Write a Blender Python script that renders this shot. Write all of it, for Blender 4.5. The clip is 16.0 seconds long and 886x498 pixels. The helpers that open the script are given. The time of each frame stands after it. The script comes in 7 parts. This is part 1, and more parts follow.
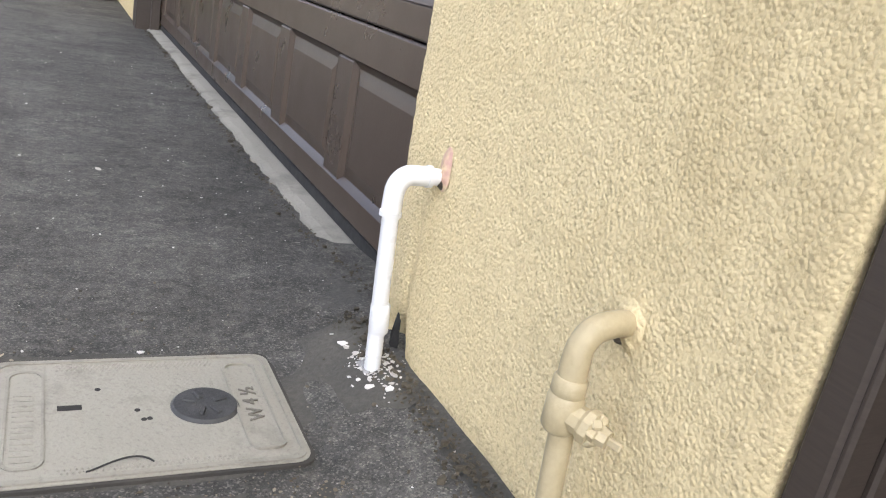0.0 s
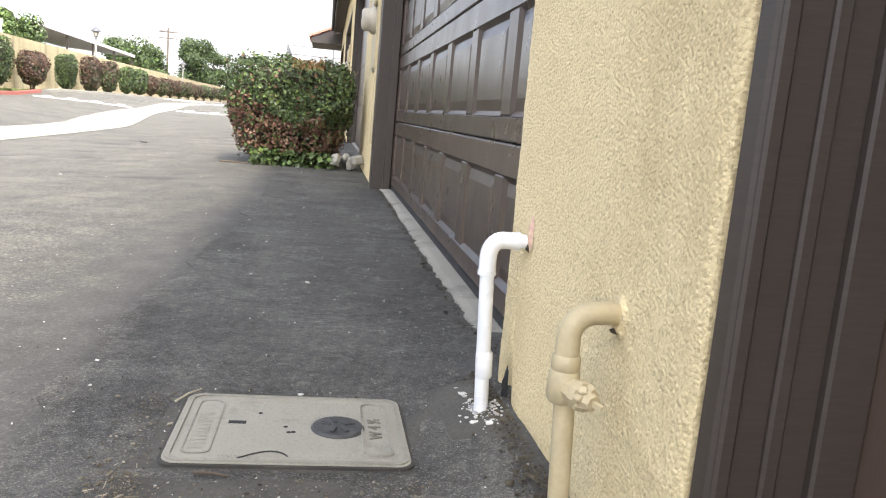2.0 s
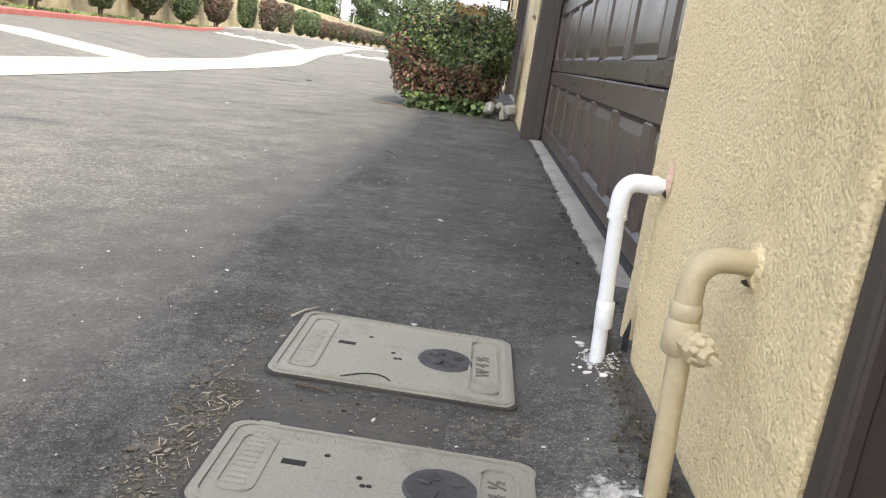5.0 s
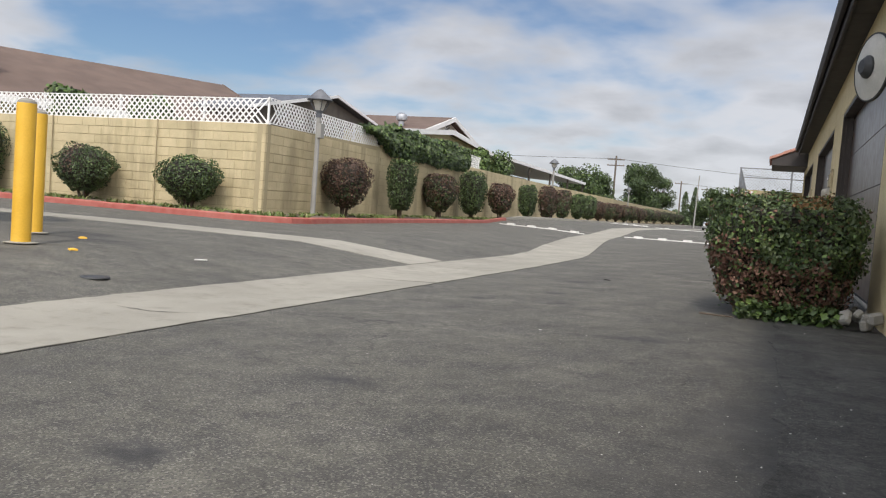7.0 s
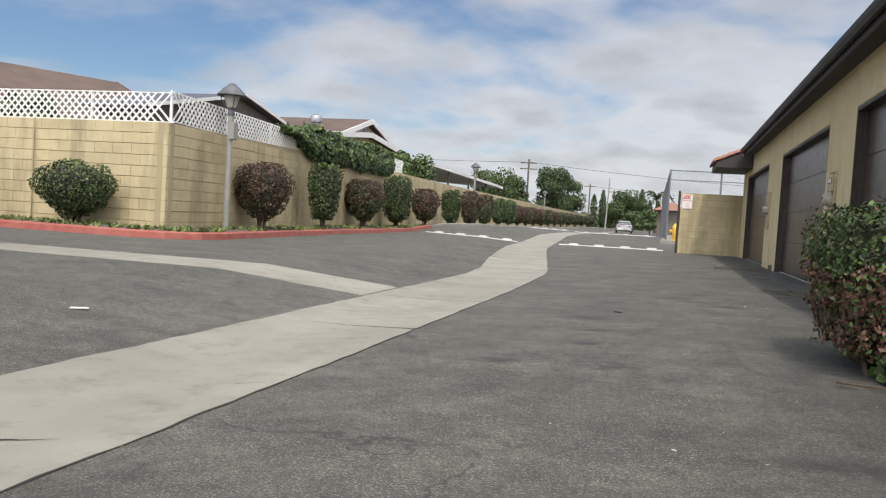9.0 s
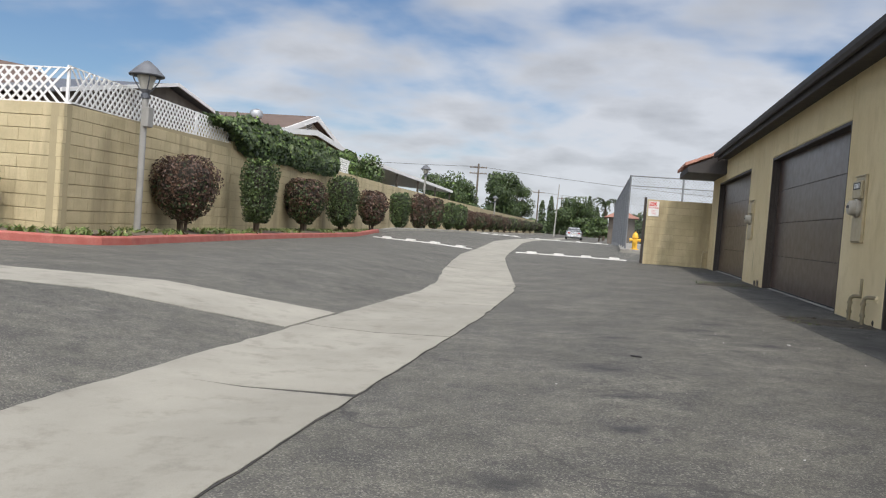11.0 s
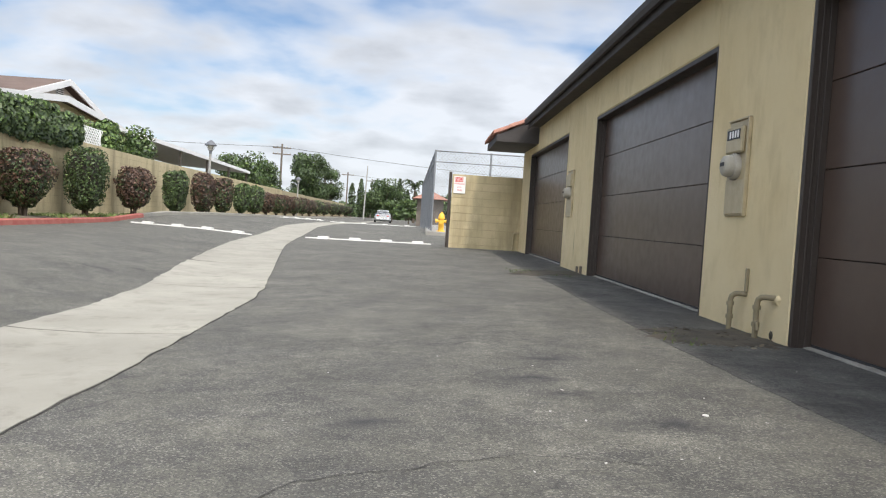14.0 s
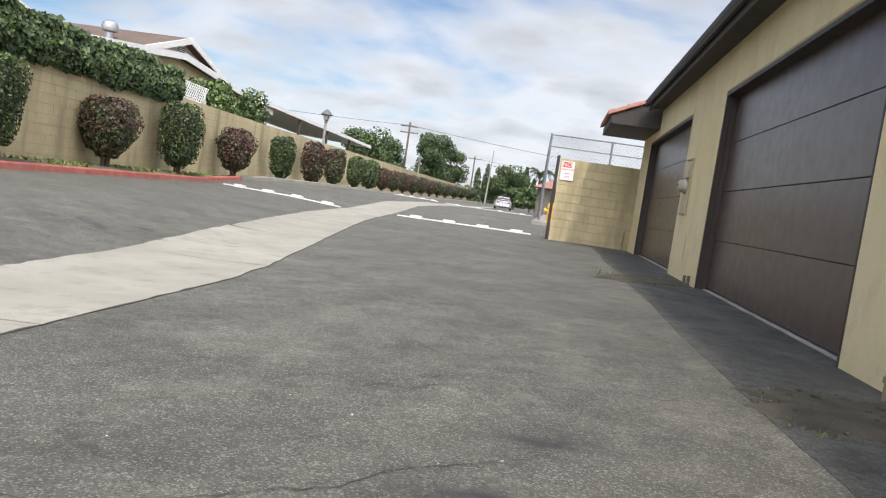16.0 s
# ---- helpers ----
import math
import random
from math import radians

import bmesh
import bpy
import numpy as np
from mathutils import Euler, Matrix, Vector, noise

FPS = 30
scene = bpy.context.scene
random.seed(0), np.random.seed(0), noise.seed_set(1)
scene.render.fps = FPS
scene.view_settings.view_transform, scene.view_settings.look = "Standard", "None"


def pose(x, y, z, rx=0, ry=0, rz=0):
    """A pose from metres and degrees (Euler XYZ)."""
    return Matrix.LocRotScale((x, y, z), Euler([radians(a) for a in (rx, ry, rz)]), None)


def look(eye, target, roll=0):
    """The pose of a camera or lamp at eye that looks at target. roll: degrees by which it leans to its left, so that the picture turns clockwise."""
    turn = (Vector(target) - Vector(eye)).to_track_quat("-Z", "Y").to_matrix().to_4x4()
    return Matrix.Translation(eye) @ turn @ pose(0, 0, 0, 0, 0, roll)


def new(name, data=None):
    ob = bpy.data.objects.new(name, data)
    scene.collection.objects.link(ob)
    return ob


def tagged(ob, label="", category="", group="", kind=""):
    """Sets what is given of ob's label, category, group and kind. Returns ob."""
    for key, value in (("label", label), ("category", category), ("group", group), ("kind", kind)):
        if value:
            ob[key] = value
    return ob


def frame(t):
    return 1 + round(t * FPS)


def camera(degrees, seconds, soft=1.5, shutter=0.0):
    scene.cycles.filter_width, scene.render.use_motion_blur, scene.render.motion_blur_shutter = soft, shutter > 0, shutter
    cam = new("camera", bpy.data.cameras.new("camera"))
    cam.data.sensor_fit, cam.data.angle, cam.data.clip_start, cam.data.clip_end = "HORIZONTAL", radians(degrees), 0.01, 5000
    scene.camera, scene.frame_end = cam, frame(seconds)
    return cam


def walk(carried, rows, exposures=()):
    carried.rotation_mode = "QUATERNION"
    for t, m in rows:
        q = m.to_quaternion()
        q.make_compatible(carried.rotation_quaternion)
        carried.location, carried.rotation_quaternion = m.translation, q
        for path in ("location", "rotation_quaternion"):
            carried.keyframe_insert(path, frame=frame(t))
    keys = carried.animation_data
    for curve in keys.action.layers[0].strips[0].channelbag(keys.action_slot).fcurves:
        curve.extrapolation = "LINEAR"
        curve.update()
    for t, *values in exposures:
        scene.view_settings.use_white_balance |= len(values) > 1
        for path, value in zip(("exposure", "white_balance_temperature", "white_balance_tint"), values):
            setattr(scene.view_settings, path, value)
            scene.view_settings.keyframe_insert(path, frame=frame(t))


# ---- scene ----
cam = camera(58.3, 16.0, soft=1.15)
PATH = [
    (0, (0.1, 0.574, 0.588), (1.008, 2.244, -0.033), 11.3),
    (0.5, (0.174, 0.509, 0.59), (0.799, 2.252, -0.165), 9.0),
    (1, (0.225, 0.408, 0.61), (0.621, 2.245, -0.075), 7.0),
    (1.5, (0.238, 0.306, 0.589), (0.571, 2.209, 0.072), 5.1),
    (2, (0.252, 0.258, 0.526), (0.562, 2.207, 0.204), 5.1),
    (2.5, (0.268, 0.169, 0.454), (0.552, 2.123, 0.134), 7.4),
    (3, (0.271, 0.175, 0.359), (0.533, 2.067, -0.232), 10.5),
    (3.2, (0.27, 0.176, 0.33), (0.521, 2.051, -0.318), 11.1),
    (5.3, (0.319, 0.336, 0.509), (0.203, 2.291, 0.106), 8.2),
    (5.5, (0.335, 0.353, 0.524), (0.170, 2.313, 0.167), 8.4),
    (6, (0.342, 0.414, 0.583), (-0.007, 2.364, 0.308), 10.2),
    (6.2, (0.284, 0.487, 0.593), (-0.199, 2.416, 0.390), 10.8),
    (6.5, (0.112, 0.630, 0.651), (-0.545, 2.513, 0.516), 9.3),
    (7, (-0.18, 1.028, 0.676), (-0.938, 2.875, 0.562), 4.4),
    (7.5, (-0.5, 1.395, 0.694), (-1.372, 3.192, 0.599), 4.1),
    (7.6, (-0.562, 1.475, 0.705), (-1.437, 3.271, 0.607), 4.0),
    (8, (-0.842, 1.813, 0.719), (-1.688, 3.623, 0.636), 2.6),
    (8.2, (-0.964, 1.973, 0.707), (-1.755, 3.808, 0.623), 2.3),
    (8.5, (-1.11, 2.273, 0.714), (-1.783, 4.155, 0.623), 1.9),
    (8.6, (-1.203, 2.385, 0.722), (-1.813, 4.287, 0.63), 1.8),
    (8.7, (-1.285, 2.493, 0.73), (-1.85, 4.409, 0.635), 3.0),
    (10.8, (-2.085, 4.56, 0.745), (-2.569, 6.5, 0.687), 4.5),
    (11, (-2.112, 4.778, 0.739), (-2.527, 6.733, 0.672), 4.5),
    (11.5, (-2.167, 5.334, 0.738), (-2.495, 7.306, 0.656), 4.9),
    (12, (-2.275, 5.964, 0.737), (-2.489, 7.952, 0.7), 2.5),
    (12.5, (-2.224, 6.503, 0.747), (-2.466, 8.488, 0.728), 3.3),
    (13, (-2.196, 7.118, 0.718), (-2.495, 9.095, 0.676), 4.7),
    (13.5, (-2.045, 7.739, 0.722), (-2.236, 9.729, 0.671), 3.6),
    (14, (-1.857, 8.343, 0.699), (-1.807, 10.341, 0.625), 3.7),
    (14.5, (-1.63, 8.78, 0.691), (-1.511, 10.768, 0.509), 4.6),
    (15, (-1.443, 9.301, 0.677), (-1.3, 11.281, 0.437), 6.2),
    (15.5, (-1.324, 9.708, 0.719), (-1.366, 11.699, 0.535), 7.6),
    (16, (-1.217, 10.267, 0.682), (-1.472, 12.246, 0.544), 8.5),
]
EXPOSURES = [(0, 1.40, 7450, 15), (0.5, 1.47, 7250, 13), (1.5, 1.45, 7350, 15), (2.0, 1.28, 7400, 14), (2.5, 0.95, 7350, 14), (3.0, 1.27, 7450, 14), (5.5, 1.02, 7400, 14), (6.0, 0.62, 7350, 13), (6.5, 0.02, 7250, 13), (7.0, -0.25, 7200, 13),
             (8.5, -0.22, 7200, 12), (11, -0.26, 7050, 12), (12, -0.13, 7000, 12), (13.5, -0.1, 7050, 11), (14.0, 0.14, 7050, 11), (14.5, 0.32, 7150, 12), (15, 0.55, 7200, 12), (15.5, 0.45, 7200, 12), (16, 0.12, 7100, 12)]
walk(cam, [(t, look(eye, target, roll)) for t, eye, target, roll in PATH], EXPOSURES)
# ---- sky and sun ----
SUN_DIR = Vector((0.142, -0.58, 1.0)).normalized()      # towards the sun
elev = math.asin(SUN_DIR.z)
azim = math.atan2(SUN_DIR.x, SUN_DIR.y)
world = bpy.data.worlds.new("sky")
scene.world = world
world.use_nodes = True
wn, wl = world.node_tree.nodes, world.node_tree.links
wn.clear()


def wnode(kind, **kw):
    n = wn.new(kind)
    for k, v in kw.items():
        n.inputs[k].default_value = v
    return n


def wmath(op, a, b=None):
    n = wn.new("ShaderNodeMath")
    n.operation = op
    for i, v in enumerate((a, b)):
        if v is None:
            continue
        if isinstance(v, (int, float)):
            n.inputs[i].default_value = v
        else:
            wl.new(v, n.inputs[i])
    return n.outputs[0]


sky = wn.new("ShaderNodeTexSky")
sky.sky_type, sky.sun_disc = "NISHITA", False
sky.sun_elevation, sky.sun_rotation = elev, azim
sky.air_density, sky.dust_density, sky.ozone_density = 1.0, 0.6, 2.2
coord = wn.new("ShaderNodeTexCoord")
sep = wn.new("ShaderNodeSeparateXYZ")
wl.new(coord.outputs["Generated"], sep.inputs[0])
up = wmath("MAXIMUM", wmath("ADD", sep.outputs[2], 0.22), 0.05)
comb = wn.new("ShaderNodeCombineXYZ")
wl.new(wmath("DIVIDE", sep.outputs[0], up), comb.inputs[0])
wl.new(wmath("DIVIDE", sep.outputs[1], up), comb.inputs[1])
big = wnode("ShaderNodeTexNoise", Scale=1.1, Detail=5.0, Roughness=0.48, Distortion=0.25)
wl.new(comb.outputs[0], big.inputs["Vector"])
fine = wnode("ShaderNodeTexNoise", Scale=2.9, Detail=5.0, Roughness=0.5)
wl.new(comb.outputs[0], fine.inputs["Vector"])
total = wmath("ADD", wmath("MULTIPLY", big.outputs["Fac"], 0.72), wmath("MULTIPLY", fine.outputs["Fac"], 0.28))
ramp = wn.new("ShaderNodeMapRange")
ramp.interpolation_type = "SMOOTHSTEP"
ramp.inputs["From Min"].default_value, ramp.inputs["From Max"].default_value = 0.41, 0.59
# thicker cloud towards +x and towards the horizon
bank = wn.new("ShaderNodeMapRange")
bank.interpolation_type = "SMOOTHSTEP"
bank.inputs["From Min"].default_value, bank.inputs["From Max"].default_value = -0.42, -0.05
bank.inputs["To Min"].default_value, bank.inputs["To Max"].default_value = -0.045, 0.055
wl.new(sep.outputs[0], bank.inputs["Value"])
total = wmath("ADD", total, bank.outputs[0])
low = wn.new("ShaderNodeMapRange")
low.inputs["From Min"].default_value, low.inputs["From Max"].default_value = 0.0, 0.16
low.inputs["To Min"].default_value, low.inputs["To Max"].default_value = 0.14, 0.0
wl.new(sep.outputs[2], low.inputs["Value"])
total = wmath("ADD", total, low.outputs[0])
# unseen wider bank of cloud to the south, behind the walk, added for fill light
total = wmath("ADD", total, wmath("MULTIPLY", wmath("MINIMUM", wmath("ADD", sep.outputs[1], 0.1), 0.0), -0.22))
wl.new(total, ramp.inputs["Value"])
cover = wmath("MULTIPLY", ramp.outputs[0], 0.90)
shade = wn.new("ShaderNodeMapRange")
shade.inputs["From Min"].default_value, shade.inputs["From Max"].default_value = 0.45, 0.75
shade.inputs["To Min"].default_value, shade.inputs["To Max"].default_value = 1.17, 0.78
wl.new(fine.outputs["Fac"], shade.inputs["Value"])
cloud = wn.new("ShaderNodeVectorMath")
cloud.operation = "SCALE"
cloud.inputs[0].default_value = (4.35, 4.75, 5.4)
# clouds glow more strongly round the sun, out of view, to raise fill light
near_sun = wn.new("ShaderNodeVectorMath")
near_sun.operation = "DOT_PRODUCT"
near_sun.inputs[1].default_value = SUN_DIR
wl.new(coord.outputs["Generated"], near_sun.inputs[0])
glow = wmath("ADD", 1.0, wmath("MULTIPLY", wmath("POWER", wmath("MAXIMUM", near_sun.outputs["Value"], 0.0), 2.0), 4.4))
wl.new(wmath("MULTIPLY", shade.outputs[0], glow), cloud.inputs["Scale"])
mix = wn.new("ShaderNodeMix")
mix.data_type = "RGBA"
wl.new(cover, mix.inputs["Factor"])
deep = wn.new("ShaderNodeVectorMath")
deep.operation = "MULTIPLY"
deep.inputs[1].default_value = (0.58, 0.72, 0.86)
wl.new(sky.outputs[0], deep.inputs[0])
wl.new(deep.outputs[0], mix.inputs["A"])
wl.new(cloud.outputs[0], mix.inputs["B"])
bg = wnode("ShaderNodeBackground", Strength=0.155)
wl.new(mix.outputs["Result"], bg.inputs["Color"])
out = wn.new("ShaderNodeOutputWorld")
wl.new(bg.outputs[0], out.inputs[0])

sun = new("sun", bpy.data.lights.new("sun", "SUN"))
sun.data.energy, sun.data.angle, sun.data.color = 2.6, radians(3.6), (1.0, 0.97, 0.92)
sun.matrix_world = look(SUN_DIR * 60, (0, 0, 0))
# ---- materials ----


def hexc(r, g, b):
    return (r, g, b, 1.0)


class Mat:
    """A node material; coordinates are the object's own, in metres."""

    def __init__(self, name, rough=0.7, metal=0.0, spec=0.5):
        self.m = bpy.data.materials.new(name)
        self.m.use_nodes = True
        self.t = self.m.node_tree
        self.n, self.l = self.t.nodes, self.t.links
        self.b = self.n["Principled BSDF"]
        self.b.inputs["Roughness"].default_value = rough
        self.b.inputs["Metallic"].default_value = metal
        self.b.inputs["Specular IOR Level"].default_value = spec
        tc = self.n.new("ShaderNodeTexCoord")
        self.co = tc.outputs["Object"]

    def link(self, a, b):
        self.l.new(a, b)

    def noise(self, scale, detail=4.0, rough=0.55, stretch=None):
        n = self.n.new("ShaderNodeTexNoise")
        n.inputs["Scale"].default_value = scale
        n.inputs["Detail"].default_value = detail
        n.inputs["Roughness"].default_value = rough
        co = self.co
        if stretch:
            mp = self.n.new("ShaderNodeMapping")
            mp.inputs["Scale"].default_value = stretch
            self.link(co, mp.inputs["Vector"])
            co = mp.outputs[0]
        self.link(co, n.inputs["Vector"])
        return n.outputs["Fac"]

    def voronoi(self, scale, feature="F1", out="Distance"):
        n = self.n.new("ShaderNodeTexVoronoi")
        n.feature = feature
        n.inputs["Scale"].default_value = scale
        self.link(self.co, n.inputs["Vector"])
        return n.outputs[out]

    def ramp(self, fac, lo, hi, a=0.0, b=1.0):
        n = self.n.new("ShaderNodeMapRange")
        for k, v in (("From Min", lo), ("From Max", hi), ("To Min", a), ("To Max", b)):
            n.inputs[k].default_value = v
        self.link(fac, n.inputs["Value"])
        return n.outputs[0]

    def math(self, op, a, b):
        n = self.n.new("ShaderNodeMath")
        n.operation = op
        for i, v in enumerate((a, b)):
            if isinstance(v, (int, float)):
                n.inputs[i].default_value = v
            else:
                self.link(v, n.inputs[i])
        return n.outputs[0]

    def mix(self, fac, a, b, mode="MIX"):
        n = self.n.new("ShaderNodeMix")
        n.data_type, n.blend_type = "RGBA", mode
        for key, v in (("Factor", fac), ("A", a), ("B", b)):
            if isinstance(v, (tuple, float, int)):
                n.inputs[key].default_value = v
            else:
                self.link(v, n.inputs[key])
        return n.outputs["Result"]

    def random(self):
        return self.n.new("ShaderNodeObjectInfo").outputs["Random"]

    def island(self):
        return self.n.new("ShaderNodeNewGeometry").outputs["Random Per Island"]

    def colour(self, c):
        if isinstance(c, tuple):
            self.b.inputs["Base Color"].default_value = c
        else:
            self.link(c, self.b.inputs["Base Color"])
        return self

    def roughness(self, c):
        self.link(c, self.b.inputs["Roughness"])
        return self

    def bump(self, height, dist=0.005, strength=0.6):
        n = self.n.new("ShaderNodeBump")
        n.inputs["Distance"].default_value = dist
        n.inputs["Strength"].default_value = strength
        self.link(height, n.inputs["Height"])
        self.link(n.outputs[0], self.b.inputs["Normal"])
        return self

    def done(self):
        return self.m


def two_tone(name, a, b, scale=3.0, fine=60.0, rough=0.7, metal=0.0, bump=0.002, spec=0.5, amount=0.35):
    """Paint, plastic, metal or wood: two colours in soft clouds, with fine grain."""
    m = Mat(name, rough, metal, spec)
    c = m.mix(m.ramp(m.noise(scale, 5), 0.35, 0.65), a, b)
    f = m.noise(fine, 4)
    c = m.mix(m.ramp(f, 0.3, 0.7, 0, amount), c, tuple(v * 0.72 for v in a[:3]) + (1,))
    m.colour(c).bump(f, bump, 0.5)
    m.roughness(m.ramp(m.noise(scale * 4, 3), 0.3, 0.7, max(rough - 0.1, 0.02), min(rough + 0.1, 1)))
    return m.done()


def asphalt_mat():
    m = Mat("asphalt", 0.80, 0, 0.5)
    speck = m.voronoi(170, "F1", "Color")
    sp = m.n.new("ShaderNodeSeparateColor")
    m.link(speck, sp.inputs[0])
    base = m.mix(m.ramp(m.noise(0.35, 5, 0.6), 0.32, 0.68), hexc(0.075, 0.0715, 0.057), hexc(0.117, 0.1105, 0.090))
    # worn pale wheel paths and dark sealer blotches
    base = m.mix(m.ramp(m.noise(1.3, 7, 0.68), 0.50, 0.64, 0, 0.6), base, hexc(0.142, 0.135, 0.110))
    base = m.mix(m.ramp(m.noise(3.2, 8, 0.72, (1.0, 1.25, 1.0)), 0.51, 0.62, 0, 0.75), base, hexc(0.048, 0.046, 0.042))
    base = m.mix(m.ramp(m.noise(17, 6, 0.72), 0.50, 0.66, 0, 0.45), base, hexc(0.052, 0.050, 0.046))
    base = m.mix(m.ramp(m.noise(2.3, 6, 0.65), 0.46, 0.70), base, hexc(0.062, 0.059, 0.052))
    base = m.mix(m.ramp(sp.outputs[0], 0.62, 1.0, 0, 0.85), base, hexc(0.238, 0.228, 0.19))
    base = m.mix(m.ramp(sp.outputs[1], 0.55, 1.0, 0, 0.75), base, hexc(0.035, 0.034, 0.034))
    # hairline cracks
    wob = m.n.new("ShaderNodeTexNoise")
    wob.inputs["Scale"].default_value, wob.inputs["Detail"].default_value = 1.7, 6
    m.link(m.co, wob.inputs["Vector"])
    shift = m.n.new("ShaderNodeVectorMath")
    shift.operation = "MULTIPLY_ADD"
    m.link(wob.outputs["Color"], shift.inputs[0])
    shift.inputs[1].default_value = (1.1, 1.1, 0)
    m.link(m.co, shift.inputs[2])
    wob2 = m.n.new("ShaderNodeVectorMath")
    wob2.operation = "MULTIPLY_ADD"
    nz = m.n.new("ShaderNodeTexNoise")
    nz.inputs["Scale"].default_value, nz.inputs["Detail"].default_value = 7.0, 5
    m.link(m.co, nz.inputs["Vector"])
    off = m.n.new("ShaderNodeVectorMath")
    off.operation = "SUBTRACT"
    m.link(nz.outputs["Color"], off.inputs[0])
    off.inputs[1].default_value = (0.5, 0.5, 0.5)
    m.link(off.outputs[0], wob2.inputs[0])
    wob2.inputs[1].default_value = (0.22, 0.22, 0)
    m.link(m.co, wob2.inputs[2])
    shift2 = wob2.outputs[0]
    vor = m.n.new("ShaderNodeTexVoronoi")
    vor.feature = "DISTANCE_TO_EDGE"
    vor.inputs["Scale"].default_value = 0.42
    m.link(shift.outputs[0], vor.inputs["Vector"])
    gate = m.ramp(m.noise(0.5, 2), 0.46, 0.56)
    crack = m.math("MULTIPLY", m.ramp(vor.outputs["Distance"], 0.0012, 0.0040, 0.7, 0.0), gate)
    base = m.mix(crack, base, hexc(0.03, 0.029, 0.027))
    # oil drips with ragged soft outlines; the last two paint shade by the bollards
    mottle = m.ramp(m.noise(9, 5, 0.7), 0.30, 0.54)
    for (sx, sy, rx, ry) in [(-2.11, 9.76, 0.26, 0.20), (-2.02, 8.95, 0.22, 0.15), (-2.12, 11.07, 0.09, 0.06), (-2.03, 11.28, 0.17, 0.11), (-1.1, 12.71, 0.32, 0.10),
                             (-1.18, 11.85, 0.15, 0.08), (-0.9, 11.31, 0.30, 0.12), (-1.32, 12.17, 0.22, 0.10), (-2.4, 7.33, 0.18, 0.12), (-1.96, 8.23, 0.20, 0.14),
                             (-1.76, 7.33, 0.22, 0.10), (-0.82, 5.7, 0.30, 0.14), (-1.72, 2.68, 0.16, 0.12), (-1.73, 3.8, 0.20, 0.10), (-6.8, 7.3, 0.9, 0.34), (-7.2, 7.8, 0.5, 0.3)]:
        mp = m.n.new("ShaderNodeMapping")
        mp.vector_type = "TEXTURE"
        mp.inputs["Location"].default_value = (sx, sy, 0)
        mp.inputs["Scale"].default_value = (rx, ry, 100)
        m.link(shift2, mp.inputs["Vector"])
        ln = m.n.new("ShaderNodeVectorMath")
        ln.operation = "LENGTH"
        m.link(mp.outputs[0], ln.inputs[0])
        oil_shade = m.math("MULTIPLY", m.ramp(ln.outputs["Value"], 0.25, 1.15, 1.0, 0.0), mottle)
        base = m.mix(oil_shade, base, hexc(0.035, 0.034, 0.033))
    # dark band from the apron: worn sealer, with soft eave shade painted in
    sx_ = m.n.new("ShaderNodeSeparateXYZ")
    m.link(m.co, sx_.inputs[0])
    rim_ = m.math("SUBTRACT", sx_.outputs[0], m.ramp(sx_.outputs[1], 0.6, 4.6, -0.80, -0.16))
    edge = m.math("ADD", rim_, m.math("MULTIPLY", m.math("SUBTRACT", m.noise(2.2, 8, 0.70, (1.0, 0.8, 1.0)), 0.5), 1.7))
    seal_shade = m.math("MULTIPLY", m.ramp(edge, -0.28, 0.16, 0.0, 0.92), m.ramp(sx_.outputs[1], 6.4, 8.2, 1.0, 0.0))
    seal_shade = m.math("MULTIPLY", seal_shade, m.ramp(m.noise(30, 6, 0.7), 0.30, 0.60, 1.0, 0.72))
    base = m.mix(seal_shade, base, hexc(0.044, 0.043, 0.041))
    # broad soft darkening further out, the shadow's penumbra put into the colour
    penumbra = m.math("MULTIPLY", m.ramp(edge, -1.15, -0.1, 0.0, 0.42), m.math("MULTIPLY", m.ramp(sx_.outputs[1], 7.5, 10.5, 1.0, 0.0), m.ramp(sx_.outputs[1], 2.0, 4.5, 0.0, 1.0)))
    base = m.mix(penumbra, base, hexc(0.042, 0.041, 0.039))
    broad = m.ramp(m.noise(0.7, 4, 0.6, (1.0, 0.5, 1.0)), 0.60, 0.75, 0, 0.45)
    base = m.mix(m.math("MULTIPLY", broad, mottle), base, hexc(0.05, 0.048, 0.045))
    # uneven wear at two scales
    base = m.mix(1.0, base, m.ramp(m.noise(1.2, 9, 0.74), 0.36, 0.64, 0.80, 1.20), "MULTIPLY")
    base = m.mix(1.0, base, m.ramp(m.noise(7.0, 7, 0.74), 0.36, 0.64, 0.80, 1.20), "MULTIPLY")
    m.colour(base)
    m.bump(m.math("ADD", m.noise(140, 3), m.math("MULTIPLY", sp.outputs[2], 0.8)), 0.004, 0.7)
    return m.done()


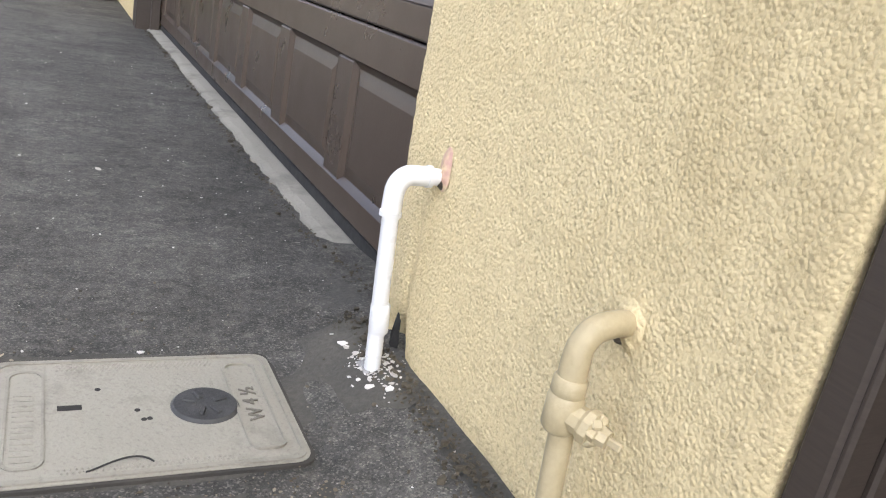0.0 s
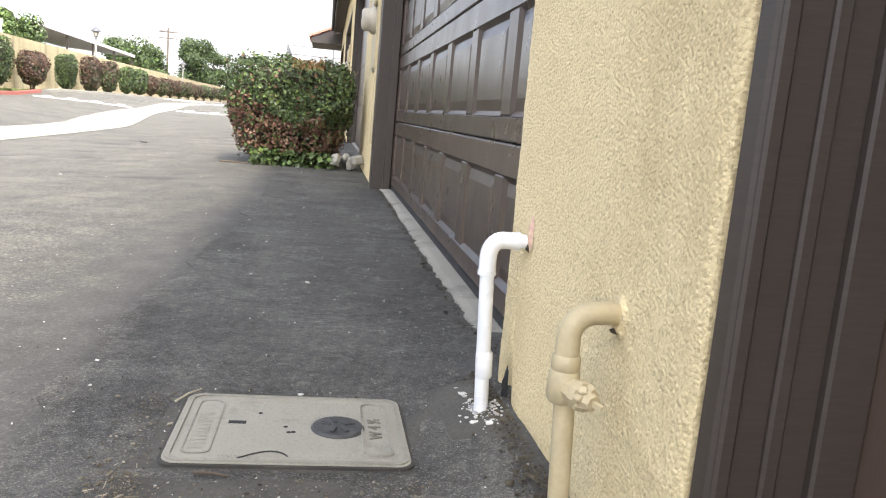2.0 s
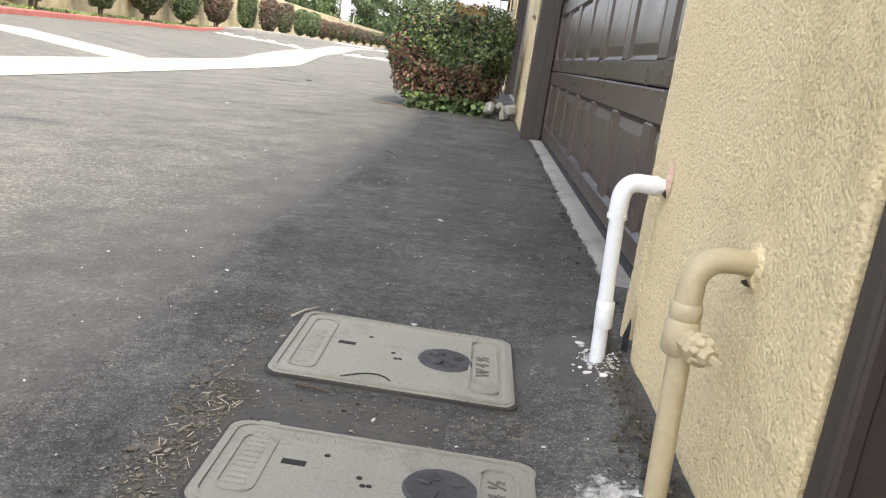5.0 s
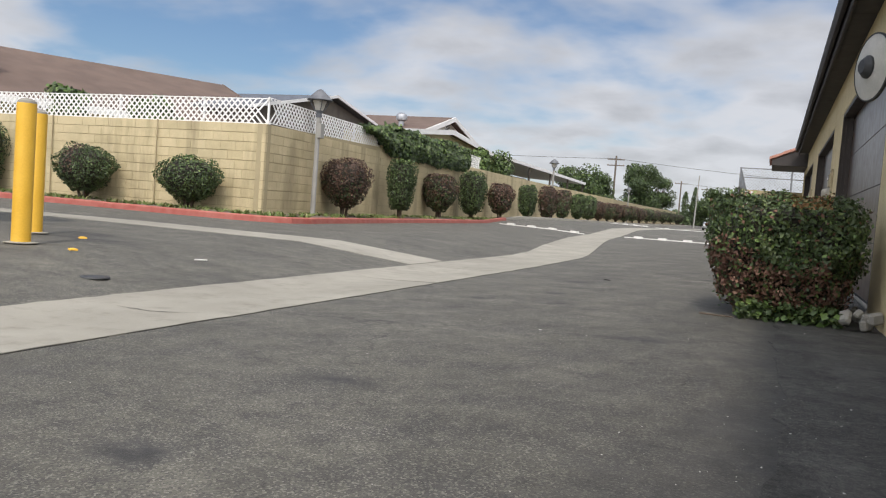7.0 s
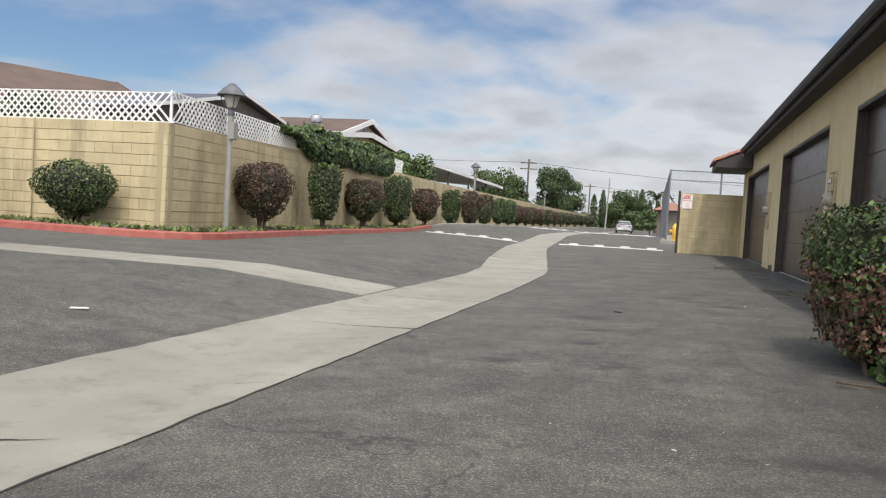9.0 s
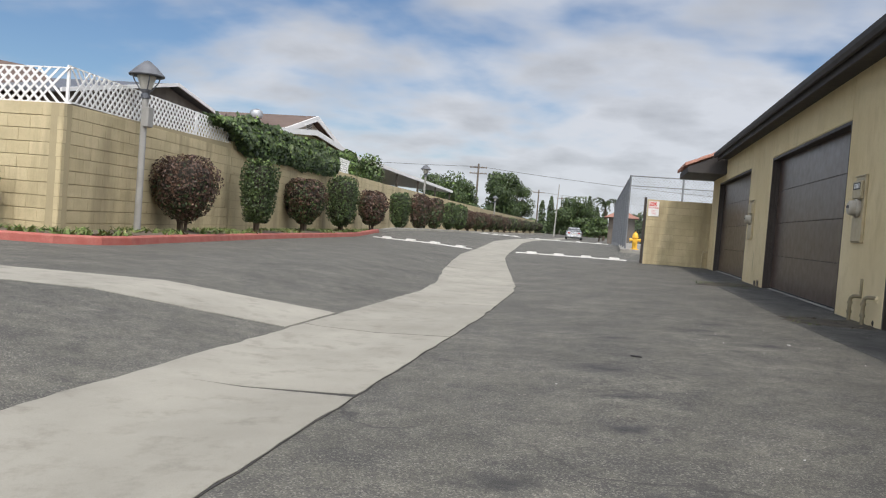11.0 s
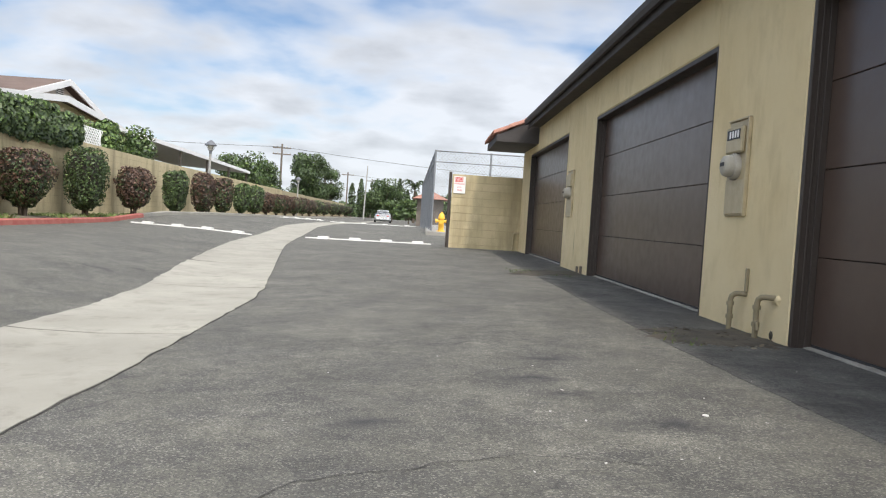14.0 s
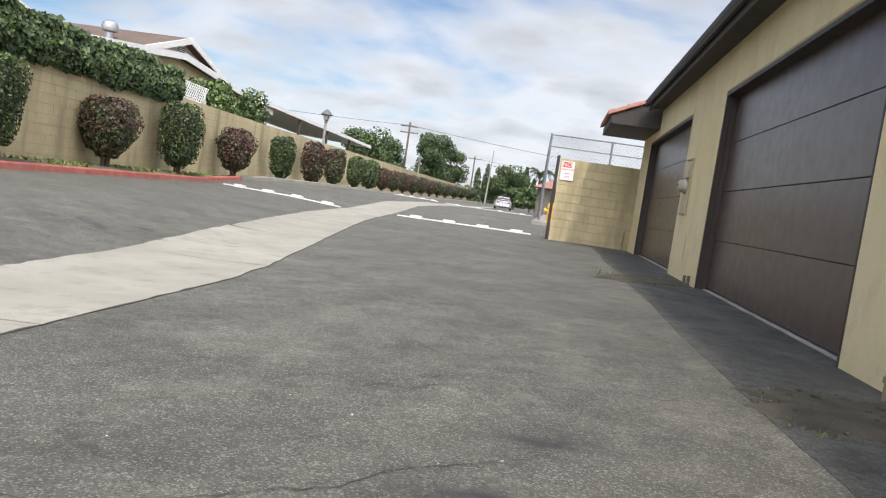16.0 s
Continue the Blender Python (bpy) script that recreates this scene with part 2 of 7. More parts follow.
def patch_mat():
    """The smoother, darker asphalt apron along the garages, with grit and chalky white spills."""
    m = Mat("asphalt_apron", 0.82, 0, 0.35)
    speck = m.n.new("ShaderNodeSeparateColor")
    m.link(m.voronoi(400, "F1", "Color"), speck.inputs[0])
    base = m.mix(m.ramp(m.noise(1.4, 7, 0.7), 0.36, 0.66), hexc(0.045, 0.045, 0.043), hexc(0.098, 0.095, 0.088))
    base = m.mix(m.ramp(m.noise(7, 6, 0.72), 0.50, 0.72, 0, 0.75), base, hexc(0.112, 0.108, 0.098))
    base = m.mix(m.ramp(m.noise(5, 5, 0.7, (1, 1.7, 1)), 0.50, 0.68, 0, 0.75), base, hexc(0.036, 0.035, 0.034))
    base = m.mix(m.ramp(m.noise(28, 6, 0.75), 0.50, 0.70, 0, 0.5), base, hexc(0.155, 0.145, 0.125))
    base = m.mix(m.ramp(speck.outputs[0], 0.66, 1.0, 0, 0.5), base, hexc(0.26, 0.245, 0.215))
    base = m.mix(m.ramp(speck.outputs[1], 0.55, 1.0, 0, 0.5), base, hexc(0.022, 0.022, 0.022))
    base = m.mix(m.ramp(m.noise(42, 3, 0.6), 0.70, 0.75, 0, 0.6), base, hexc(0.36, 0.34, 0.30))
    # chalky spills with crumbling outlines
    crumb = m.noise(38, 8, 0.72)
    for (sx, sy, rx, ry) in [(0.515, 1.10, 0.070, 0.135), (0.445, 0.885, 0.025, 0.018), (0.535, 0.915, 0.030, 0.022), (0.50, 0.90, 0.022, 0.014), (0.57, 0.98, 0.03, 0.03), (0.353, 0.863, 0.024, 0.010), (0.488, 0.915, 0.012, 0.009), (0.528, 0.903, 0.018, 0.014), (0.284, 0.937, 0.016, 0.012), (0.397, 0.958, 0.026, 0.010)]:
        mp = m.n.new("ShaderNodeMapping")
        mp.vector_type = "TEXTURE"
        mp.inputs["Location"].default_value = (sx, sy, 0)
        mp.inputs["Scale"].default_value = (rx, ry, 100)
        m.link(m.co, mp.inputs["Vector"])
        ln = m.n.new("ShaderNodeVectorMath")
        ln.operation = "LENGTH"
        m.link(mp.outputs[0], ln.inputs[0])
        fade = m.math("ADD", crumb, m.ramp(ln.outputs["Value"], 0.0, 1.5, 0.17, -0.30))
        base = m.mix(m.ramp(fade, 0.50, 0.62, 0, 0.85), base, hexc(0.50, 0.49, 0.47))
    base = m.mix(1.0, base, m.ramp(m.noise(2.6, 9, 0.74), 0.36, 0.64, 0.66, 1.34), "MULTIPLY")
    base = m.mix(1.0, base, m.ramp(m.noise(55, 6, 0.74), 0.36, 0.64, 0.74, 1.28), "MULTIPLY")
    m.colour(base)
    m.bump(m.math("ADD", m.math("ADD", m.noise(210, 4, 0.7), m.math("MULTIPLY", m.noise(18, 4), 1.5)), m.math("MULTIPLY", speck.outputs[2], 0.7)), 0.005, 0.9)
    return m.done()


def concrete_mat(name, a, b, stain=(0.12, 0.11, 0.095, 1), amount=0.6):
    m = Mat(name, 0.85, 0, 0.35)
    c = m.mix(m.ramp(m.noise(1.3, 6, 0.6), 0.3, 0.7), a, b)
    c = m.mix(m.ramp(m.noise(5.0, 7, 0.7), 0.52, 0.78, 0, amount), c, stain)
    c = m.mix(m.ramp(m.noise(170, 3), 0.55, 0.75, 0, 0.35), c, stain)
    c = m.mix(m.math("MULTIPLY", m.random(), 0.18), c, stain)
    m.colour(c).bump(m.math("ADD", m.noise(150, 4), m.math("MULTIPLY", m.noise(22, 4), 1.2)), 0.003, 0.6)
    return m.done()


def stucco_mat():
    m = Mat("stucco", 0.92, 0, 0.2)
    c = m.mix(m.ramp(m.noise(1.1, 5, 0.6), 0.3, 0.7), hexc(0.69, 0.56, 0.325), hexc(0.77, 0.645, 0.40))
    c = m.mix(m.ramp(m.noise(6, 6, 0.7), 0.56, 0.80, 0, 0.32), c, hexc(0.46, 0.36, 0.20))
    c = m.mix(m.ramp(m.noise(2.4, 6, 0.7, (1, 1.6, 0.7)), 0.50, 0.70, 0, 0.45), c, hexc(0.50, 0.39, 0.215))
    c = m.mix(m.ramp(m.noise(120, 5, 0.78), 0.34, 0.50, 0.62, 0), c, hexc(0.38, 0.295, 0.16))
    m.colour(c)
    lumps = m.ramp(m.voronoi(190, "F1"), 0.0, 0.75, 1.0, 0.0)
    h = m.math("ADD", m.math("MULTIPLY", lumps, 1.0), m.math("MULTIPLY", m.noise(230, 6, 0.75), 1.3))
    m.bump(h, 0.0036, 0.7)
    return m.done()


def block_mat(name, a, b, stain):
    m = Mat(name, 0.9, 0, 0.25)
    m.co = m.n.new("ShaderNodeNewGeometry").outputs["Position"]
    c = m.mix(m.random(), a, b)
    c = m.mix(m.ramp(m.noise(1.6, 5, 0.65, (1.0, 1.0, 0.16)), 0.50, 0.70, 0, 0.75), c, tuple(v * 0.72 for v in stain[:3]) + (1,))
    c = m.mix(m.ramp(m.noise(1.2, 6, 0.65), 0.45, 0.75, 0, 0.55), c, stain)
    c = m.mix(m.ramp(m.noise(45, 4, 0.7), 0.5, 0.8, 0, 0.45), c, stain)
    m.colour(c).bump(m.noise(85, 5, 0.7), 0.004, 0.7)
    return m.done()


def leaf_mat(name, a, b, c, rough=0.5):
    m = Mat(name, rough, 0, 0.4)
    r = m.island()
    col = m.mix(m.ramp(r, 0.0, 0.6), a, b)
    col = m.mix(m.ramp(r, 0.72, 1.0), col, c)
    col = m.mix(m.ramp(m.noise(3.0, 3), 0.3, 0.7, 0, 0.4), col, a)
    m.colour(col)
    return m.done()


def wood_brown(name, a, b, rough=0.5, grain=(1, 1, 14), relief=0.0005):
    m = Mat(name, rough, 0, 0.5)
    g = m.noise(26, 5, 0.6, grain)
    c = m.mix(m.ramp(g, 0.3, 0.7), a, b)
    c = m.mix(m.ramp(m.noise(2.2, 5, 0.6), 0.5, 0.8, 0, 0.22), c, tuple(v * 1.5 for v in b[:3]) + (1,))
    m.colour(c).bump(g, relief, 0.4)
    m.roughness(m.ramp(m.noise(7, 4), 0.3, 0.7, rough - 0.04, rough + 0.06))
    return m.done()


M = {}
M["asphalt"] = asphalt_mat()
M["apron"] = patch_mat()
M["gutter"] = concrete_mat("pale_concrete", hexc(0.245, 0.232, 0.196), hexc(0.335, 0.318, 0.27), hexc(0.15, 0.139, 0.115), 0.8)
M["sill"] = concrete_mat("worn_concrete", hexc(0.23, 0.22, 0.195), hexc(0.31, 0.295, 0.26), hexc(0.09, 0.084, 0.075), 0.9)
M["lid"] = concrete_mat("lid_concrete", hexc(0.228, 0.215, 0.184), hexc(0.328, 0.312, 0.270), hexc(0.10, 0.092, 0.076), 0.95)
M["stucco"] = stucco_mat()
M["block"] = block_mat("tan_block", hexc(0.50, 0.415, 0.25), hexc(0.57, 0.475, 0.295), hexc(0.31, 0.26, 0.16))
M["mortar"] = two_tone("mortar", hexc(0.36, 0.30, 0.18), hexc(0.41, 0.34, 0.205), 3, 90, 0.95)
M["brown_door"] = wood_brown("brown_door_paint", hexc(0.060, 0.043, 0.033), hexc(0.073, 0.053, 0.042), 0.30, (1, 14, 1))
M["brown_flush"] = wood_brown("brown_flush_paint", hexc(0.078, 0.053, 0.040), hexc(0.090, 0.062, 0.048), 0.33, (1, 9, 1), 0.0002)
M["brown_trim"] = wood_brown("brown_trim_paint", hexc(0.033, 0.024, 0.019), hexc(0.044, 0.033, 0.026), 0.55)
M["soffit"] = wood_brown("dark_soffit_paint", hexc(0.035, 0.030, 0.028), hexc(0.05, 0.042, 0.038), 0.7, (1, 12, 1))
M["shingle"] = two_tone("brown_shingle", hexc(0.105, 0.072, 0.058), hexc(0.145, 0.10, 0.08), 1.4, 30, 0.95, 0, 0.006)
M["terracotta"] = two_tone("terracotta_tile", hexc(0.27, 0.115, 0.08), hexc(0.36, 0.19, 0.14), 5, 60, 0.85)
M["white"] = two_tone("white_paint", hexc(0.76, 0.75, 0.72), hexc(0.82, 0.81, 0.79), 3, 70, 0.6, amount=0.15)
M["pvc"] = two_tone("white_plastic", hexc(0.64, 0.655, 0.67), hexc(0.70, 0.71, 0.72), 9, 120, 0.34, amount=0.12, bump=0.0006)
M["tan_paint"] = two_tone("tan_pipe_paint", hexc(0.40, 0.33, 0.20), hexc(0.47, 0.395, 0.255), 14, 160, 0.5, amount=0.3, bump=0.0014)
M["wall_paint"] = two_tone("yellow_wall_paint", hexc(0.58, 0.49, 0.29), hexc(0.64, 0.55, 0.35), 2, 50, 0.8, amount=0.2)
M["grey_iron"] = two_tone("grey_iron", hexc(0.040, 0.041, 0.043), hexc(0.068, 0.069, 0.070), 20, 220, 0.6, 0.2)
M["chain_wire"] = two_tone("dull_fence_wire", hexc(0.15, 0.16, 0.17), hexc(0.21, 0.22, 0.23), 6, 60, 0.6, 0.3)
M["pipe_dull"] = two_tone("dull_tan_pipe_paint", hexc(0.20, 0.165, 0.10), hexc(0.28, 0.235, 0.15), 14, 160, 0.8, amount=0.4, bump=0.0014)
M["black"] = two_tone("black_void", hexc(0.010, 0.010, 0.010), hexc(0.018, 0.017, 0.016), 20, 90, 0.9)
M["galv"] = two_tone("galvanised_steel", hexc(0.42, 0.43, 0.44), hexc(0.52, 0.53, 0.54), 6, 60, 0.42, 0.7)
M["pole"] = two_tone("grey_painted_pole", hexc(0.27, 0.262, 0.24), hexc(0.34, 0.332, 0.31), 3, 70, 0.7)
M["lamp_roof"] = two_tone("weathered_lamp_cap", hexc(0.10, 0.105, 0.115), hexc(0.16, 0.165, 0.175), 6, 60, 0.5, 0.2)
M["meter_grey"] = two_tone("meter_grey", hexc(0.36, 0.33, 0.27), hexc(0.43, 0.40, 0.33), 8, 90, 0.6)
M["yellow"] = two_tone("yellow_paint", hexc(0.72, 0.40, 0.035), hexc(0.80, 0.47, 0.06), 4, 60, 0.55, amount=0.25)
M["red_curb"] = two_tone("red_kerb_paint", hexc(0.34, 0.085, 0.065), hexc(0.42, 0.15, 0.12), 5, 50, 0.8, amount=0.6)
M["road_paint"] = two_tone("white_road_paint", hexc(0.52, 0.51, 0.475), hexc(0.64, 0.63, 0.59), 5, 40, 0.8, amount=0.5)
M["black_tar"] = two_tone("tar_joint", hexc(0.03, 0.029, 0.027), hexc(0.055, 0.05, 0.043), 9, 70, 0.95)
M["soil"] = two_tone("dry_soil", hexc(0.085, 0.068, 0.047), hexc(0.14, 0.115, 0.08), 7, 60, 0.98, 0, 0.008)
M["bark"] = two_tone("bark", hexc(0.075, 0.055, 0.04), hexc(0.12, 0.09, 0.065), 8, 40, 0.95, 0, 0.01)
M["timber"] = two_tone("grey_timber", hexc(0.11, 0.09, 0.075), hexc(0.16, 0.135, 0.11), 3, 40, 0.9)
M["brick"] = block_mat("red_brick", hexc(0.30, 0.075, 0.048), hexc(0.36, 0.11, 0.07), hexc(0.2, 0.06, 0.04))
M["leaf_green"] = leaf_mat("leaf_green", hexc(0.030, 0.050, 0.016), hexc(0.058, 0.094, 0.027), hexc(0.115, 0.158, 0.047))
M["leaf_dark"] = leaf_mat("leaf_dark", hexc(0.026, 0.043, 0.017), hexc(0.050, 0.081, 0.026), hexc(0.095, 0.130, 0.045))
M["leaf_light"] = leaf_mat("leaf_light", hexc(0.072, 0.130, 0.033), hexc(0.130, 0.202, 0.052), hexc(0.221, 0.273, 0.091))
M["leaf_red"] = leaf_mat("leaf_red", hexc(0.052, 0.031, 0.022), hexc(0.100, 0.053, 0.036), hexc(0.170, 0.095, 0.058))
M["leaf_brown"] = leaf_mat("leaf_brown", hexc(0.090, 0.043, 0.029), hexc(0.160, 0.080, 0.052), hexc(0.30, 0.185, 0.125), 0.7)
M["leaf_rust"] = leaf_mat("leaf_rust", hexc(0.17, 0.085, 0.035), hexc(0.26, 0.135, 0.055), hexc(0.15, 0.15, 0.05), 0.7)
M["grass"] = leaf_mat("grass_blade", hexc(0.05, 0.085, 0.02), hexc(0.11, 0.155, 0.04), hexc(0.26, 0.23, 0.10), 0.7)
M["litter"] = leaf_mat("dry_litter", hexc(0.080, 0.064, 0.043), hexc(0.165, 0.138, 0.095), hexc(0.36, 0.32, 0.25), 0.85)
M["chip"] = leaf_mat("pale_chip", hexc(0.40, 0.38, 0.35), hexc(0.55, 0.53, 0.50), hexc(0.70, 0.69, 0.67), 0.9)
M["car_paint"] = two_tone("silver_car_paint", hexc(0.52, 0.53, 0.54), hexc(0.56, 0.57, 0.58), 2, 200, 0.28, 0.6, 0.0, amount=0.05)
M["car_glass"] = two_tone("car_glass", hexc(0.012, 0.014, 0.016), hexc(0.018, 0.02, 0.022), 2, 50, 0.08)
M["rubber"] = two_tone("tyre_rubber", hexc(0.018, 0.018, 0.018), hexc(0.028, 0.028, 0.028), 9, 80, 0.9)
M["red_lens"] = two_tone("red_lens", hexc(0.35, 0.02, 0.015), hexc(0.42, 0.03, 0.02), 5, 60, 0.2)
M["sign_red"] = two_tone("sign_red", hexc(0.55, 0.055, 0.05), hexc(0.60, 0.08, 0.07), 6, 60, 0.5, amount=0.1)
M["number_black"] = two_tone("number_plate_black", hexc(0.015, 0.015, 0.016), hexc(0.022, 0.022, 0.022), 6, 60, 0.5)
M["cream"] = two_tone("cream_diffuser", hexc(0.45, 0.43, 0.37), hexc(0.55, 0.52, 0.46), 9, 60, 0.55)
M["pink"] = two_tone("pink_primer", hexc(0.60, 0.36, 0.30), hexc(0.72, 0.60, 0.36), 55, 160, 0.95, amount=0.5)

M["gable"] = two_tone("beige_gable_paint", hexc(0.60, 0.54, 0.45), hexc(0.66, 0.60, 0.51), 3, 60, 0.8, amount=0.2)
M["weed"] = leaf_mat("weed_leaf", hexc(0.075, 0.12, 0.03), hexc(0.14, 0.19, 0.05), hexc(0.27, 0.25, 0.11), 0.7)
# ---- mesh helpers ----
RNG = np.random.default_rng(7)


class Geo:
    """Collects vertices and faces; every face has a material slot."""

    def __init__(self):
        self.v, self.f, self.s = [], [], []

    def add(self, verts, faces, slot=0):
        k = len(self.v)
        self.v += [tuple(p) for p in verts]
        self.f += [tuple(i + k for i in f) for f in faces]
        self.s += [slot] * len(faces)
        return self

    def box(self, a, b, slot=0, bevel=0.0, m=None):
        (x0, y0, z0), (x1, y1, z1) = a, b
        e = min(bevel, (x1 - x0) * 0.45, (y1 - y0) * 0.45, (z1 - z0) * 0.45)
        if e > 0:
            vs, fs = [], []
            idx = {}
            for i, (x, sx) in enumerate(((x0, 1), (x1, -1))):
                for j, (y, sy) in enumerate(((y0, 1), (y1, -1))):
                    for k, (z, sz) in enumerate(((z0, 1), (z1, -1))):
                        idx[i, j, k, 0] = len(vs); vs.append((x, y + sy * e, z + sz * e))
                        idx[i, j, k, 1] = len(vs); vs.append((x + sx * e, y, z + sz * e))
                        idx[i, j, k, 2] = len(vs); vs.append((x + sx * e, y + sy * e, z))
            g = lambda i, j, k, w: idx[i, j, k, w]
            fs += [(g(0, 0, 0, 0), g(0, 0, 1, 0), g(0, 1, 1, 0), g(0, 1, 0, 0)), (g(1, 0, 0, 0), g(1, 1, 0, 0), g(1, 1, 1, 0), g(1, 0, 1, 0)),
                   (g(0, 0, 0, 1), g(1, 0, 0, 1), g(1, 0, 1, 1), g(0, 0, 1, 1)), (g(0, 1, 0, 1), g(0, 1, 1, 1), g(1, 1, 1, 1), g(1, 1, 0, 1)),
                   (g(0, 0, 0, 2), g(0, 1, 0, 2), g(1, 1, 0, 2), g(1, 0, 0, 2)), (g(0, 0, 1, 2), g(1, 0, 1, 2), g(1, 1, 1, 2), g(0, 1, 1, 2))]
            for j in (0, 1):
                for k in (0, 1):
                    fs.append((g(0, j, k, 1), g(1, j, k, 1), g(1, j, k, 2), g(0, j, k, 2)))
            for i in (0, 1):
                for k in (0, 1):
                    fs.append((g(i, 0, k, 0), g(i, 1, k, 0), g(i, 1, k, 2), g(i, 0, k, 2)))
            for i in (0, 1):
                for j in (0, 1):
                    fs.append((g(i, j, 0, 0), g(i, j, 1, 0), g(i, j, 1, 1), g(i, j, 0, 1)))
            for i in (0, 1):
                for j in (0, 1):
                    for k in (0, 1):
                        fs.append((g(i, j, k, 0), g(i, j, k, 1), g(i, j, k, 2)))
        else:
            vs = [(x, y, z) for x in (x0, x1) for y in (y0, y1) for z in (z0, z1)]
            fs = [(0, 1, 3, 2), (4, 6, 7, 5), (0, 4, 5, 1), (2, 3, 7, 6), (0, 2, 6, 4), (1, 5, 7, 3)]
        if m is not None:
            vs = [m @ Vector(p) for p in vs]
        return self.add(vs, fs, slot)

    def tube(self, path, radii, n=12, slot=0, caps=True):
        """A tube along a list of points, with a radius at each."""
        pts = [Vector(p) for p in path]
        if isinstance(radii, (int, float)):
            radii = [radii] * len(pts)
        rings, side = [], None
        for i, p in enumerate(pts):
            d = (pts[min(i + 1, len(pts) - 1)] - pts[max(i - 1, 0)]).normalized()
            if side is None:
                side = d.orthogonal().normalized()
            side = (side - d * side.dot(d)).normalized()
            up2 = d.cross(side)
            rings.append([p + (side * math.cos(2 * math.pi * a / n) + up2 * math.sin(2 * math.pi * a / n)) * radii[i] for a in range(n)])
        vs = [q for r in rings for q in r]
        fs = [(i * n + a, i * n + (a + 1) % n, (i + 1) * n + (a + 1) % n, (i + 1) * n + a) for i in range(len(pts) - 1) for a in range(n)]
        if caps:
            fs += [tuple(range(n))[::-1], tuple((len(pts) - 1) * n + a for a in range(n))]
        return self.add(vs, fs, slot)

    def lathe(self, profile, n=24, m=None, slot=0):
        """Turns (radius, height) pairs round the z axis."""
        vs = [(r * math.cos(2 * math.pi * a / n), r * math.sin(2 * math.pi * a / n), z) for r, z in profile for a in range(n)]
        fs = [(i * n + a, i * n + (a + 1) % n, (i + 1) * n + (a + 1) % n, (i + 1) * n + a) for i in range(len(profile) - 1) for a in range(n)]
        if m is not None:
            vs = [m @ Vector(p) for p in vs]
        return self.add(vs, fs, slot)

    def prism(self, outline, z0, z1, slot=0, m=None):
        """An outline in x and y, raised from z0 to z1."""
        n = len(outline)
        vs = [(x, y, z0) for x, y in outline] + [(x, y, z1) for x, y in outline]
        fs = [tuple(range(n))[::-1], tuple(range(n, 2 * n))] + [(i, (i + 1) % n, n + (i + 1) % n, n + i) for i in range(n)]
        if m is not None:
            vs = [m @ Vector(p) for p in vs]
        return self.add(vs, fs, slot)

    def mesh(self, name, mats, smooth=False):
        me = bpy.data.meshes.new(name)
        me.from_pydata(self.v, [], self.f)
        for x in mats if isinstance(mats, (list, tuple)) else [mats]:
            me.materials.append(x)
        if any(self.s):
            me.polygons.foreach_set("material_index", self.s)
        bm = bmesh.new()
        bm.from_mesh(me)
        bmesh.ops.recalc_face_normals(bm, faces=bm.faces)
        bm.to_mesh(me)
        bm.free()
        if smooth:
            me.polygons.foreach_set("use_smooth", [True] * len(me.polygons))
            me.set_sharp_from_angle(angle=radians(38))
        me.update()
        return me


def part(name, geo, mats, parent=None, label="", smooth=False, at=None):
    """One mesh object, under a thing or a part."""
    me = geo if isinstance(geo, bpy.types.Mesh) else geo.mesh(name, mats, smooth)
    ob = new(name, me)
    if at is not None:
        ob.matrix_basis = at
    if parent is not None:
        ob.parent = parent
    if label:
        ob["label"] = label
    return ob


def thing(name, label, category, at=None, group="", kind=""):
    """An empty at the base of a thing, which carries its parts."""
    ob = new(name)
    ob.empty_display_size = 0.2
    if at is not None:
        ob.matrix_basis = at
    return tagged(ob, label, category, group, kind)


def solo(name, geo, mats, label, category, at=None, group="", kind="", smooth=False):
    return tagged(part(name, geo, mats, None, "", smooth, at), label, category, group, kind)


def lerp(a, b, t):
    return a + (b - a) * t


def along(points, y):
    """Interpolates x over y in a list of (y, x)."""
    if y <= points[0][0]:
        return points[0][1]
    for (y0, x0), (y1, x1) in zip(points, points[1:]):
        if y <= y1:
            return lerp(x0, x1, (y - y0) / (y1 - y0))
    return points[-1][1]


# ---- the lie of the land ----
GUT_R = [(-40, -3.2), (12, -3.27), (15.6, -3.38), (16.6, -3.48), (20, -4.0), (25.7, -4.86), (30, -5.3), (45, -6.1), (63, -6.75), (140, -8.6)]
GUT_L = [(-40, -4.42), (14.6, -4.45), (16.4, -4.62), (19, -5.1), (22.3, -5.62), (26, -6.12), (30.7, -6.5), (51, -7.55), (63, -7.6), (140, -9.4)]
KERB = [(-60, 13.2), (-30, 13.6), (-18, 13.95), (-12, 13.95), (-10.3, 14.0), (-9.55, 14.25), (-9.15, 14.75), (-9.1, 15.4), (-9.3, 16.6),
        (-9.95, 22.4), (-10.35, 28), (-10.9, 33.6), (-11.12, 40), (-11.36, 48), (-11.7, 58), (-12.15, 72), (-12.75, 92), (-13.4, 140)]
WALL_X = 0.60


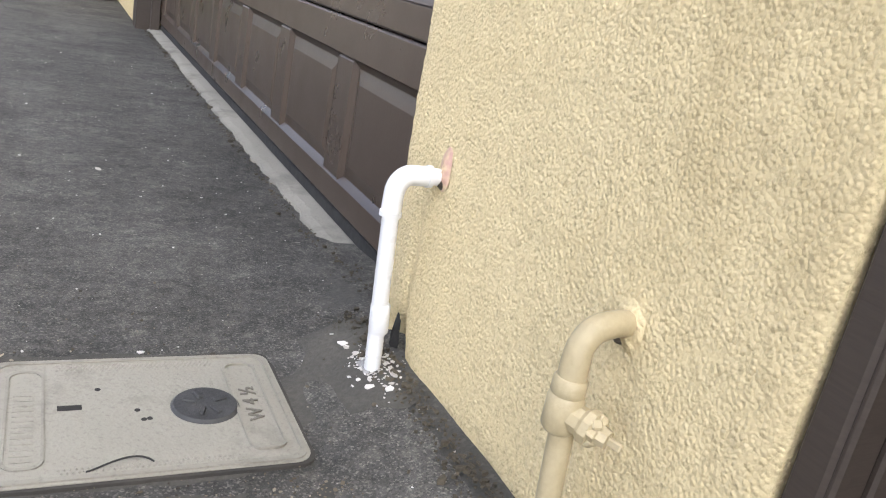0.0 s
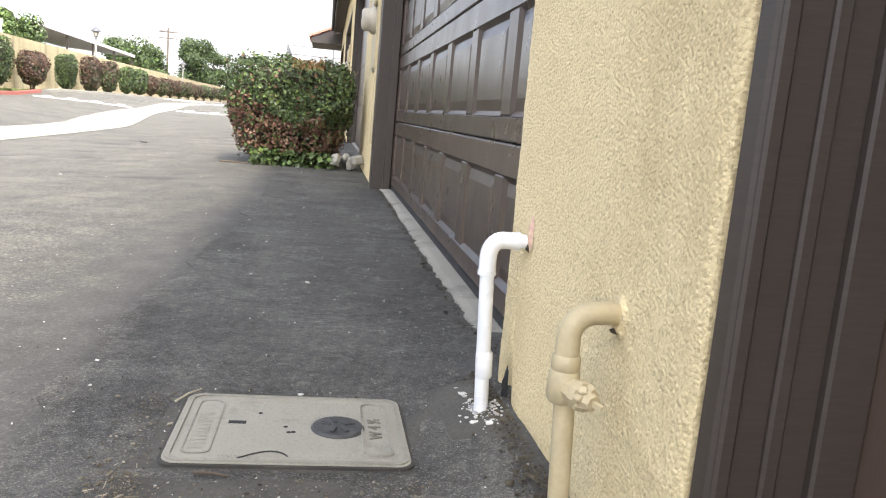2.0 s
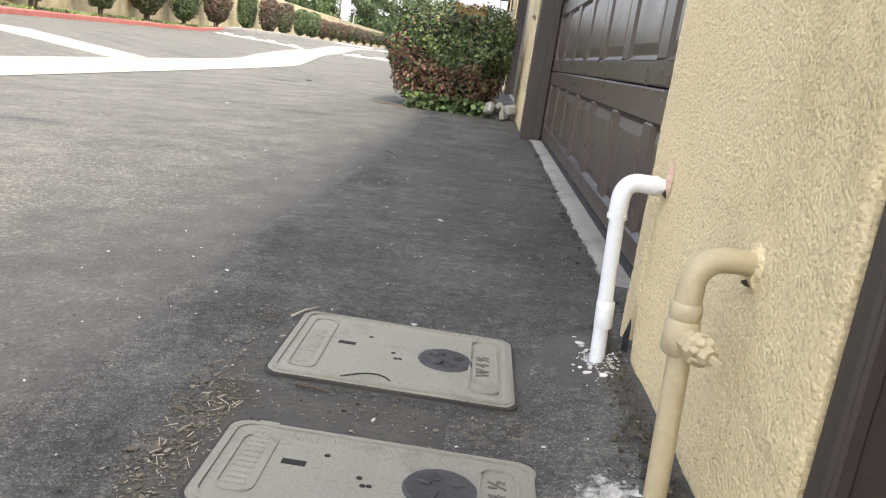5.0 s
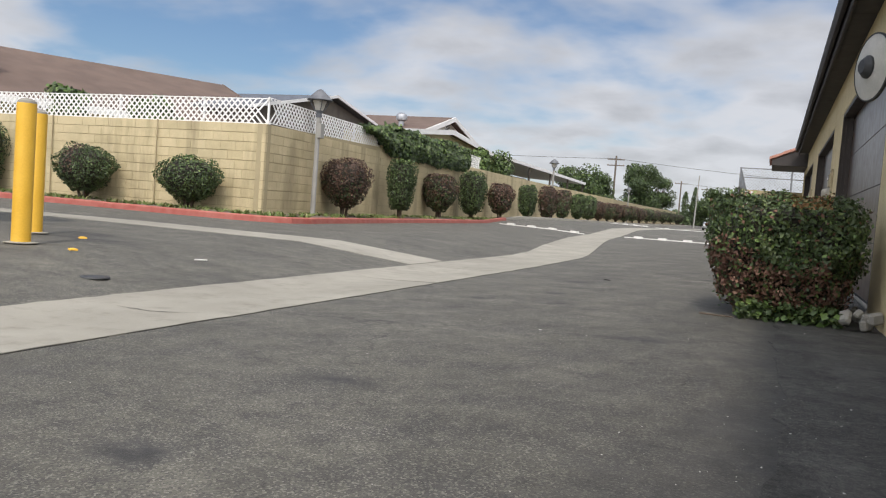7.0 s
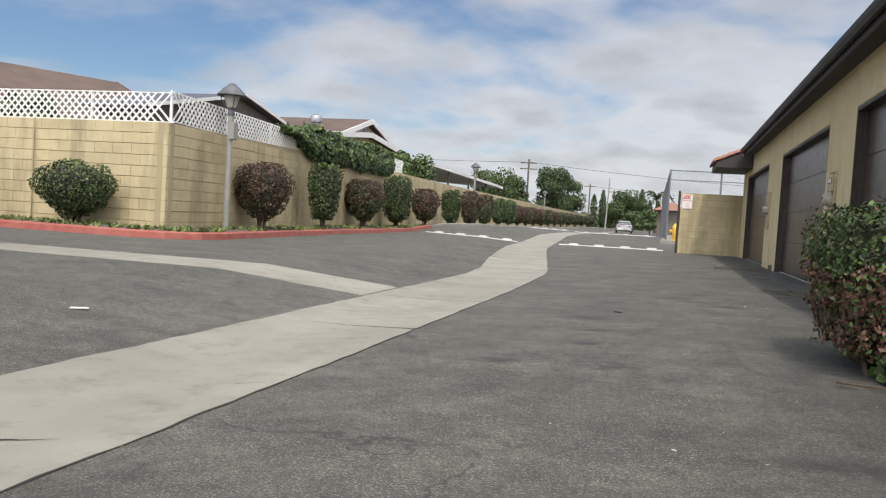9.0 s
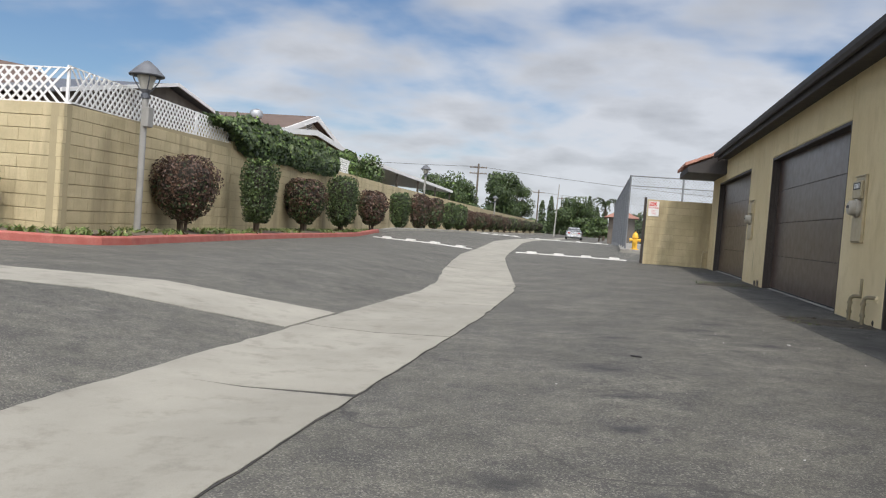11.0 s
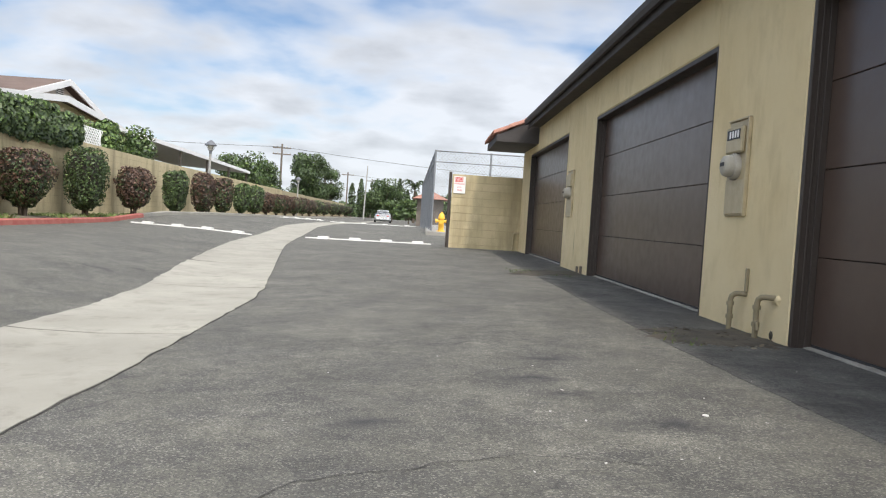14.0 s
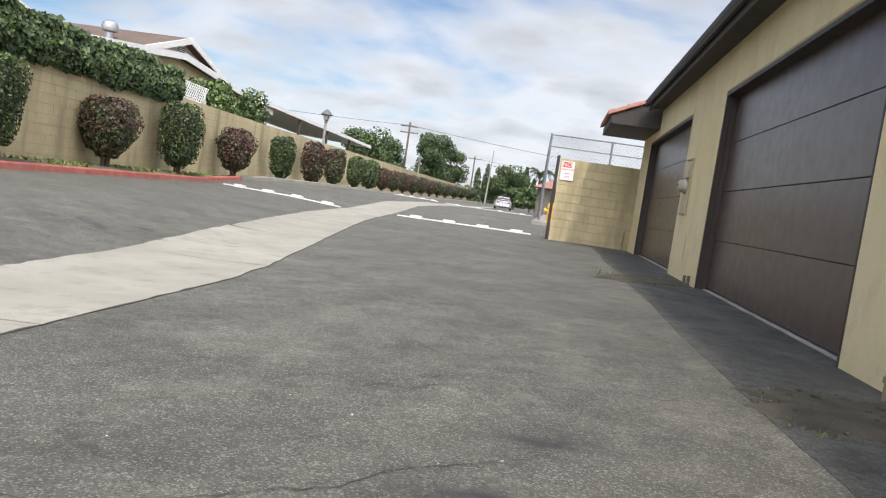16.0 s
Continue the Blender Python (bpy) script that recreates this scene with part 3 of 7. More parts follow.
def ground_z(x, y):
    c = 0.5 * (along(GUT_R, y) + along(GUT_L, y))
    dip = lerp(-0.165, -0.07, min(max((y - 16) / 14, 0), 1))
    rise = 0.2 * min(max((y - 30.8) / 6, 0), 1) * (1 - min(max((y - 45) / 40, 0), 1))
    if x >= c:
        t = min((x - c) / (-0.25 - c), 1.0)
        foot = 0.048 * min(max((x - 0.40) / 0.19, 0), 1) ** 1.5 * (1 - min(max((y - 1.75) / 0.5, 0), 1)) if x < 1.2 else 0
        return dip * (1 - t) ** 1.1 + rise + foot
    t = min((c - x - 0.5) / 1.7, 1.0)
    t2 = min((c - x) / 5.2, 1.0)
    return lerp(dip, 0.0, max(t, 0.0)) + 0.035 * t2 + rise


def spaced(stops):
    out_ = []
    for (a, b, step) in stops:
        out_ += list(np.arange(a, b, step))
    return out_ + [stops[-1][1]]


xs = spaced([(-900, -100, 200), (-100, -30, 10), (-30, -8, 1.0), (-8, 0.25, 0.25), (0.25, 0.85, 0.05), (0.85, 9, 2), (9, 99, 30), (99, 900, 200)])
ys = spaced([(-900, -100, 200), (-100, -10, 15), (-10, 0, 0.5), (0, 2.4, 0.15), (2.4, 34, 0.5), (34, 100, 3), (100, 200, 20), (200, 1400, 300)])
gr = Geo()
gr.v = [(x, y, ground_z(x, y)) for y in ys for x in xs]
nx = len(xs)
gr.f = [(j * nx + i, j * nx + i + 1, (j + 1) * nx + i + 1, (j + 1) * nx + i) for j in range(len(ys) - 1) for i in range(nx - 1)]
gr.s = [0] * len(gr.f)
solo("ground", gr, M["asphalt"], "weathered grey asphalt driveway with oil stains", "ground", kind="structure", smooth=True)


def sheet(name, outline_l, outline_r, lift, mat, parent, label="", wob=0.0, thick=0.03):
    """A slab that lies on the land between two lines of (x, y), raised by lift."""
    g = Geo()
    n = len(outline_l)
    k = 9
    for i in range(n):
        (ax, ay), (bx, by) = outline_l[i], outline_r[i]
        wa = wob * noise.noise((ax * 5, ay * 5, 1.3)) + wob * 0.6 * noise.noise((ax * 19, ay * 19, 4.3))
        wb = wob * noise.noise((bx * 5, by * 5, 7.7)) + wob * 0.6 * noise.noise((bx * 19, by * 19, 2.3))
        d = Vector((bx - ax, by - ay)).normalized()
        ax, ay, bx, by = ax + d.x * wa, ay + d.y * wa, bx + d.x * wb, by + d.y * wb
        for j in range(k):
            x, y = lerp(ax, bx, j / (k - 1)), lerp(ay, by, j / (k - 1))
            g.v.append((x, y, ground_z(x, y) + lift))
        for (x, y) in ((bx, by), (ax, ay)):
            g.v.append((x, y, ground_z(x, y) + lift - thick))
    w = k + 2
    g.f = [(i * w + j, i * w + (j + 1) % w, (i + 1) * w + (j + 1) % w, (i + 1) * w + j) for i in range(n - 1) for j in range(w)]
    g.f += [tuple(range(w))[::-1], tuple((n - 1) * w + j for j in range(w))]
    g.s = [0] * len(g.f)
    return part(name, g, mat, parent, label)


# concrete drain gutter down the middle, in cast slabs with open joints
gutter = thing("gutter", "pale concrete drain gutter with cracked slab joints", "gutter", kind="structure")
cuts = [-40, -28, -18, -11, -5, -1.2, 2.35, 8.45, 10.72, 13.4, 16.6, 20, 24, 28, 33, 40, 50, 63, 90, 140]
for a, b in zip(cuts, cuts[1:]):
    n = max(int((b - a) / 0.12), 2) if b <= 34 else 30
    rows_y = [a + 0.012 + (b - a - 0.024) * i / n for i in range(n + 1)]
    skew = 0.10 * noise.noise((a, 0.5, 0.5))
    sheet("slab", [(along(GUT_L, y), y + skew) for y in rows_y], [(along(GUT_R, y), y - skew) for y in rows_y], 0.006, M["gutter"], gutter, "", 0.020)
n = 420
gy_ = [-20 + 84 * i / n for i in range(n + 1)]
sheet("joint", [(along(GUT_L, y) - 0.008, y) for y in gy_], [(along(GUT_R, y) + 0.008, y) for y in gy_], 0.003, M["black_tar"], gutter, "dark dirt-filled joint", 0.022, 0.02)
xcuts = [-4.47, -7.4, -10.8, -14.5, -19, -25, -33]
for a, b in zip(xcuts, xcuts[1:]):
    n = 24
    rx_ = [a - 0.01 + (b - a + 0.02) * i / n for i in range(n + 1)]
    sheet("slab", [(x, 10.42 + (x + 4.4) * 0.115) for x in rx_], [(x, 11.55 + (x + 4.4) * 0.155) for x in rx_], 0.005, M["gutter"], gutter, "", 0.02)

# darker apron of smooth asphalt along the garage doors
n = 130
ay_ = [-6 + 13.4 * i / n for i in range(n + 1)]
apron = sheet("apron", [(-0.12 + 0.16 * noise.noise((0.3, y * 0.35, 2.0)), y) for y in ay_], [(0.75, y) for y in ay_], 0.004, M["apron"], None, "", 0.06, 0.07)
tagged(apron, "smooth dark asphalt apron along the garage doors", "pavement", kind="structure")

# sealed strip along the shadow line; its dark colour also deepens the eave shade
ay_ = [8.2 + 19.6 * i / 190 for i in range(191)]
apron = sheet("apron", [(-0.18 + 0.05 * noise.noise((0.3, y * 0.45, 6.0)) - 0.08 * min(max((y - 11) / 3, 0), 1), y) for y in ay_], [(0.71, y) for y in ay_], 0.0025, M["apron"], None, "", 0.012, 0.07)
tagged(apron, "smooth dark strip before the far garage doors, sealed asphalt plus eave shade", "pavement", kind="structure")

# ---- kerb, planting strip ----
kerb = thing("kerb", "worn red-painted concrete kerb round the planting strip", "kerb", kind="structure")


def offset(points, d):
    out_ = []
    for i, p in enumerate(points):
        a, b = Vector(points[max(i - 1, 0)]), Vector(points[min(i + 1, len(points) - 1)])
        t = (b - a).normalized()
        out_.append((p[0] - t.y * d, p[1] + t.x * d))
    return out_


def refine(points, step):
    out_ = []
    for (ax, ay), (bx, by) in zip(points, points[1:]):
        n = max(int(math.hypot(bx - ax, by - ay) / step), 1)
        out_ += [(lerp(ax, bx, i / n), lerp(ay, by, i / n)) for i in range(n)]
    return out_ + [points[-1]]


KF = refine(KERB, 0.6)
KB = offset(KF, 0.15)
run = []
for i in range(len(KF) - 1):
    run.append(i)
    last = i == len(KF) - 2
    if len(run) == 5 or last or (KF[i][1] <= 34 < KF[i + 1][1]):
        g = Geo()
        ids = run + [run[-1] + 1]
        for q in ids:
            (fx, fy), (bx, by) = KF[q], KB[q]
            z = ground_z(fx, fy)
            g.v += [(fx, fy, z - 0.03), (lerp(fx, bx, .12), lerp(fy, by, .12), z + 0.10), (lerp(fx, bx, .3), lerp(fy, by, .3), z + 0.125), (bx, by, z + 0.125), (bx, by, z - 0.03)]
        g.f = [(i2 * 5 + j, i2 * 5 + (j + 1) % 5, (i2 + 1) * 5 + (j + 1) % 5, (i2 + 1) * 5 + j) for i2 in range(len(ids) - 1) for j in range(5)]
        g.f += [(0, 1, 2, 3, 4), tuple((len(ids) - 1) * 5 + j for j in (4, 3, 2, 1, 0))]
        g.s = [0] * len(g.f)
        part("kerb_stone", g, M["red_curb"] if KF[i][1] < 34 else M["gutter"], kerb)
        run = []

# the perimeter wall's foot line, from far left round the corner and away
WALL = [(-45, 15.0), (-10.25, 15.2), (-11.0, 22.0), (-11.9, 32.0), (-12.45, 40.0), (-12.75, 48.0), (-13.15, 58.0), (-13.75, 74), (-14.45, 95), (-15.3, 140)]


def wall_x(y):
    return along([(p[1], p[0]) for p in WALL[1:]], y)


g = Geo()
strip = refine(WALL[:2], 1.5)[:-1] + refine(WALL[1:], 1.5)
kb = offset(refine(KERB, 0.3), 0.14)
for (x, y) in strip:
    near = min(kb, key=lambda p: (p[0] - x) ** 2 + (p[1] - y) ** 2)
    for j in range(5):
        px, py = lerp(near[0], x, j / 4), lerp(near[1], y, j / 4)
        g.v.append((px, py, 0.145 + (0.03 * noise.noise((px, py, 0)) + 0.03 if 0 < j < 4 else 0)))
g.f = [(i * 5 + j, i * 5 + j + 1, i * 5 + j + 6, i * 5 + j + 5) for i in range(len(strip) - 1) for j in range(4)]
g.s = [0] * len(g.f)
solo("planting_bed", g, M["soil"], "narrow bed of dry soil and weeds behind the kerb", "planting bed", kind="structure", smooth=True)

# ---- garage building ----
EAVE_Z, WALL_TOP = 2.91, 3.05
DOORS = [(-4.1, 0.872, "flush"), (1.69, 5.96, "panel"), (8.436, 13.518, "flush"), (15.302, 20.128, "flush"), (22.472, 27.428, "flush")]
DOOR_H = [2.31, 2.20, 2.31, 2.32, 2.33]


def stucco_wall(name, y0, y1, z0, z1, rough=False):
    """A stretch of stucco wall with slightly rounded, uneven corners."""
    g = Geo()
    if rough:
        ny, nz = int((y1 - y0) / 0.006), int((1.3 - z0) / 0.006)
        yy = np.linspace(y0, y1, ny + 1)
        zz = np.linspace(z0, 1.3, nz + 1)
        r2 = np.random.default_rng(3)
        small = r2.normal(size=(nz + 1, ny + 1))
        blur = small.copy()
        for ax in (0, 1):
            blur = (np.roll(blur, 1, ax) + 2 * blur + np.roll(blur, -1, ax)) / 4
        wide = blur.copy()
        for k2 in range(3):
            for ax in (0, 1):
                wide = (np.roll(wide, 1, ax) + 2 * wide + np.roll(wide, -1, ax)) / 4
        blob = np.clip(small, -0.3, 2.4) * 0.00035 + np.clip(blur, -0.4, 1.2) * 0.0003 + np.clip(wide * 2.2, -0.5, 1.0) * 0.0003
        for j, z in enumerate(zz):
            for i, y in enumerate(yy):
                e0, e1 = y - y0, y1 - y
                x = WALL_X - blob[j, i] - 0.006 * noise.noise((y * 2.2, z * 2.2, 0.4)) - 0.0012 * noise.noise((y * 14, z * 14, 5.0))
                x += 0.022 * max(0, 1 - e1 / 0.03) ** 2 + 0.006 * max(0, 1 - e0 / 0.02) ** 2
                x += 0.012 * math.exp(-((y - 1.585) / 0.012) ** 2) * max(0, 1 - z / 0.42)      # crack below the white pipe
                x += 0.05 * math.exp(-((y - 1.6) / 0.03) ** 2 - ((z - 0.03) / 0.05) ** 2)
                x -= 0.0025 * math.exp(-((y - 0.96) / 0.05) ** 2 - ((z - 0.2) / 0.018) ** 2)
                dz = max(0.0, 0.07 - z) * (0.5 + noise.noise((y * 9, 0.2, 0.7)))
                g.v.append((x + 0.10 * max(dz, 0), y, z))
        w = ny + 1
        g.f = [(j * w + i, j * w + i + 1, (j + 1) * w + i + 1, (j + 1) * w + i) for j in range(nz) for i in range(ny)]
        g.s = [0] * len(g.f)
        g.box((WALL_X + 0.03, y0 + 0.004, -0.1), (WALL_X + 0.22, y1 - 0.004, z1))
        g.box((WALL_X - 0.002, y0 + 0.002, 1.295), (WALL_X + 0.10, y1 - 0.004, z1), bevel=0.02)
        for i in (0, ny):                       # returns at both ends
            k0 = len(g.v)
            for j in range(nz + 1):
                x, y, z = g.v[j * w + i]
                g.v += [(x, y, z), (WALL_X + 0.2, y, z)]
            fs = [(k0 + 2 * j, k0 + 2 * j + 1, k0 + 2 * j + 3, k0 + 2 * j + 2) for j in range(nz)]
            g.f += fs
            g.s += [0] * len(fs)
        ob = part(name, g, M["stucco"], garage)
        ob.data.polygons.foreach_set("use_smooth", [True] * (nz * ny) + [False] * (len(ob.data.polygons) - nz * ny))
        return ob
    g.box((WALL_X, y0, z0), (WALL_X + 0.22, y1, z1), bevel=0.018)
    return part(name, g, M["stucco"], garage)


garage = thing("garage_building", "long row of yellow stucco garages with dark brown doors and eaves", "garage", kind="structure")
piers = [(0.908, 1.69, True), (5.965, 8.40, False), (13.55, 15.27, False), (20.16, 22.44, False), (27.46, 28.9, False)]
stucco_wall("wall_pier", -10.0, -4.25, -0.1, WALL_TOP)
for y0, y1, rough in piers:
    stucco_wall("wall_pier", y0, y1, -0.1, WALL_TOP, rough)
for (y0, y1, kind), h in zip(DOORS, DOOR_H):
    a, b = {"panel": (1.69, 5.965)}.get(kind, (y0 - (0.15 if y0 < 0 else 0.033), y1 + 0.034))
    g = Geo()
    g.box((WALL_X, a, h + (0.05 if kind == "flush" else 0.0)), (WALL_X + 0.22, b, WALL_TOP), bevel=0.012)
    part("wall_header", g, M["stucco"], garage)
g = Geo()
g.box((7.0, -10, -0.1), (7.2, 28.9, WALL_TOP))
part("back_wall", g, M["stucco"], garage)
g = Geo()
g.box((WALL_X + 0.22, 28.7, -0.1), (7.0, 28.9, WALL_TOP))
part("end_wall", g, M["stucco"], garage)
g = Geo()
g.box((WALL_X + 0.22, -10, -0.1), (7.0, -9.8, WALL_TOP))
part("end_wall", g, M["stucco"], garage)

# eave: sloping shingle roof, boxed soffit, fascia and metal rain gutter
g = Geo()
slope = 0.32
n = 60
for i in range(n + 1):
    y = lerp(-10.4, 26.2, i / n)
    for (x, z) in ((0.34, EAVE_Z + 0.13), (3.9, EAVE_Z + 0.13 + 3.7 * slope), (7.6, EAVE_Z + 0.13), (7.6, EAVE_Z + 0.05), (3.9, EAVE_Z + 0.03 + 3.7 * slope), (0.34, EAVE_Z + 0.05)):
        g.v.append((x, y, z + 0.006 * noise.noise((x, y, 3))))
g.f = [(i * 6 + j, i * 6 + (j + 1) % 6, i * 6 + 6 + (j + 1) % 6, i * 6 + 6 + j) for i in range(n) for j in range(6)]
g.f += [(0, 1, 2, 3, 4, 5), tuple(n * 6 + j for j in range(6))]
g.s = [0] * len(g.f)
roof = part("roof", g, M["shingle"], garage)
g = Geo()
g.box((0.325, -10.4, EAVE_Z - 0.06), (0.36, 26.2, EAVE_Z + 0.14), bevel=0.006)
part("fascia", g, M["soffit"], roof, "dark brown fascia board")
g = Geo()
prof = [(0.322, EAVE_Z + 0.13), (0.322, EAVE_Z + 0.06), (0.297, EAVE_Z + 0.02), (0.257, EAVE_Z + 0.02), (0.232, EAVE_Z + 0.07), (0.227, EAVE_Z + 0.13), (0.237, EAVE_Z + 0.13), (0.247, EAVE_Z + 0.07), (0.267, EAVE_Z + 0.035), (0.292, EAVE_Z + 0.035), (0.307, EAVE_Z + 0.065), (0.312, EAVE_Z + 0.13)]
for y in (-10.4, 26.2):
    g.v += [(x, y, z) for x, z in prof]
k = len(prof)
g.f = [(j, (j + 1) % k, k + (j + 1) % k, k + j) for j in range(k)] + [tuple(range(k)), tuple(range(k, 2 * k))]
g.s = [0] * len(g.f)
part("rain_gutter", g, M["soffit"], roof, "dark painted metal rain gutter")
for i in range(25):
    y0 = -10.4 + i * 36.6 / 25
    g = Geo()
    g.box((0.362, y0 + 0.004, EAVE_Z - 0.005), (0.60, y0 + 36.6 / 25 - 0.004, EAVE_Z + 0.02))
    part("soffit_board", g, M["soffit"], roof)

# tiled porch eave at the end of the row
porch = thing("tiled_eave", "small terracotta barrel-tile eave over the gate", "roof")
g = Geo()
g.prism([(-0.36, 26.3), (0.6, 26.3), (0.6, 28.95), (-0.36, 28.95)], 2.54, 2.70)
g.prism([(-0.32, 2.70), (0.62, 2.70), (0.62, 3.13)], 26.32, 28.93, m=Matrix(((1, 0, 0, 0), (0, 0, 1, 0), (0, 1, 0, 0), (0, 0, 0, 1))))
part("soffit_box", g, M["soffit"], porch, "dark brown boxed soffit")
r_t = 0.085
for i in range(14):
    y = 26.36 + i * 0.19
    for j in range(3):
        g = Geo()
        x0, x1 = -0.44 + j * 0.35, -0.44 + j * 0.35 + 0.41
        z0, z1 = 2.70 + j * 0.155, 2.70 + j * 0.155 + 0.175
        vs = []
        for (x, z, rr) in ((x0, z0, r_t * 1.08), (x1, z1, r_t * 0.92)):
            for q in range(9):
                a = math.pi * q / 8
                vs.append((x, y + rr * math.cos(a), z + rr * math.sin(a)))
            for q in range(8, -1, -1):
                a = math.pi * q / 8
                vs.append((x, y + (rr - 0.015) * math.cos(a), z + (rr - 0.015) * math.sin(a)))
        g.add(vs, [(q, (q + 1) % 18, 18 + (q + 1) % 18, 18 + q) for q in range(18)] + [tuple(range(18)), tuple(range(18, 36))])
        part("tile", g, M["terracotta"], porch, smooth=True)


def flush_door(y0, y1, h):
    d = thing("garage_door", "dark brown flush sectional garage door, closed", "garage door", group="garage doors")
    sec = 4
    for i in range(sec):
        g = Geo()
        g.box((WALL_X + 0.14, y0 + 0.005, 0.03 + h / sec * i + 0.0025), (WALL_X + 0.18, y1 - 0.005, 0.03 + h / sec * (i + 1) - 0.0025), bevel=0.004)
        part("door_section", g, M["brown_flush"], d)
    g = Geo()
    g.box((WALL_X + 0.155, y0, 0.0), (WALL_X + 0.172, y1, h + 0.04))
    part("door_backing", g, M["black"], d)
    g = Geo()
    g.box((WALL_X + 0.135, y0 + 0.01, 0.008), (WALL_X + 0.182, y1 - 0.01, 0.034), bevel=0.008)
    part("bottom_seal", g, M["rubber"], d)
    jambs(d, y0, y1, h)
    return d


def jambs(d, y0, y1, h):
    """Thin brown lining boards with two ribs, set inside an opening."""
    for s, e in ((1, y0), (-1, y1)):
        far = e - s * 0.031
        g = Geo()
        g.box((WALL_X + 0.003, min(e, far), -0.03), (WALL_X + 0.175, max(e, far), h + 0.05), bevel=0.004)
        for xa, xb, w in ((0.006, 0.022, 0.006), (0.050, 0.066, 0.007), (0.095, 0.140, 0.012)):
            g.box((WALL_X + xa, min(e - s * 0.002, e + s * w), -0.02), (WALL_X + xb, max(e - s * 0.002, e + s * w), h), bevel=0.003)
        part("jamb", g, M["brown_trim"], d, "dark brown ribbed lining board")
    g = Geo()
    g.box((WALL_X + 0.006, y0, h), (WALL_X + 0.175, y1, h + 0.048), bevel=0.004)
    part("head_trim", g, M["brown_trim"], d, "dark brown lining board")


def panel_door(y0, y1, h):
    d = thing("garage_door", "dark brown raised-panel sectional garage door, closed", "garage door", group="garage doors")
    sec, cols = 5, 7
    a, b = y0 + 0.05, y1 - 0.20
    first, pitch, wide = 2.283, 0.551, 0.442           # far edge of the first panel, and so on
    xf = WALL_X + 0.115
    hh = (h - 0.05) / sec
    g = Geo()
    g.box((xf + 0.03, y0, 0.0), (xf + 0.05, y1, h))
    part("door_backing", g, M["black"], d)
    panel = None
    for i in range(sec):
        z0 = 0.05 + hh * i
        s = part("door_section", Geo().box((xf + 0.012, a, z0 + 0.002), (xf + 0.035, b, z0 + hh - 0.002), bevel=0.003), M["brown_door"], d)
        for zz0, zz1 in ((z0 + 0.002, z0 + 0.068), (z0 + hh - 0.088, z0 + hh - 0.002)):
            part("rail", Geo().box((xf, a, zz0), (xf + 0.014, b, zz1), bevel=0.005), M["brown_door"], s)
        for c in range(cols + 1):
            ya = a if c == 0 else first + (c - 1) * pitch
            yb = b if c == cols else first + c * pitch - wide
            part("stile", Geo().box((xf, ya - 0.001, z0 + 0.068), (xf + 0.014, yb + 0.001, z0 + hh - 0.088), bevel=0.004), M["brown_door"], s)
        for c in range(cols):
            ya, yb = first + c * pitch - wide, first + c * pitch
            za, zb = z0 + 0.067, z0 + hh - 0.087
            g = Geo()
            rings = []
            for e, x in ((0.0, 0.0005), (0.014, 0.0125), (0.046, 0.004)):
                rings += [(xf + x, ya + e, za + e), (xf + x, yb - e, za + e), (xf + x, yb - e, zb - e), (xf + x, ya + e, zb - e)]
            g.add(rings, [(8, 9, 10, 11)] + [(4 * r + q, 4 * r + (q + 1) % 4, 4 * r + 4 + (q + 1) % 4, 4 * r + 4 + q) for r in (0, 1) for q in range(4)])
            part("panel", g, M["brown_door"], s)
    g = Geo()
    g.box((xf + 0.005, a, 0.012), (xf + 0.045, b, 0.052), bevel=0.008)
    part("bottom_seal", g, M["rubber"], d)
    g = Geo()
    g.box((WALL_X - 0.02, y1 - 0.205, -0.02), (WALL_X + 0.115, y1 + 0.0, h + 0.02), bevel=0.006)
    g.box((WALL_X + 0.06, y1 - 0.25, -0.02), (WALL_X + 0.112, y1 - 0.20, h), bevel=0.006)
    part("jamb", g, M["brown_trim"], d, "dark brown post beside the door")
    g = Geo()
    g.box((WALL_X + 0.05, y0, -0.02), (WALL_X + 0.112, y0 + 0.055, h), bevel=0.006)
    part("jamb", g, M["brown_trim"], d, "dark brown trim board")
    g = Geo()
    g.box((WALL_X + 0.0, y0, h - 0.03), (WALL_X + 0.115, y1, h + 0.02), bevel=0.006)
    part("head_trim", g, M["brown_trim"], d, "dark brown trim board")
    return d


for (y0, y1, kind), h in zip(DOORS, DOOR_H):
    if kind == "flush":
        flush_door(y0, y1, h)
    else:
        panel_door(y0, y1, h)

# worn concrete sills under the doors
for (y0, y1, kind), w in zip(DOORS, (0.05, 0.075, 0.0, 0.0, 0.0)):
    g = Geo()
    n = 260
    for i in range(n + 1):
        y = lerp(y0 + 0.0, y1, i / n)
        e = WALL_X + (0.125 if kind == "panel" else 0.09) - w - 0.014 * noise.noise((y * 2, 0.2, y0)) - 0.011 * noise.noise((y * 19, 0.2, y0)) - 0.007 * noise.noise((y * 55, 0.2, y0))
        z = 0.016 + 0.004 * noise.noise((y * 6, 3, 1))
        g.v += [(e, y, -0.02), (e + 0.006, y, z - 0.006), (e + 0.03, y, z), (WALL_X + 0.19, y, z + 0.002)]
    g.f = [(i * 4 + j, i * 4 + j + 1, i * 4 + j + 5, i * 4 + j + 4) for i in range(n) for j in range(3)]
    g.s = [0] * len(g.f)
    solo("door_sill", g, M["sill"], "worn concrete sill strip with a broken edge", "sill", kind="structure")
# ---- foliage ----


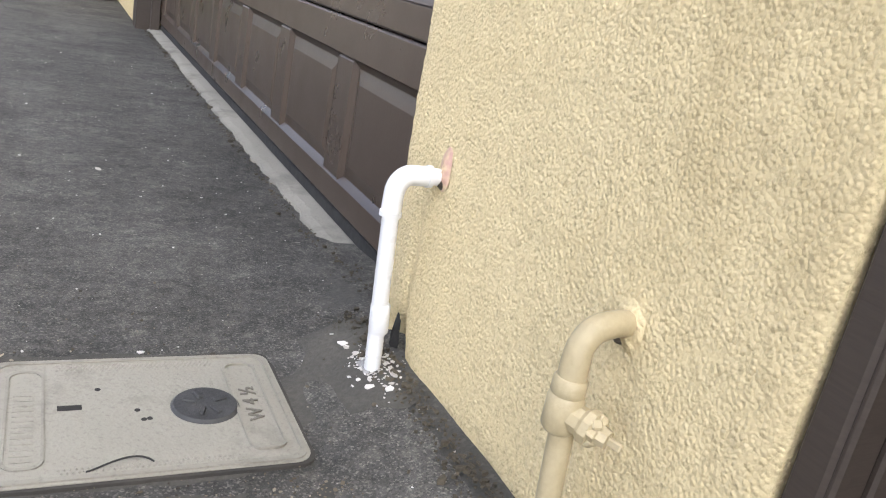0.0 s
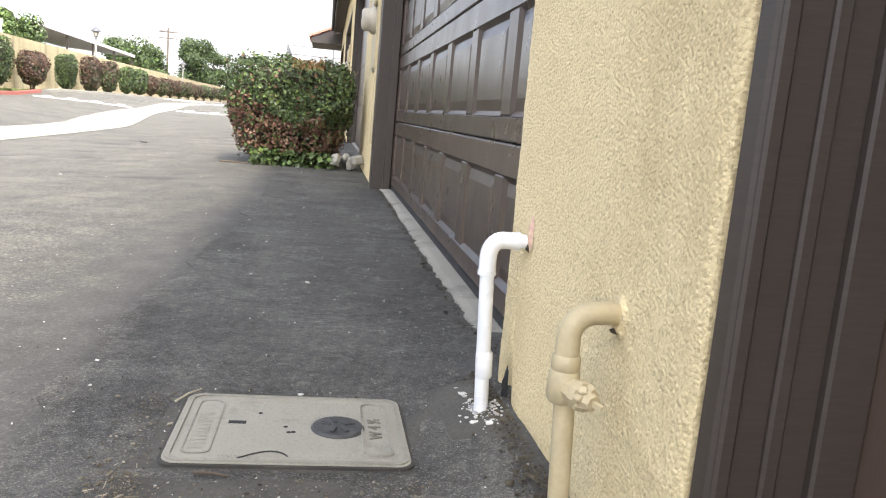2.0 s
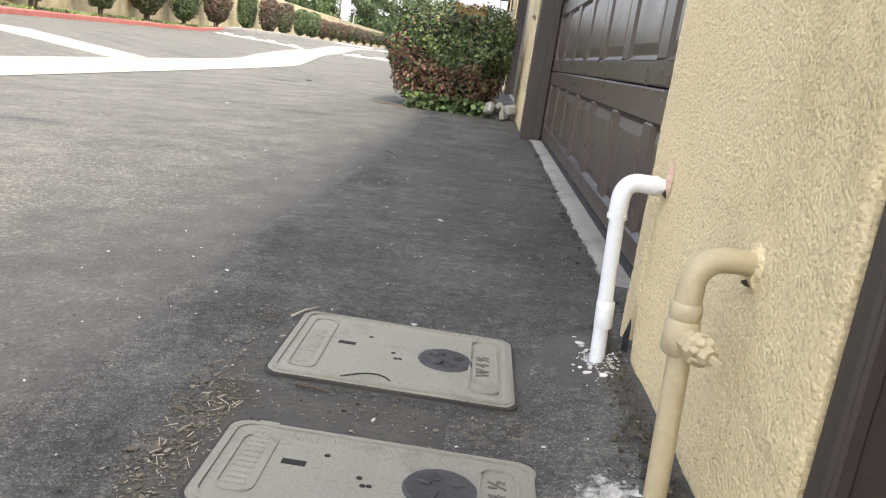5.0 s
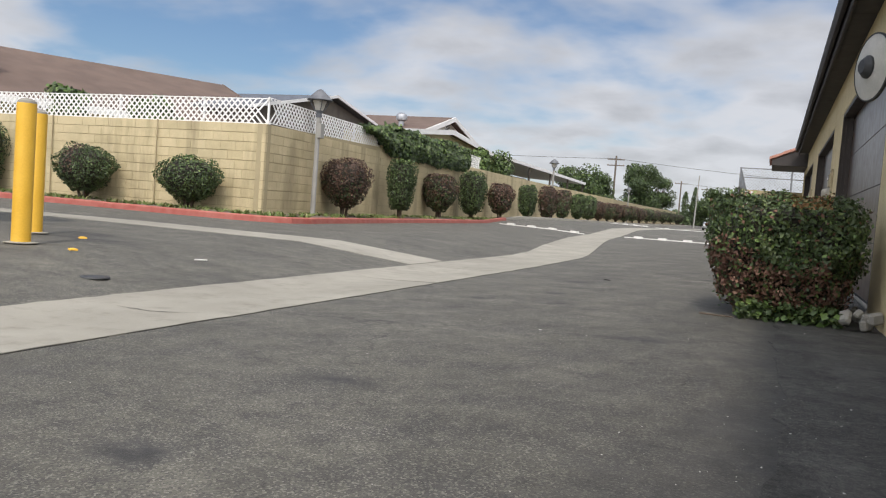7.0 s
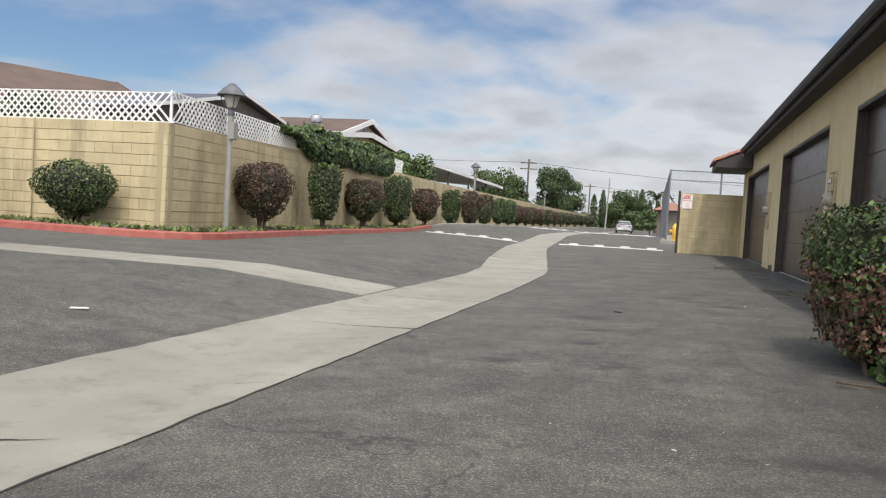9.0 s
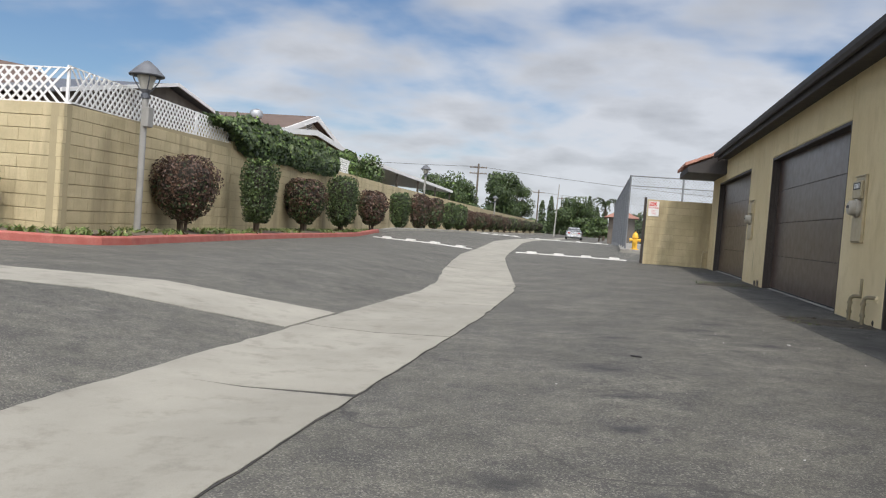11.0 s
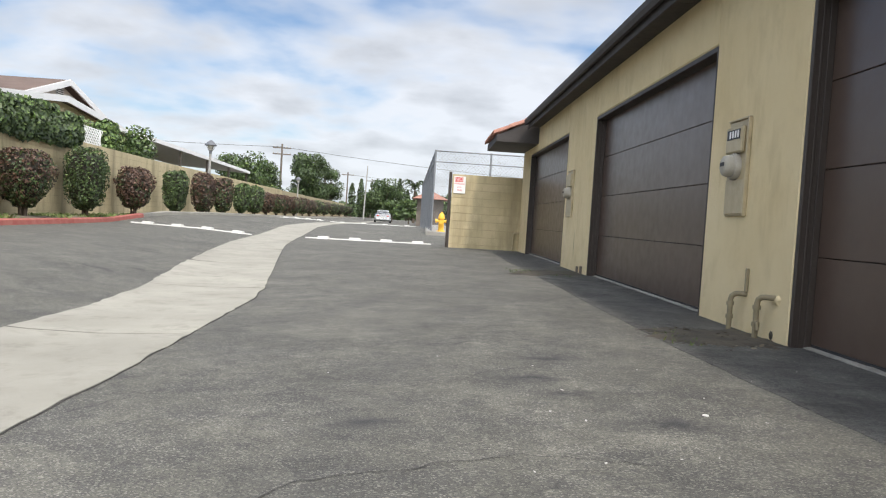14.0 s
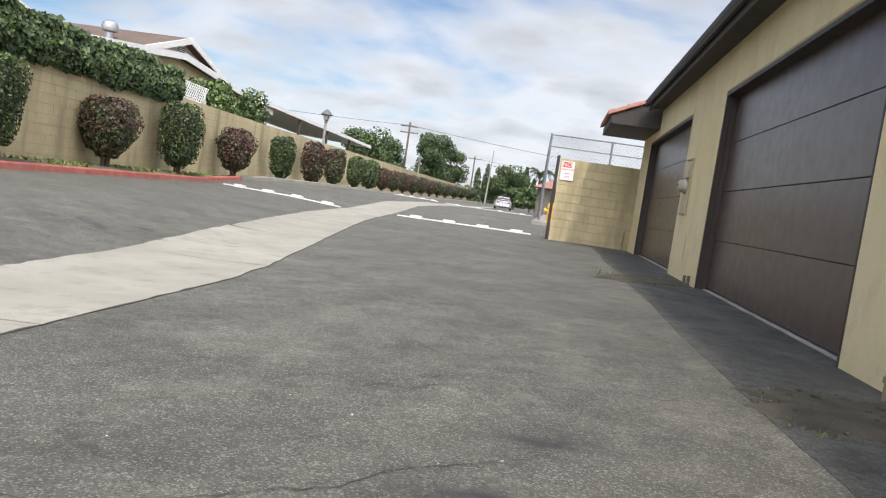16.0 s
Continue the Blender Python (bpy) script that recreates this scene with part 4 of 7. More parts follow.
def leaf_cloud(points, normals, size, rng, squash=0.55, slots=None, mats=None, name="leaves"):
    """Many small bent leaves at the given points, facing roughly along the normals."""
    n = len(points)
    P = np.asarray(points, float)
    N = np.asarray(normals, float) + rng.normal(scale=0.55, size=(n, 3))
    N /= np.linalg.norm(N, axis=1, keepdims=True) + 1e-9
    R = rng.normal(size=(n, 3))
    U = np.cross(N, R)
    U /= np.linalg.norm(U, axis=1, keepdims=True) + 1e-9
    V = np.cross(N, U)
    s = (size * rng.uniform(0.6, 1.35, n))[:, None]
    a, b = P - U * s, P + U * s
    c = P + V * s * squash + N * s * 0.22
    d = P - V * s * squash + N * s * 0.22
    verts = np.stack([a, c, b, d], 1).reshape(-1, 3)
    me = bpy.data.meshes.new(name)
    me.vertices.add(4 * n)
    me.vertices.foreach_set("co", verts.ravel())
    idx = np.arange(4 * n).reshape(n, 4)
    tri = np.concatenate([idx[:, [0, 1, 2]], idx[:, [0, 2, 3]]], 1).reshape(-1)
    me.loops.add(6 * n)
    me.loops.foreach_set("vertex_index", tri)
    me.polygons.add(2 * n)
    me.polygons.foreach_set("loop_start", np.arange(0, 6 * n, 3))
    for m in mats:
        me.materials.append(m)
    if slots is not None:
        me.polygons.foreach_set("material_index", np.repeat(np.asarray(slots, np.int32), 2))
    me.update(calc_edges=True)
    me.validate()
    return me


def shell(rng, n, half, power=3.0, lump=0.10, freq=2.5, seed=0.0, depth=0.22, taper=0.0):
    """Points near the surface of a clipped, lumpy bush of half sizes half, centred at the origin; and outward normals."""
    d = rng.normal(size=(n, 3))
    d /= np.linalg.norm(d, axis=1, keepdims=True)
    r = (np.abs(d) ** power).sum(1) ** (-1 / power)
    p = d * r[:, None]
    k = np.array([noise.noise((q[0] * freq + seed, q[1] * freq, q[2] * freq)) for q in p])
    deep = 1 - depth * rng.random(n) ** 2.2
    p = p * (1 + lump * k)[:, None] * deep[:, None]
    nor = np.sign(p) * np.abs(p) ** (power - 1)
    nor /= np.linalg.norm(nor, axis=1, keepdims=True) + 1e-9
    if taper:
        f = 1 - taper * np.clip(-p[:, 2], -0.2, 1)
        p[:, 0] *= f
        p[:, 1] *= f
    return p * np.array(half), nor, k


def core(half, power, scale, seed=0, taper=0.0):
    """A solid heart, so that no light shows straight through; coloured as inner shade."""
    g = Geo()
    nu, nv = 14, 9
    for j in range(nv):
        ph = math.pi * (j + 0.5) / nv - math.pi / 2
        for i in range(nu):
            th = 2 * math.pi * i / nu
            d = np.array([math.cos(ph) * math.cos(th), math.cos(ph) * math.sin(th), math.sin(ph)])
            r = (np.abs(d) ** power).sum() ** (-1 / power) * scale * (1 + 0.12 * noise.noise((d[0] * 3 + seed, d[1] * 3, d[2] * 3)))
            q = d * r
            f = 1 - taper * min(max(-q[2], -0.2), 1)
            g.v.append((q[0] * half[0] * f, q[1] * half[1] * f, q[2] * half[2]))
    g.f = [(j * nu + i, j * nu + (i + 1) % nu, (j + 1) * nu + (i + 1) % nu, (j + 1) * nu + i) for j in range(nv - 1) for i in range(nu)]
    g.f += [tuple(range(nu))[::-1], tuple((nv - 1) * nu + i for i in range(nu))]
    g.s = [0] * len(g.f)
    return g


def bush(x, y, w, d, top, base, label, mats, split, leaves, size, power=3.0, taper=0.35, seed=1, trunk=0.22, lump=0.12, group="clipped bushes along the wall"):
    """A clipped shrub on a short branching trunk. split(k, p) gives the leaf's material slot."""
    rng = np.random.default_rng(seed)
    z0 = base + trunk
    half = (w / 2, d / 2, (top - z0) / 2)
    t = thing("bush", label, "bush", pose(x, y, base), group)
    c = Vector((0, 0, trunk + half[2]))
    p, nor, k = shell(rng, leaves, half, power, lump, 2.5, seed * 3.1, 0.24, taper)
    slots = [split(kk, q / np.array(half), rng) for kk, q in zip(k, p)]
    me = leaf_cloud(p + np.array(c), nor, size, rng, 0.55, slots, mats)
    part("foliage", me, None, t)
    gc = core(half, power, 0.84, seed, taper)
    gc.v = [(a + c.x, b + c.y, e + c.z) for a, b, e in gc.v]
    part("twig_core", gc, M["foliage_shade"], t, "solid dark core, the foliage's inner shade in its colour")
    g = Geo()
    for i in range(5):
        a = 2 * math.pi * i / 5 + seed
        o = 0.05 * w
        g.tube([(o * math.cos(a), o * math.sin(a), -0.06), (o * 1.3 * math.cos(a), o * 1.3 * math.sin(a), trunk * 0.8), (w * 0.16 * math.cos(a), w * 0.16 * math.sin(a), trunk + 0.3)], [0.035, 0.028, 0.018], 7)
    part("trunk", g, M["bark"], t, "short gnarled brown trunk")
    return t


# dark colour for foliage cores: the shade among inner twigs, painted in
M["foliage_shade"] = two_tone("foliage_inner_shade", hexc(0.022, 0.019, 0.013), hexc(0.036, 0.031, 0.022), 14, 60, 0.98)
GREENS = [M["leaf_green"], M["leaf_red"], M["leaf_light"], M["leaf_dark"]]


def sp_red(k, q, rng):
    return 1 if rng.random() < 0.78 + 0.3 * q[2] + 0.4 * k else 3


def sp_green(k, q, rng):
    return 2 if rng.random() < 0.05 + 0.30 * max(q[2] - 0.75, 0) * 4 else (0 if rng.random() < 0.42 else 3)


def sp_mixed(k, q, rng):
    return 1 if rng.random() < 0.45 + 0.35 * q[2] + 0.5 * k else (0 if rng.random() < 0.5 else 3)


def sp_dull(k, q, rng):
    if abs(q[0]) < 0.22 and q[1] < 0 and q[2] > -0.2:
        return 1 if rng.random() < 0.7 else 3
    return 0 if rng.random() < 0.35 else 3


RED, GRN = "rounded bush with dull red-brown leaves", "clipped dark green bush on a short trunk"
B = [  # x, y, width, depth, top, label, split, power
    (-11.68, 14.6, 1.38, 1.0, 1.25, "round dark green bush with ragged outline", sp_green, 2.3),
    (-14.68, 14.6, 1.42, 1.0, 1.38, "round dark green bush with a bare grey patch", sp_dull, 2.3),
    (-18.15, 14.6, 1.12, 0.95, 1.86, "tall clipped green bush with a pale flat top", sp_green, 4.5),
    (-19.9, 14.6, 1.3, 1.0, 1.35, "round dark green bush with ragged outline", sp_green, 2.4),
    (-10.05, 18.4, 1.16, 1.1, 1.60, RED, sp_red, 2.7),
    (-10.25, 22.0, 0.72, 0.74, 1.84, GRN, sp_green, 5.0),
    (-10.83, 26.3, 1.16, 1.05, 1.68, RED, sp_mixed, 2.7),
    (-10.98, 29.9, 0.96, 1.0, 1.96, GRN, sp_green, 4.4),
    (-11.29, 34.3, 1.12, 1.0, 1.74, RED, sp_red, 2.7),
    (-11.61, 39.5, 0.86, 0.85, 1.92, GRN, sp_green, 3.8),
    (-11.78, 44.0, 0.96, 0.95, 2.02, RED, sp_red, 4.0),
    (-11.82, 47.6, 0.90, 0.95, 2.0, RED, sp_mixed, 4.0),
    (-12.03, 52.5, 0.85, 0.95, 1.9, GRN, sp_green, 4.0),
    (-12.28, 57.0, 1.05, 1.0, 1.95, GRN, sp_green, 4.5),
    (-12.45, 61.5, 1.1, 1.1, 1.72, RED, sp_red, 2.8),
    (-12.6, 66.0, 1.15, 1.1, 1.70, RED, sp_mixed, 2.8),
    (-12.75, 70.5, 1.2, 1.1, 1.75, RED, sp_red, 3.0),
    (-12.9, 75.5, 1.3, 1.2, 1.75, RED, sp_mixed, 2.8),
    (-13.05, 81.0, 1.35, 1.2, 1.8, GRN, sp_mixed, 3.0),
    (-13.25, 87.0, 1.4, 1.2, 1.8, RED, sp_red, 2.8),
    (-13.4, 93.5, 1.5, 1.3, 1.85, GRN, sp_green, 3.0),
    (-13.6, 101, 1.6, 1.3, 1.85, RED, sp_mixed, 3.0),
    (-13.75, 110, 1.8, 1.3, 1.9, GRN, sp_green, 3.0),
    (-13.9, 120, 2.0, 1.3, 1.9, GRN, sp_green, 3.0),
    (-14.0, 131, 2.2, 1.3, 1.9, GRN, sp_green, 3.0),
]
for i, (x, y, w, d, top, lab, sp, pw) in enumerate(B):
    far = max(math.hypot(x + 2, y - 6) / 20, 0.8)
    bush(x, y, w, d, top, 0.15, lab, GREENS, sp, int(min(5600, 5600 / far ** 1.3)), 0.034 * min(far, 2.6) ** 0.75, pw, 0.30 if pw < 3.5 else 0.20, i + 1, 0.14 if y < 15 else 0.24, 0.24 if y < 15 else 0.15)

# box hedge beside the garage wall
hedge = thing("hedge", "square-cut box hedge, green above with dead brown patches below", "hedge", pose(-0.08, 7.95, 0))
rng = np.random.default_rng(21)
half = np.array([0.53, 0.66, 0.425])
p, nor, k = shell(rng, 26000, half, 7.0, 0.19, 3.2, 4.0, 0.26, 0.17)
p += rng.normal(scale=0.016, size=p.shape) * (rng.random(len(p)) < 0.25)[:, None]
slots = []
for kk, q in zip(k, p / half):
    n1 = noise.noise((q[0] * 1.4 + 2, q[1] * 1.4, q[2] * 1.6)) + 0.25 * noise.noise((q[0] * 5, q[1] * 5, q[2] * 5))
    r = rng.random()
    if q[2] > 0.80 and q[0] > 0.02 and q[0] < 0.55 and r < 0.65:
        slots.append(4)
    elif (q[2] < -0.12 - 0.25 * q[0] + 0.55 * n1 and r < 0.80) or r < 0.05:
        slots.append(2 if rng.random() < 0.12 else 3)
    else:
        slots.append(1 if r > 0.91 else (0 if r > 0.50 else 2))
me = leaf_cloud(p + np.array([0, 0, 0.50]), nor, 0.0165, rng, 0.62, slots, [M["leaf_green"], M["leaf_light"], M["leaf_dark"], M["leaf_brown"], M["leaf_rust"]])
part("foliage", me, None, hedge)
# solid dark core; its colour stands for the shade inside the hedge
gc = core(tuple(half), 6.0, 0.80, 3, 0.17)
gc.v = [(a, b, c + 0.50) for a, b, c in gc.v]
part("twig_core", gc, M["foliage_shade"], hedge, "solid dark core, the foliage's inner shade in its colour")
for i in range(7):
    g = Geo()
    a = rng.uniform(-0.35, 0.35, 2)
    g.tube([(a[0], a[1] * 1.3, -0.02), (a[0] * 1.1, a[1] * 1.4, 0.14), (a[0] * 1.3, a[1] * 1.5, 0.35)], [0.016, 0.013, 0.009], 6)
    part("stem", g, M["bark"], hedge)
# ground ivy under the hedge
p = np.stack([rng.uniform(-0.38, 0.34, 900), 7.27 + rng.random(900) * 0.5, 0.01 + rng.random(900) ** 1.5 * 0.12], 1)
p[:, 1] -= 0.05 * rng.random(900)
iv = leaf_cloud(p, np.tile([0, -0.4, 1.0], (900, 1)), 0.026, rng, 0.8, rng.integers(0, 3, 900), [M["leaf_green"], M["leaf_light"], M["leaf_dark"]])
solo("ground_ivy", iv, None, "low green ivy at the foot of the hedge", "ivy", kind="stuff")
# loose rubble by the hedge and the wall
g = Geo()
for i in range(16):
    r = rng.uniform(0.02, 0.06)
    m = pose(0.42 + rng.uniform(-0.10, 0.14), 7.25 + rng.uniform(0, 0.7), r * 0.5 + rng.uniform(0, 0.10), *rng.uniform(0, 360, 3))
    g.box((-r, -r * 0.8, -r * 0.6), (r, r * 0.8, r * 0.6), bevel=r * 0.3, m=m)
solo("rubble", g, M["sill"], "broken pale concrete lumps beside the hedge", "rubble", kind="stuff")

# grass and weeds behind the kerb
def tufts(name, pts, h, rng, label, mats=None, lean=0.5, width=0.007):
    n = len(pts)
    P = np.asarray(pts, float)
    a = rng.uniform(0, 2 * math.pi, n)
    hh = h * rng.uniform(0.4, 1.3, n)
    wv = np.stack([np.cos(a), np.sin(a), 0 * a], 1) * width * rng.uniform(0.7, 1.6, n)[:, None]
    tip = P + np.stack([rng.normal(size=n) * lean * hh, rng.normal(size=n) * lean * hh, hh], 1)
    mid = P * 0.5 + tip * 0.5 + np.stack([0 * a, 0 * a, hh * 0.12], 1)
    verts = np.stack([P - wv, P + wv, mid + wv * 0.7, mid - wv * 0.7, tip], 1).reshape(-1, 3)
    me = bpy.data.meshes.new(name)
    fs = []
    for i in range(n):
        k2 = 5 * i
        fs += [(k2, k2 + 1, k2 + 2, k2 + 3), (k2 + 3, k2 + 2, k2 + 4)]
    me.from_pydata(verts.tolist(), [], fs)
    me.materials.append(mats or M["grass"])
    return tagged(new(name, me), label, "grass", kind="stuff")


pts = []
kbl = offset(refine(KERB[1:], 0.25), 0.17)
for i in range(20000):
    q = kbl[int(rng.integers(0, len(kbl)))]
    if q[1] > 60 or q[0] < -24:
        continue
    t = rng.random() ** 1.3
    wx, wy = (q[0], 15.05) if q[1] < 15 and q[0] < -10.3 else (wall_x(max(q[1], 15.3)) + 0.05, q[1] + 0.05)
    px, py = lerp(q[0], wx, t) + rng.normal() * 0.05, lerp(q[1], wy, t) + rng.normal() * 0.05
    if noise.noise((px * 0.9, py * 0.9, 0)) + 0.35 * noise.noise((px * 4, py * 4, 1)) > -0.14:
        pts.append((px, py, 0.15))
tufts("grass_strip", pts, 0.085, rng, "patchy green and straw weeds behind the kerb", M["weed"], 0.9, 0.019)

# ---- perimeter wall with lattice ----
pwall = thing("perimeter_wall", "tan concrete block wall round the neighbouring gardens", "wall", kind="structure")


def wall_top(y):
    return along([(14, 2.07), (16, 2.07), (20, 2.18), (32, 2.22), (45, 2.25), (140, 2.25)], y)


for (a, b) in zip(WALL, WALL[1:]):
    a, b = Vector((*a, 0)), Vector((*b, 0))
    d = (b - a).normalized()
    nrm = Vector((-d.y, d.x, 0))
    vs = []
    for p in (a, b):
        zt = (2.07 if a.x < -20 or b.x == -10.25 else wall_top(p.y)) - 0.004
        for off, z in ((0.005, 0.0), (0.005, zt), (0.195, zt), (0.195, 0.0)):
            q = p + nrm * off
            vs.append((q.x, q.y, z))
    g = Geo().add(vs, [(0, 1, 5, 4), (1, 2, 6, 5), (2, 3, 7, 6), (0, 4, 7, 3), (0, 3, 2, 1), (4, 5, 6, 7)])
    part("wall_core", g, M["mortar"], pwall)

# white diagonal lattice on top of the wall
SH, SW, ST, PITCH = 0.54, 0.036, 0.008, 0.155


def slat_mesh(sign):
    g = Geo()
    o = [(0, 0), (SW * 1.41, 0), (SW * 1.41 + SH * sign, SH), (SH * sign, SH)]
    vs = [(x, -ST / 2, z) for x, z in o] + [(x, ST / 2, z) for x, z in o]
    g.add(vs, [(0, 1, 2, 3), (7, 6, 5, 4), (0, 4, 5, 1), (1, 5, 6, 2), (2, 6, 7, 3), (3, 7, 4, 0)])
    return g.mesh("slat", M["white"])


slat_r, slat_l = slat_mesh(1), slat_mesh(-1)


def lattice(a, b, z, label):
    a, b = Vector(a), Vector(b)
    ln = (b - a).length
    d = (b - a) / ln
    t = thing("lattice_fence", label, "lattice fence", Matrix.Translation((a.x, a.y, z)) @ Matrix.Rotation(math.atan2(d.y, d.x), 4, "Z"), "lattice panels")
    n = int((ln - SH) / PITCH)
    for i in range(n + 1):
        part("slat", slat_r, None, t, at=pose(i * PITCH, -ST / 2, 0))
        part("slat", slat_l, None, t, at=pose(i * PITCH + SH, ST / 2 + 0.001, 0))
    for i in range(int(ln / 2.4) + 1):
        x = min(i * 2.4, ln - 0.05)
        part("post", Geo().box((x, 0.006, -0.02), (x + 0.045, 0.05, SH + 0.01), bevel=0.004), M["white"], t)
    for zz in (-0.004, SH - 0.016):
        part("rail", Geo().box((0, 0.0055, zz), (ln, 0.02, zz + 0.02)), M["white"], t)
    return t


lattice((-24.0, 15.2), (-10.2, 15.28), 2.075, "white diagonal wooden lattice along the wall top")
lattice((-10.26, 15.3), (-11.12, 22.4), 2.10, "white diagonal wooden lattice with vine at its end")
lattice((-11.85, 31.0), (-12.1, 33.6), 2.23, "short white lattice panel beside the vine")

# vine over the wall
rng = np.random.default_rng(5)
n = 11000
yy = rng.uniform(20.6, 30.9, n)
edge = np.array([0.35 + 0.3 * noise.noise((y * 0.9, 0.3, 0.1)) + 0.12 * noise.noise((y * 4, 0.3, 0.1)) for y in yy])
zt = 2.80 + np.array([0.14 * noise.noise((y * 1.1, 2.3, 0.1)) + 0.05 * noise.noise((y * 6, 0.3, 4)) for y in yy])
zt -= np.clip((yy - 29.5) / 1.4, 0, 1) * 0.12 + np.clip((22.4 - yy) / 1.2, 0, 1) * 0.25
zb = 2.12 - 0.36 * edge
zb += np.clip((22.6 - yy) / 1.4, 0, 1) * 0.55
u = rng.random(n)
zz = lerp(zb, zt, u)
bul = 0.22 * np.sin(np.clip(u, 0, 1) * math.pi) ** 0.6 * (0.6 + 0.5 * rng.random(n))
xx = np.array([wall_x(y) for y in yy]) + 0.05 + bul
topm = rng.random(n) < 0.22
xx = np.where(topm, np.array([wall_x(y) for y in yy]) - 0.25 + rng.random(n) * 0.5, xx)
zz = np.where(topm, zt + 0.05 * rng.normal(size=n), zz)
vine = thing("vine", "dense dark green climbing vine spilling over the wall top", "vine")
me = leaf_cloud(np.stack([xx, yy, zz], 1), np.tile([0.8, -0.35, 0.5], (n, 1)), 0.078, rng, 0.7, rng.choice([0, 0, 2, 2, 2, 1], n), [M["leaf_green"], M["leaf_light"], M["leaf_dark"]])
part("foliage", me, None, vine)
# solid dark blocks behind the leaves; their colour stands for the vine's inner shade
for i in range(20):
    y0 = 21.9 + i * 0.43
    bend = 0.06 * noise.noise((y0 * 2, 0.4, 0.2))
    part("stem", Geo().box((wall_x(y0 + 0.2) - 0.12, y0 - 0.02, 2.24), (wall_x(y0 + 0.2) + 0.10 + bend, y0 + 0.45, (2.58 if 0 < i < 18 else 2.42) + bend), bevel=0.03), M["foliage_shade"], vine, "solid dark block, the vine's inner shade in its colour")

# ---- lamp posts ----


def lamp_post(x, y, h, base=0.12, box=True, s=1.0):
    t = thing("lamp_post", "weathered grey lamp post with a conical cap", "lamp post", pose(x, y, base), "lamp posts")
    hh = h - base
    part("pole", Geo().tube([(0, 0, -0.05), (0, 0, hh - 0.62)], [0.062, 0.055], 14), M["pole"], t, smooth=True)
    g = Geo().lathe([(0.055, hh - 0.66), (0.075, hh - 0.65), (0.075, hh - 0.60), (0.06, hh - 0.56), (0.09, hh - 0.52), (0.09, hh - 0.50), (0, hh - 0.50)], 16)
    part("collar", g, M["lamp_roof"], t, smooth=True)
    g = Geo().lathe([(0.0, hh - 0.50), (0.085, hh - 0.50), (0.15, hh - 0.31), (0.155, hh - 0.27), (0.0, hh - 0.27)], 20)
    part("globe", g, M["cream"], t, "cloudy cream diffuser", smooth=True)
    for i in range(4):
        a = math.pi / 4 + i * math.pi / 2
        c, s_ = math.cos(a), math.sin(a)
        part("arm", Geo().tube([(0.09 * c, 0.09 * s_, hh - 0.52), (0.20 * c, 0.20 * s_, hh - 0.36), (0.235 * c, 0.235 * s_, hh - 0.25)], 0.011, 8), M["lamp_roof"], t)
    g = Geo().lathe([(0.29, hh - 0.275), (0.30, hh - 0.255), (0.17, hh - 0.12), (0.055, hh - 0.02), (0.0, hh), (0.0, hh - 0.04), (0.16, hh - 0.14), (0.285, hh - 0.265), (0.29, hh - 0.275)], 28)
    part("cap", g, M["lamp_roof"], t, "dark weathered conical cap", smooth=True)
    if box:
        part("control_box", Geo().box((0.03, -0.085, hh - 1.14), (0.13, 0.085, hh - 0.80), bevel=0.012), M["pole"], t, "grey metal control box")
    return t


lamp_post(-10.15, 17.1, 3.11)
lamp_post(-12.37, 47.0, 3.8, box=False)
lamp_post(-13.08, 78.0, 3.6, box=False)

# ---- bollards ----


def bollard(x, y, h, r):
    t = thing("bollard", "yellow-painted steel bollard with a domed concrete top", "bollard", pose(x, y, ground_z(x, y)), "yellow bollards")
    part("post", Geo().tube([(0, 0, -0.02), (0, 0, h)], r, 28), M["yellow"], t, smooth=True)
    g = Geo().lathe([(r * 0.98, h - 0.002), (r * 0.9, h + 0.022), (r * 0.55, h + 0.042), (0, h + 0.05)], 24)
    part("cap", g, M["gutter"], t, "rough concrete dome", smooth=True)
    g = Geo().lathe([(0, 0.004), (r * 1.6, 0.004), (r * 1.75, 0.014), (r * 1.0, 0.022)], 22)
    part("footing", g, M["gutter"], t, "stained pale concrete footing")
    return t


bollard(-6.47, 6.24, 1.27, 0.084)
bollard(-7.42, 7.18, 1.27, 0.084)
for (x, y) in ((-5.95, 6.35), (-6.85, 7.3)):
    g = Geo().lathe([(0.05, 0), (0.045, 0.012), (0.02, 0.02), (0, 0.02)], 4, pose(x, y, ground_z(x, y), 0, 0, 20))
    solo("road_stud", g, M["yellow"], "small yellow reflective road stud on the asphalt", "road stud", group="road studs")
g = Geo().lathe([(0.0, 0.007), (0.085, 0.007), (0.09, 0.010), (0.105, 0.010), (0.11, 0.0)], 28, pose(-4.95, 5.65, ground_z(-4.95, 5.65) + 0.002))
solo("valve_cover", g, M["grey_iron"], "small round cast cover set in the asphalt", "manhole cover")

# carport canopy that pokes in at the edge of the yard
cp = thing("carport", "dark flat canopy of a carport on a steel post", "carport")
part("roof", Geo().prism([(-9.45, 8.05), (-16.8, 7.1), (-15.8, 0.6), (-9.4, 1.6), (-8.55, 7.45)], 2.70, 2.95), M["soffit"], cp, "dark brown carport roof")
part("post", Geo().box((-13.0, 3.2, -0.1), (-12.88, 3.32, 2.72), bevel=0.01), M["pole"], cp)
part("post", Geo().box((-13.0, 6.2, -0.1), (-12.88, 6.32, 2.72), bevel=0.01), M["pole"], cp)

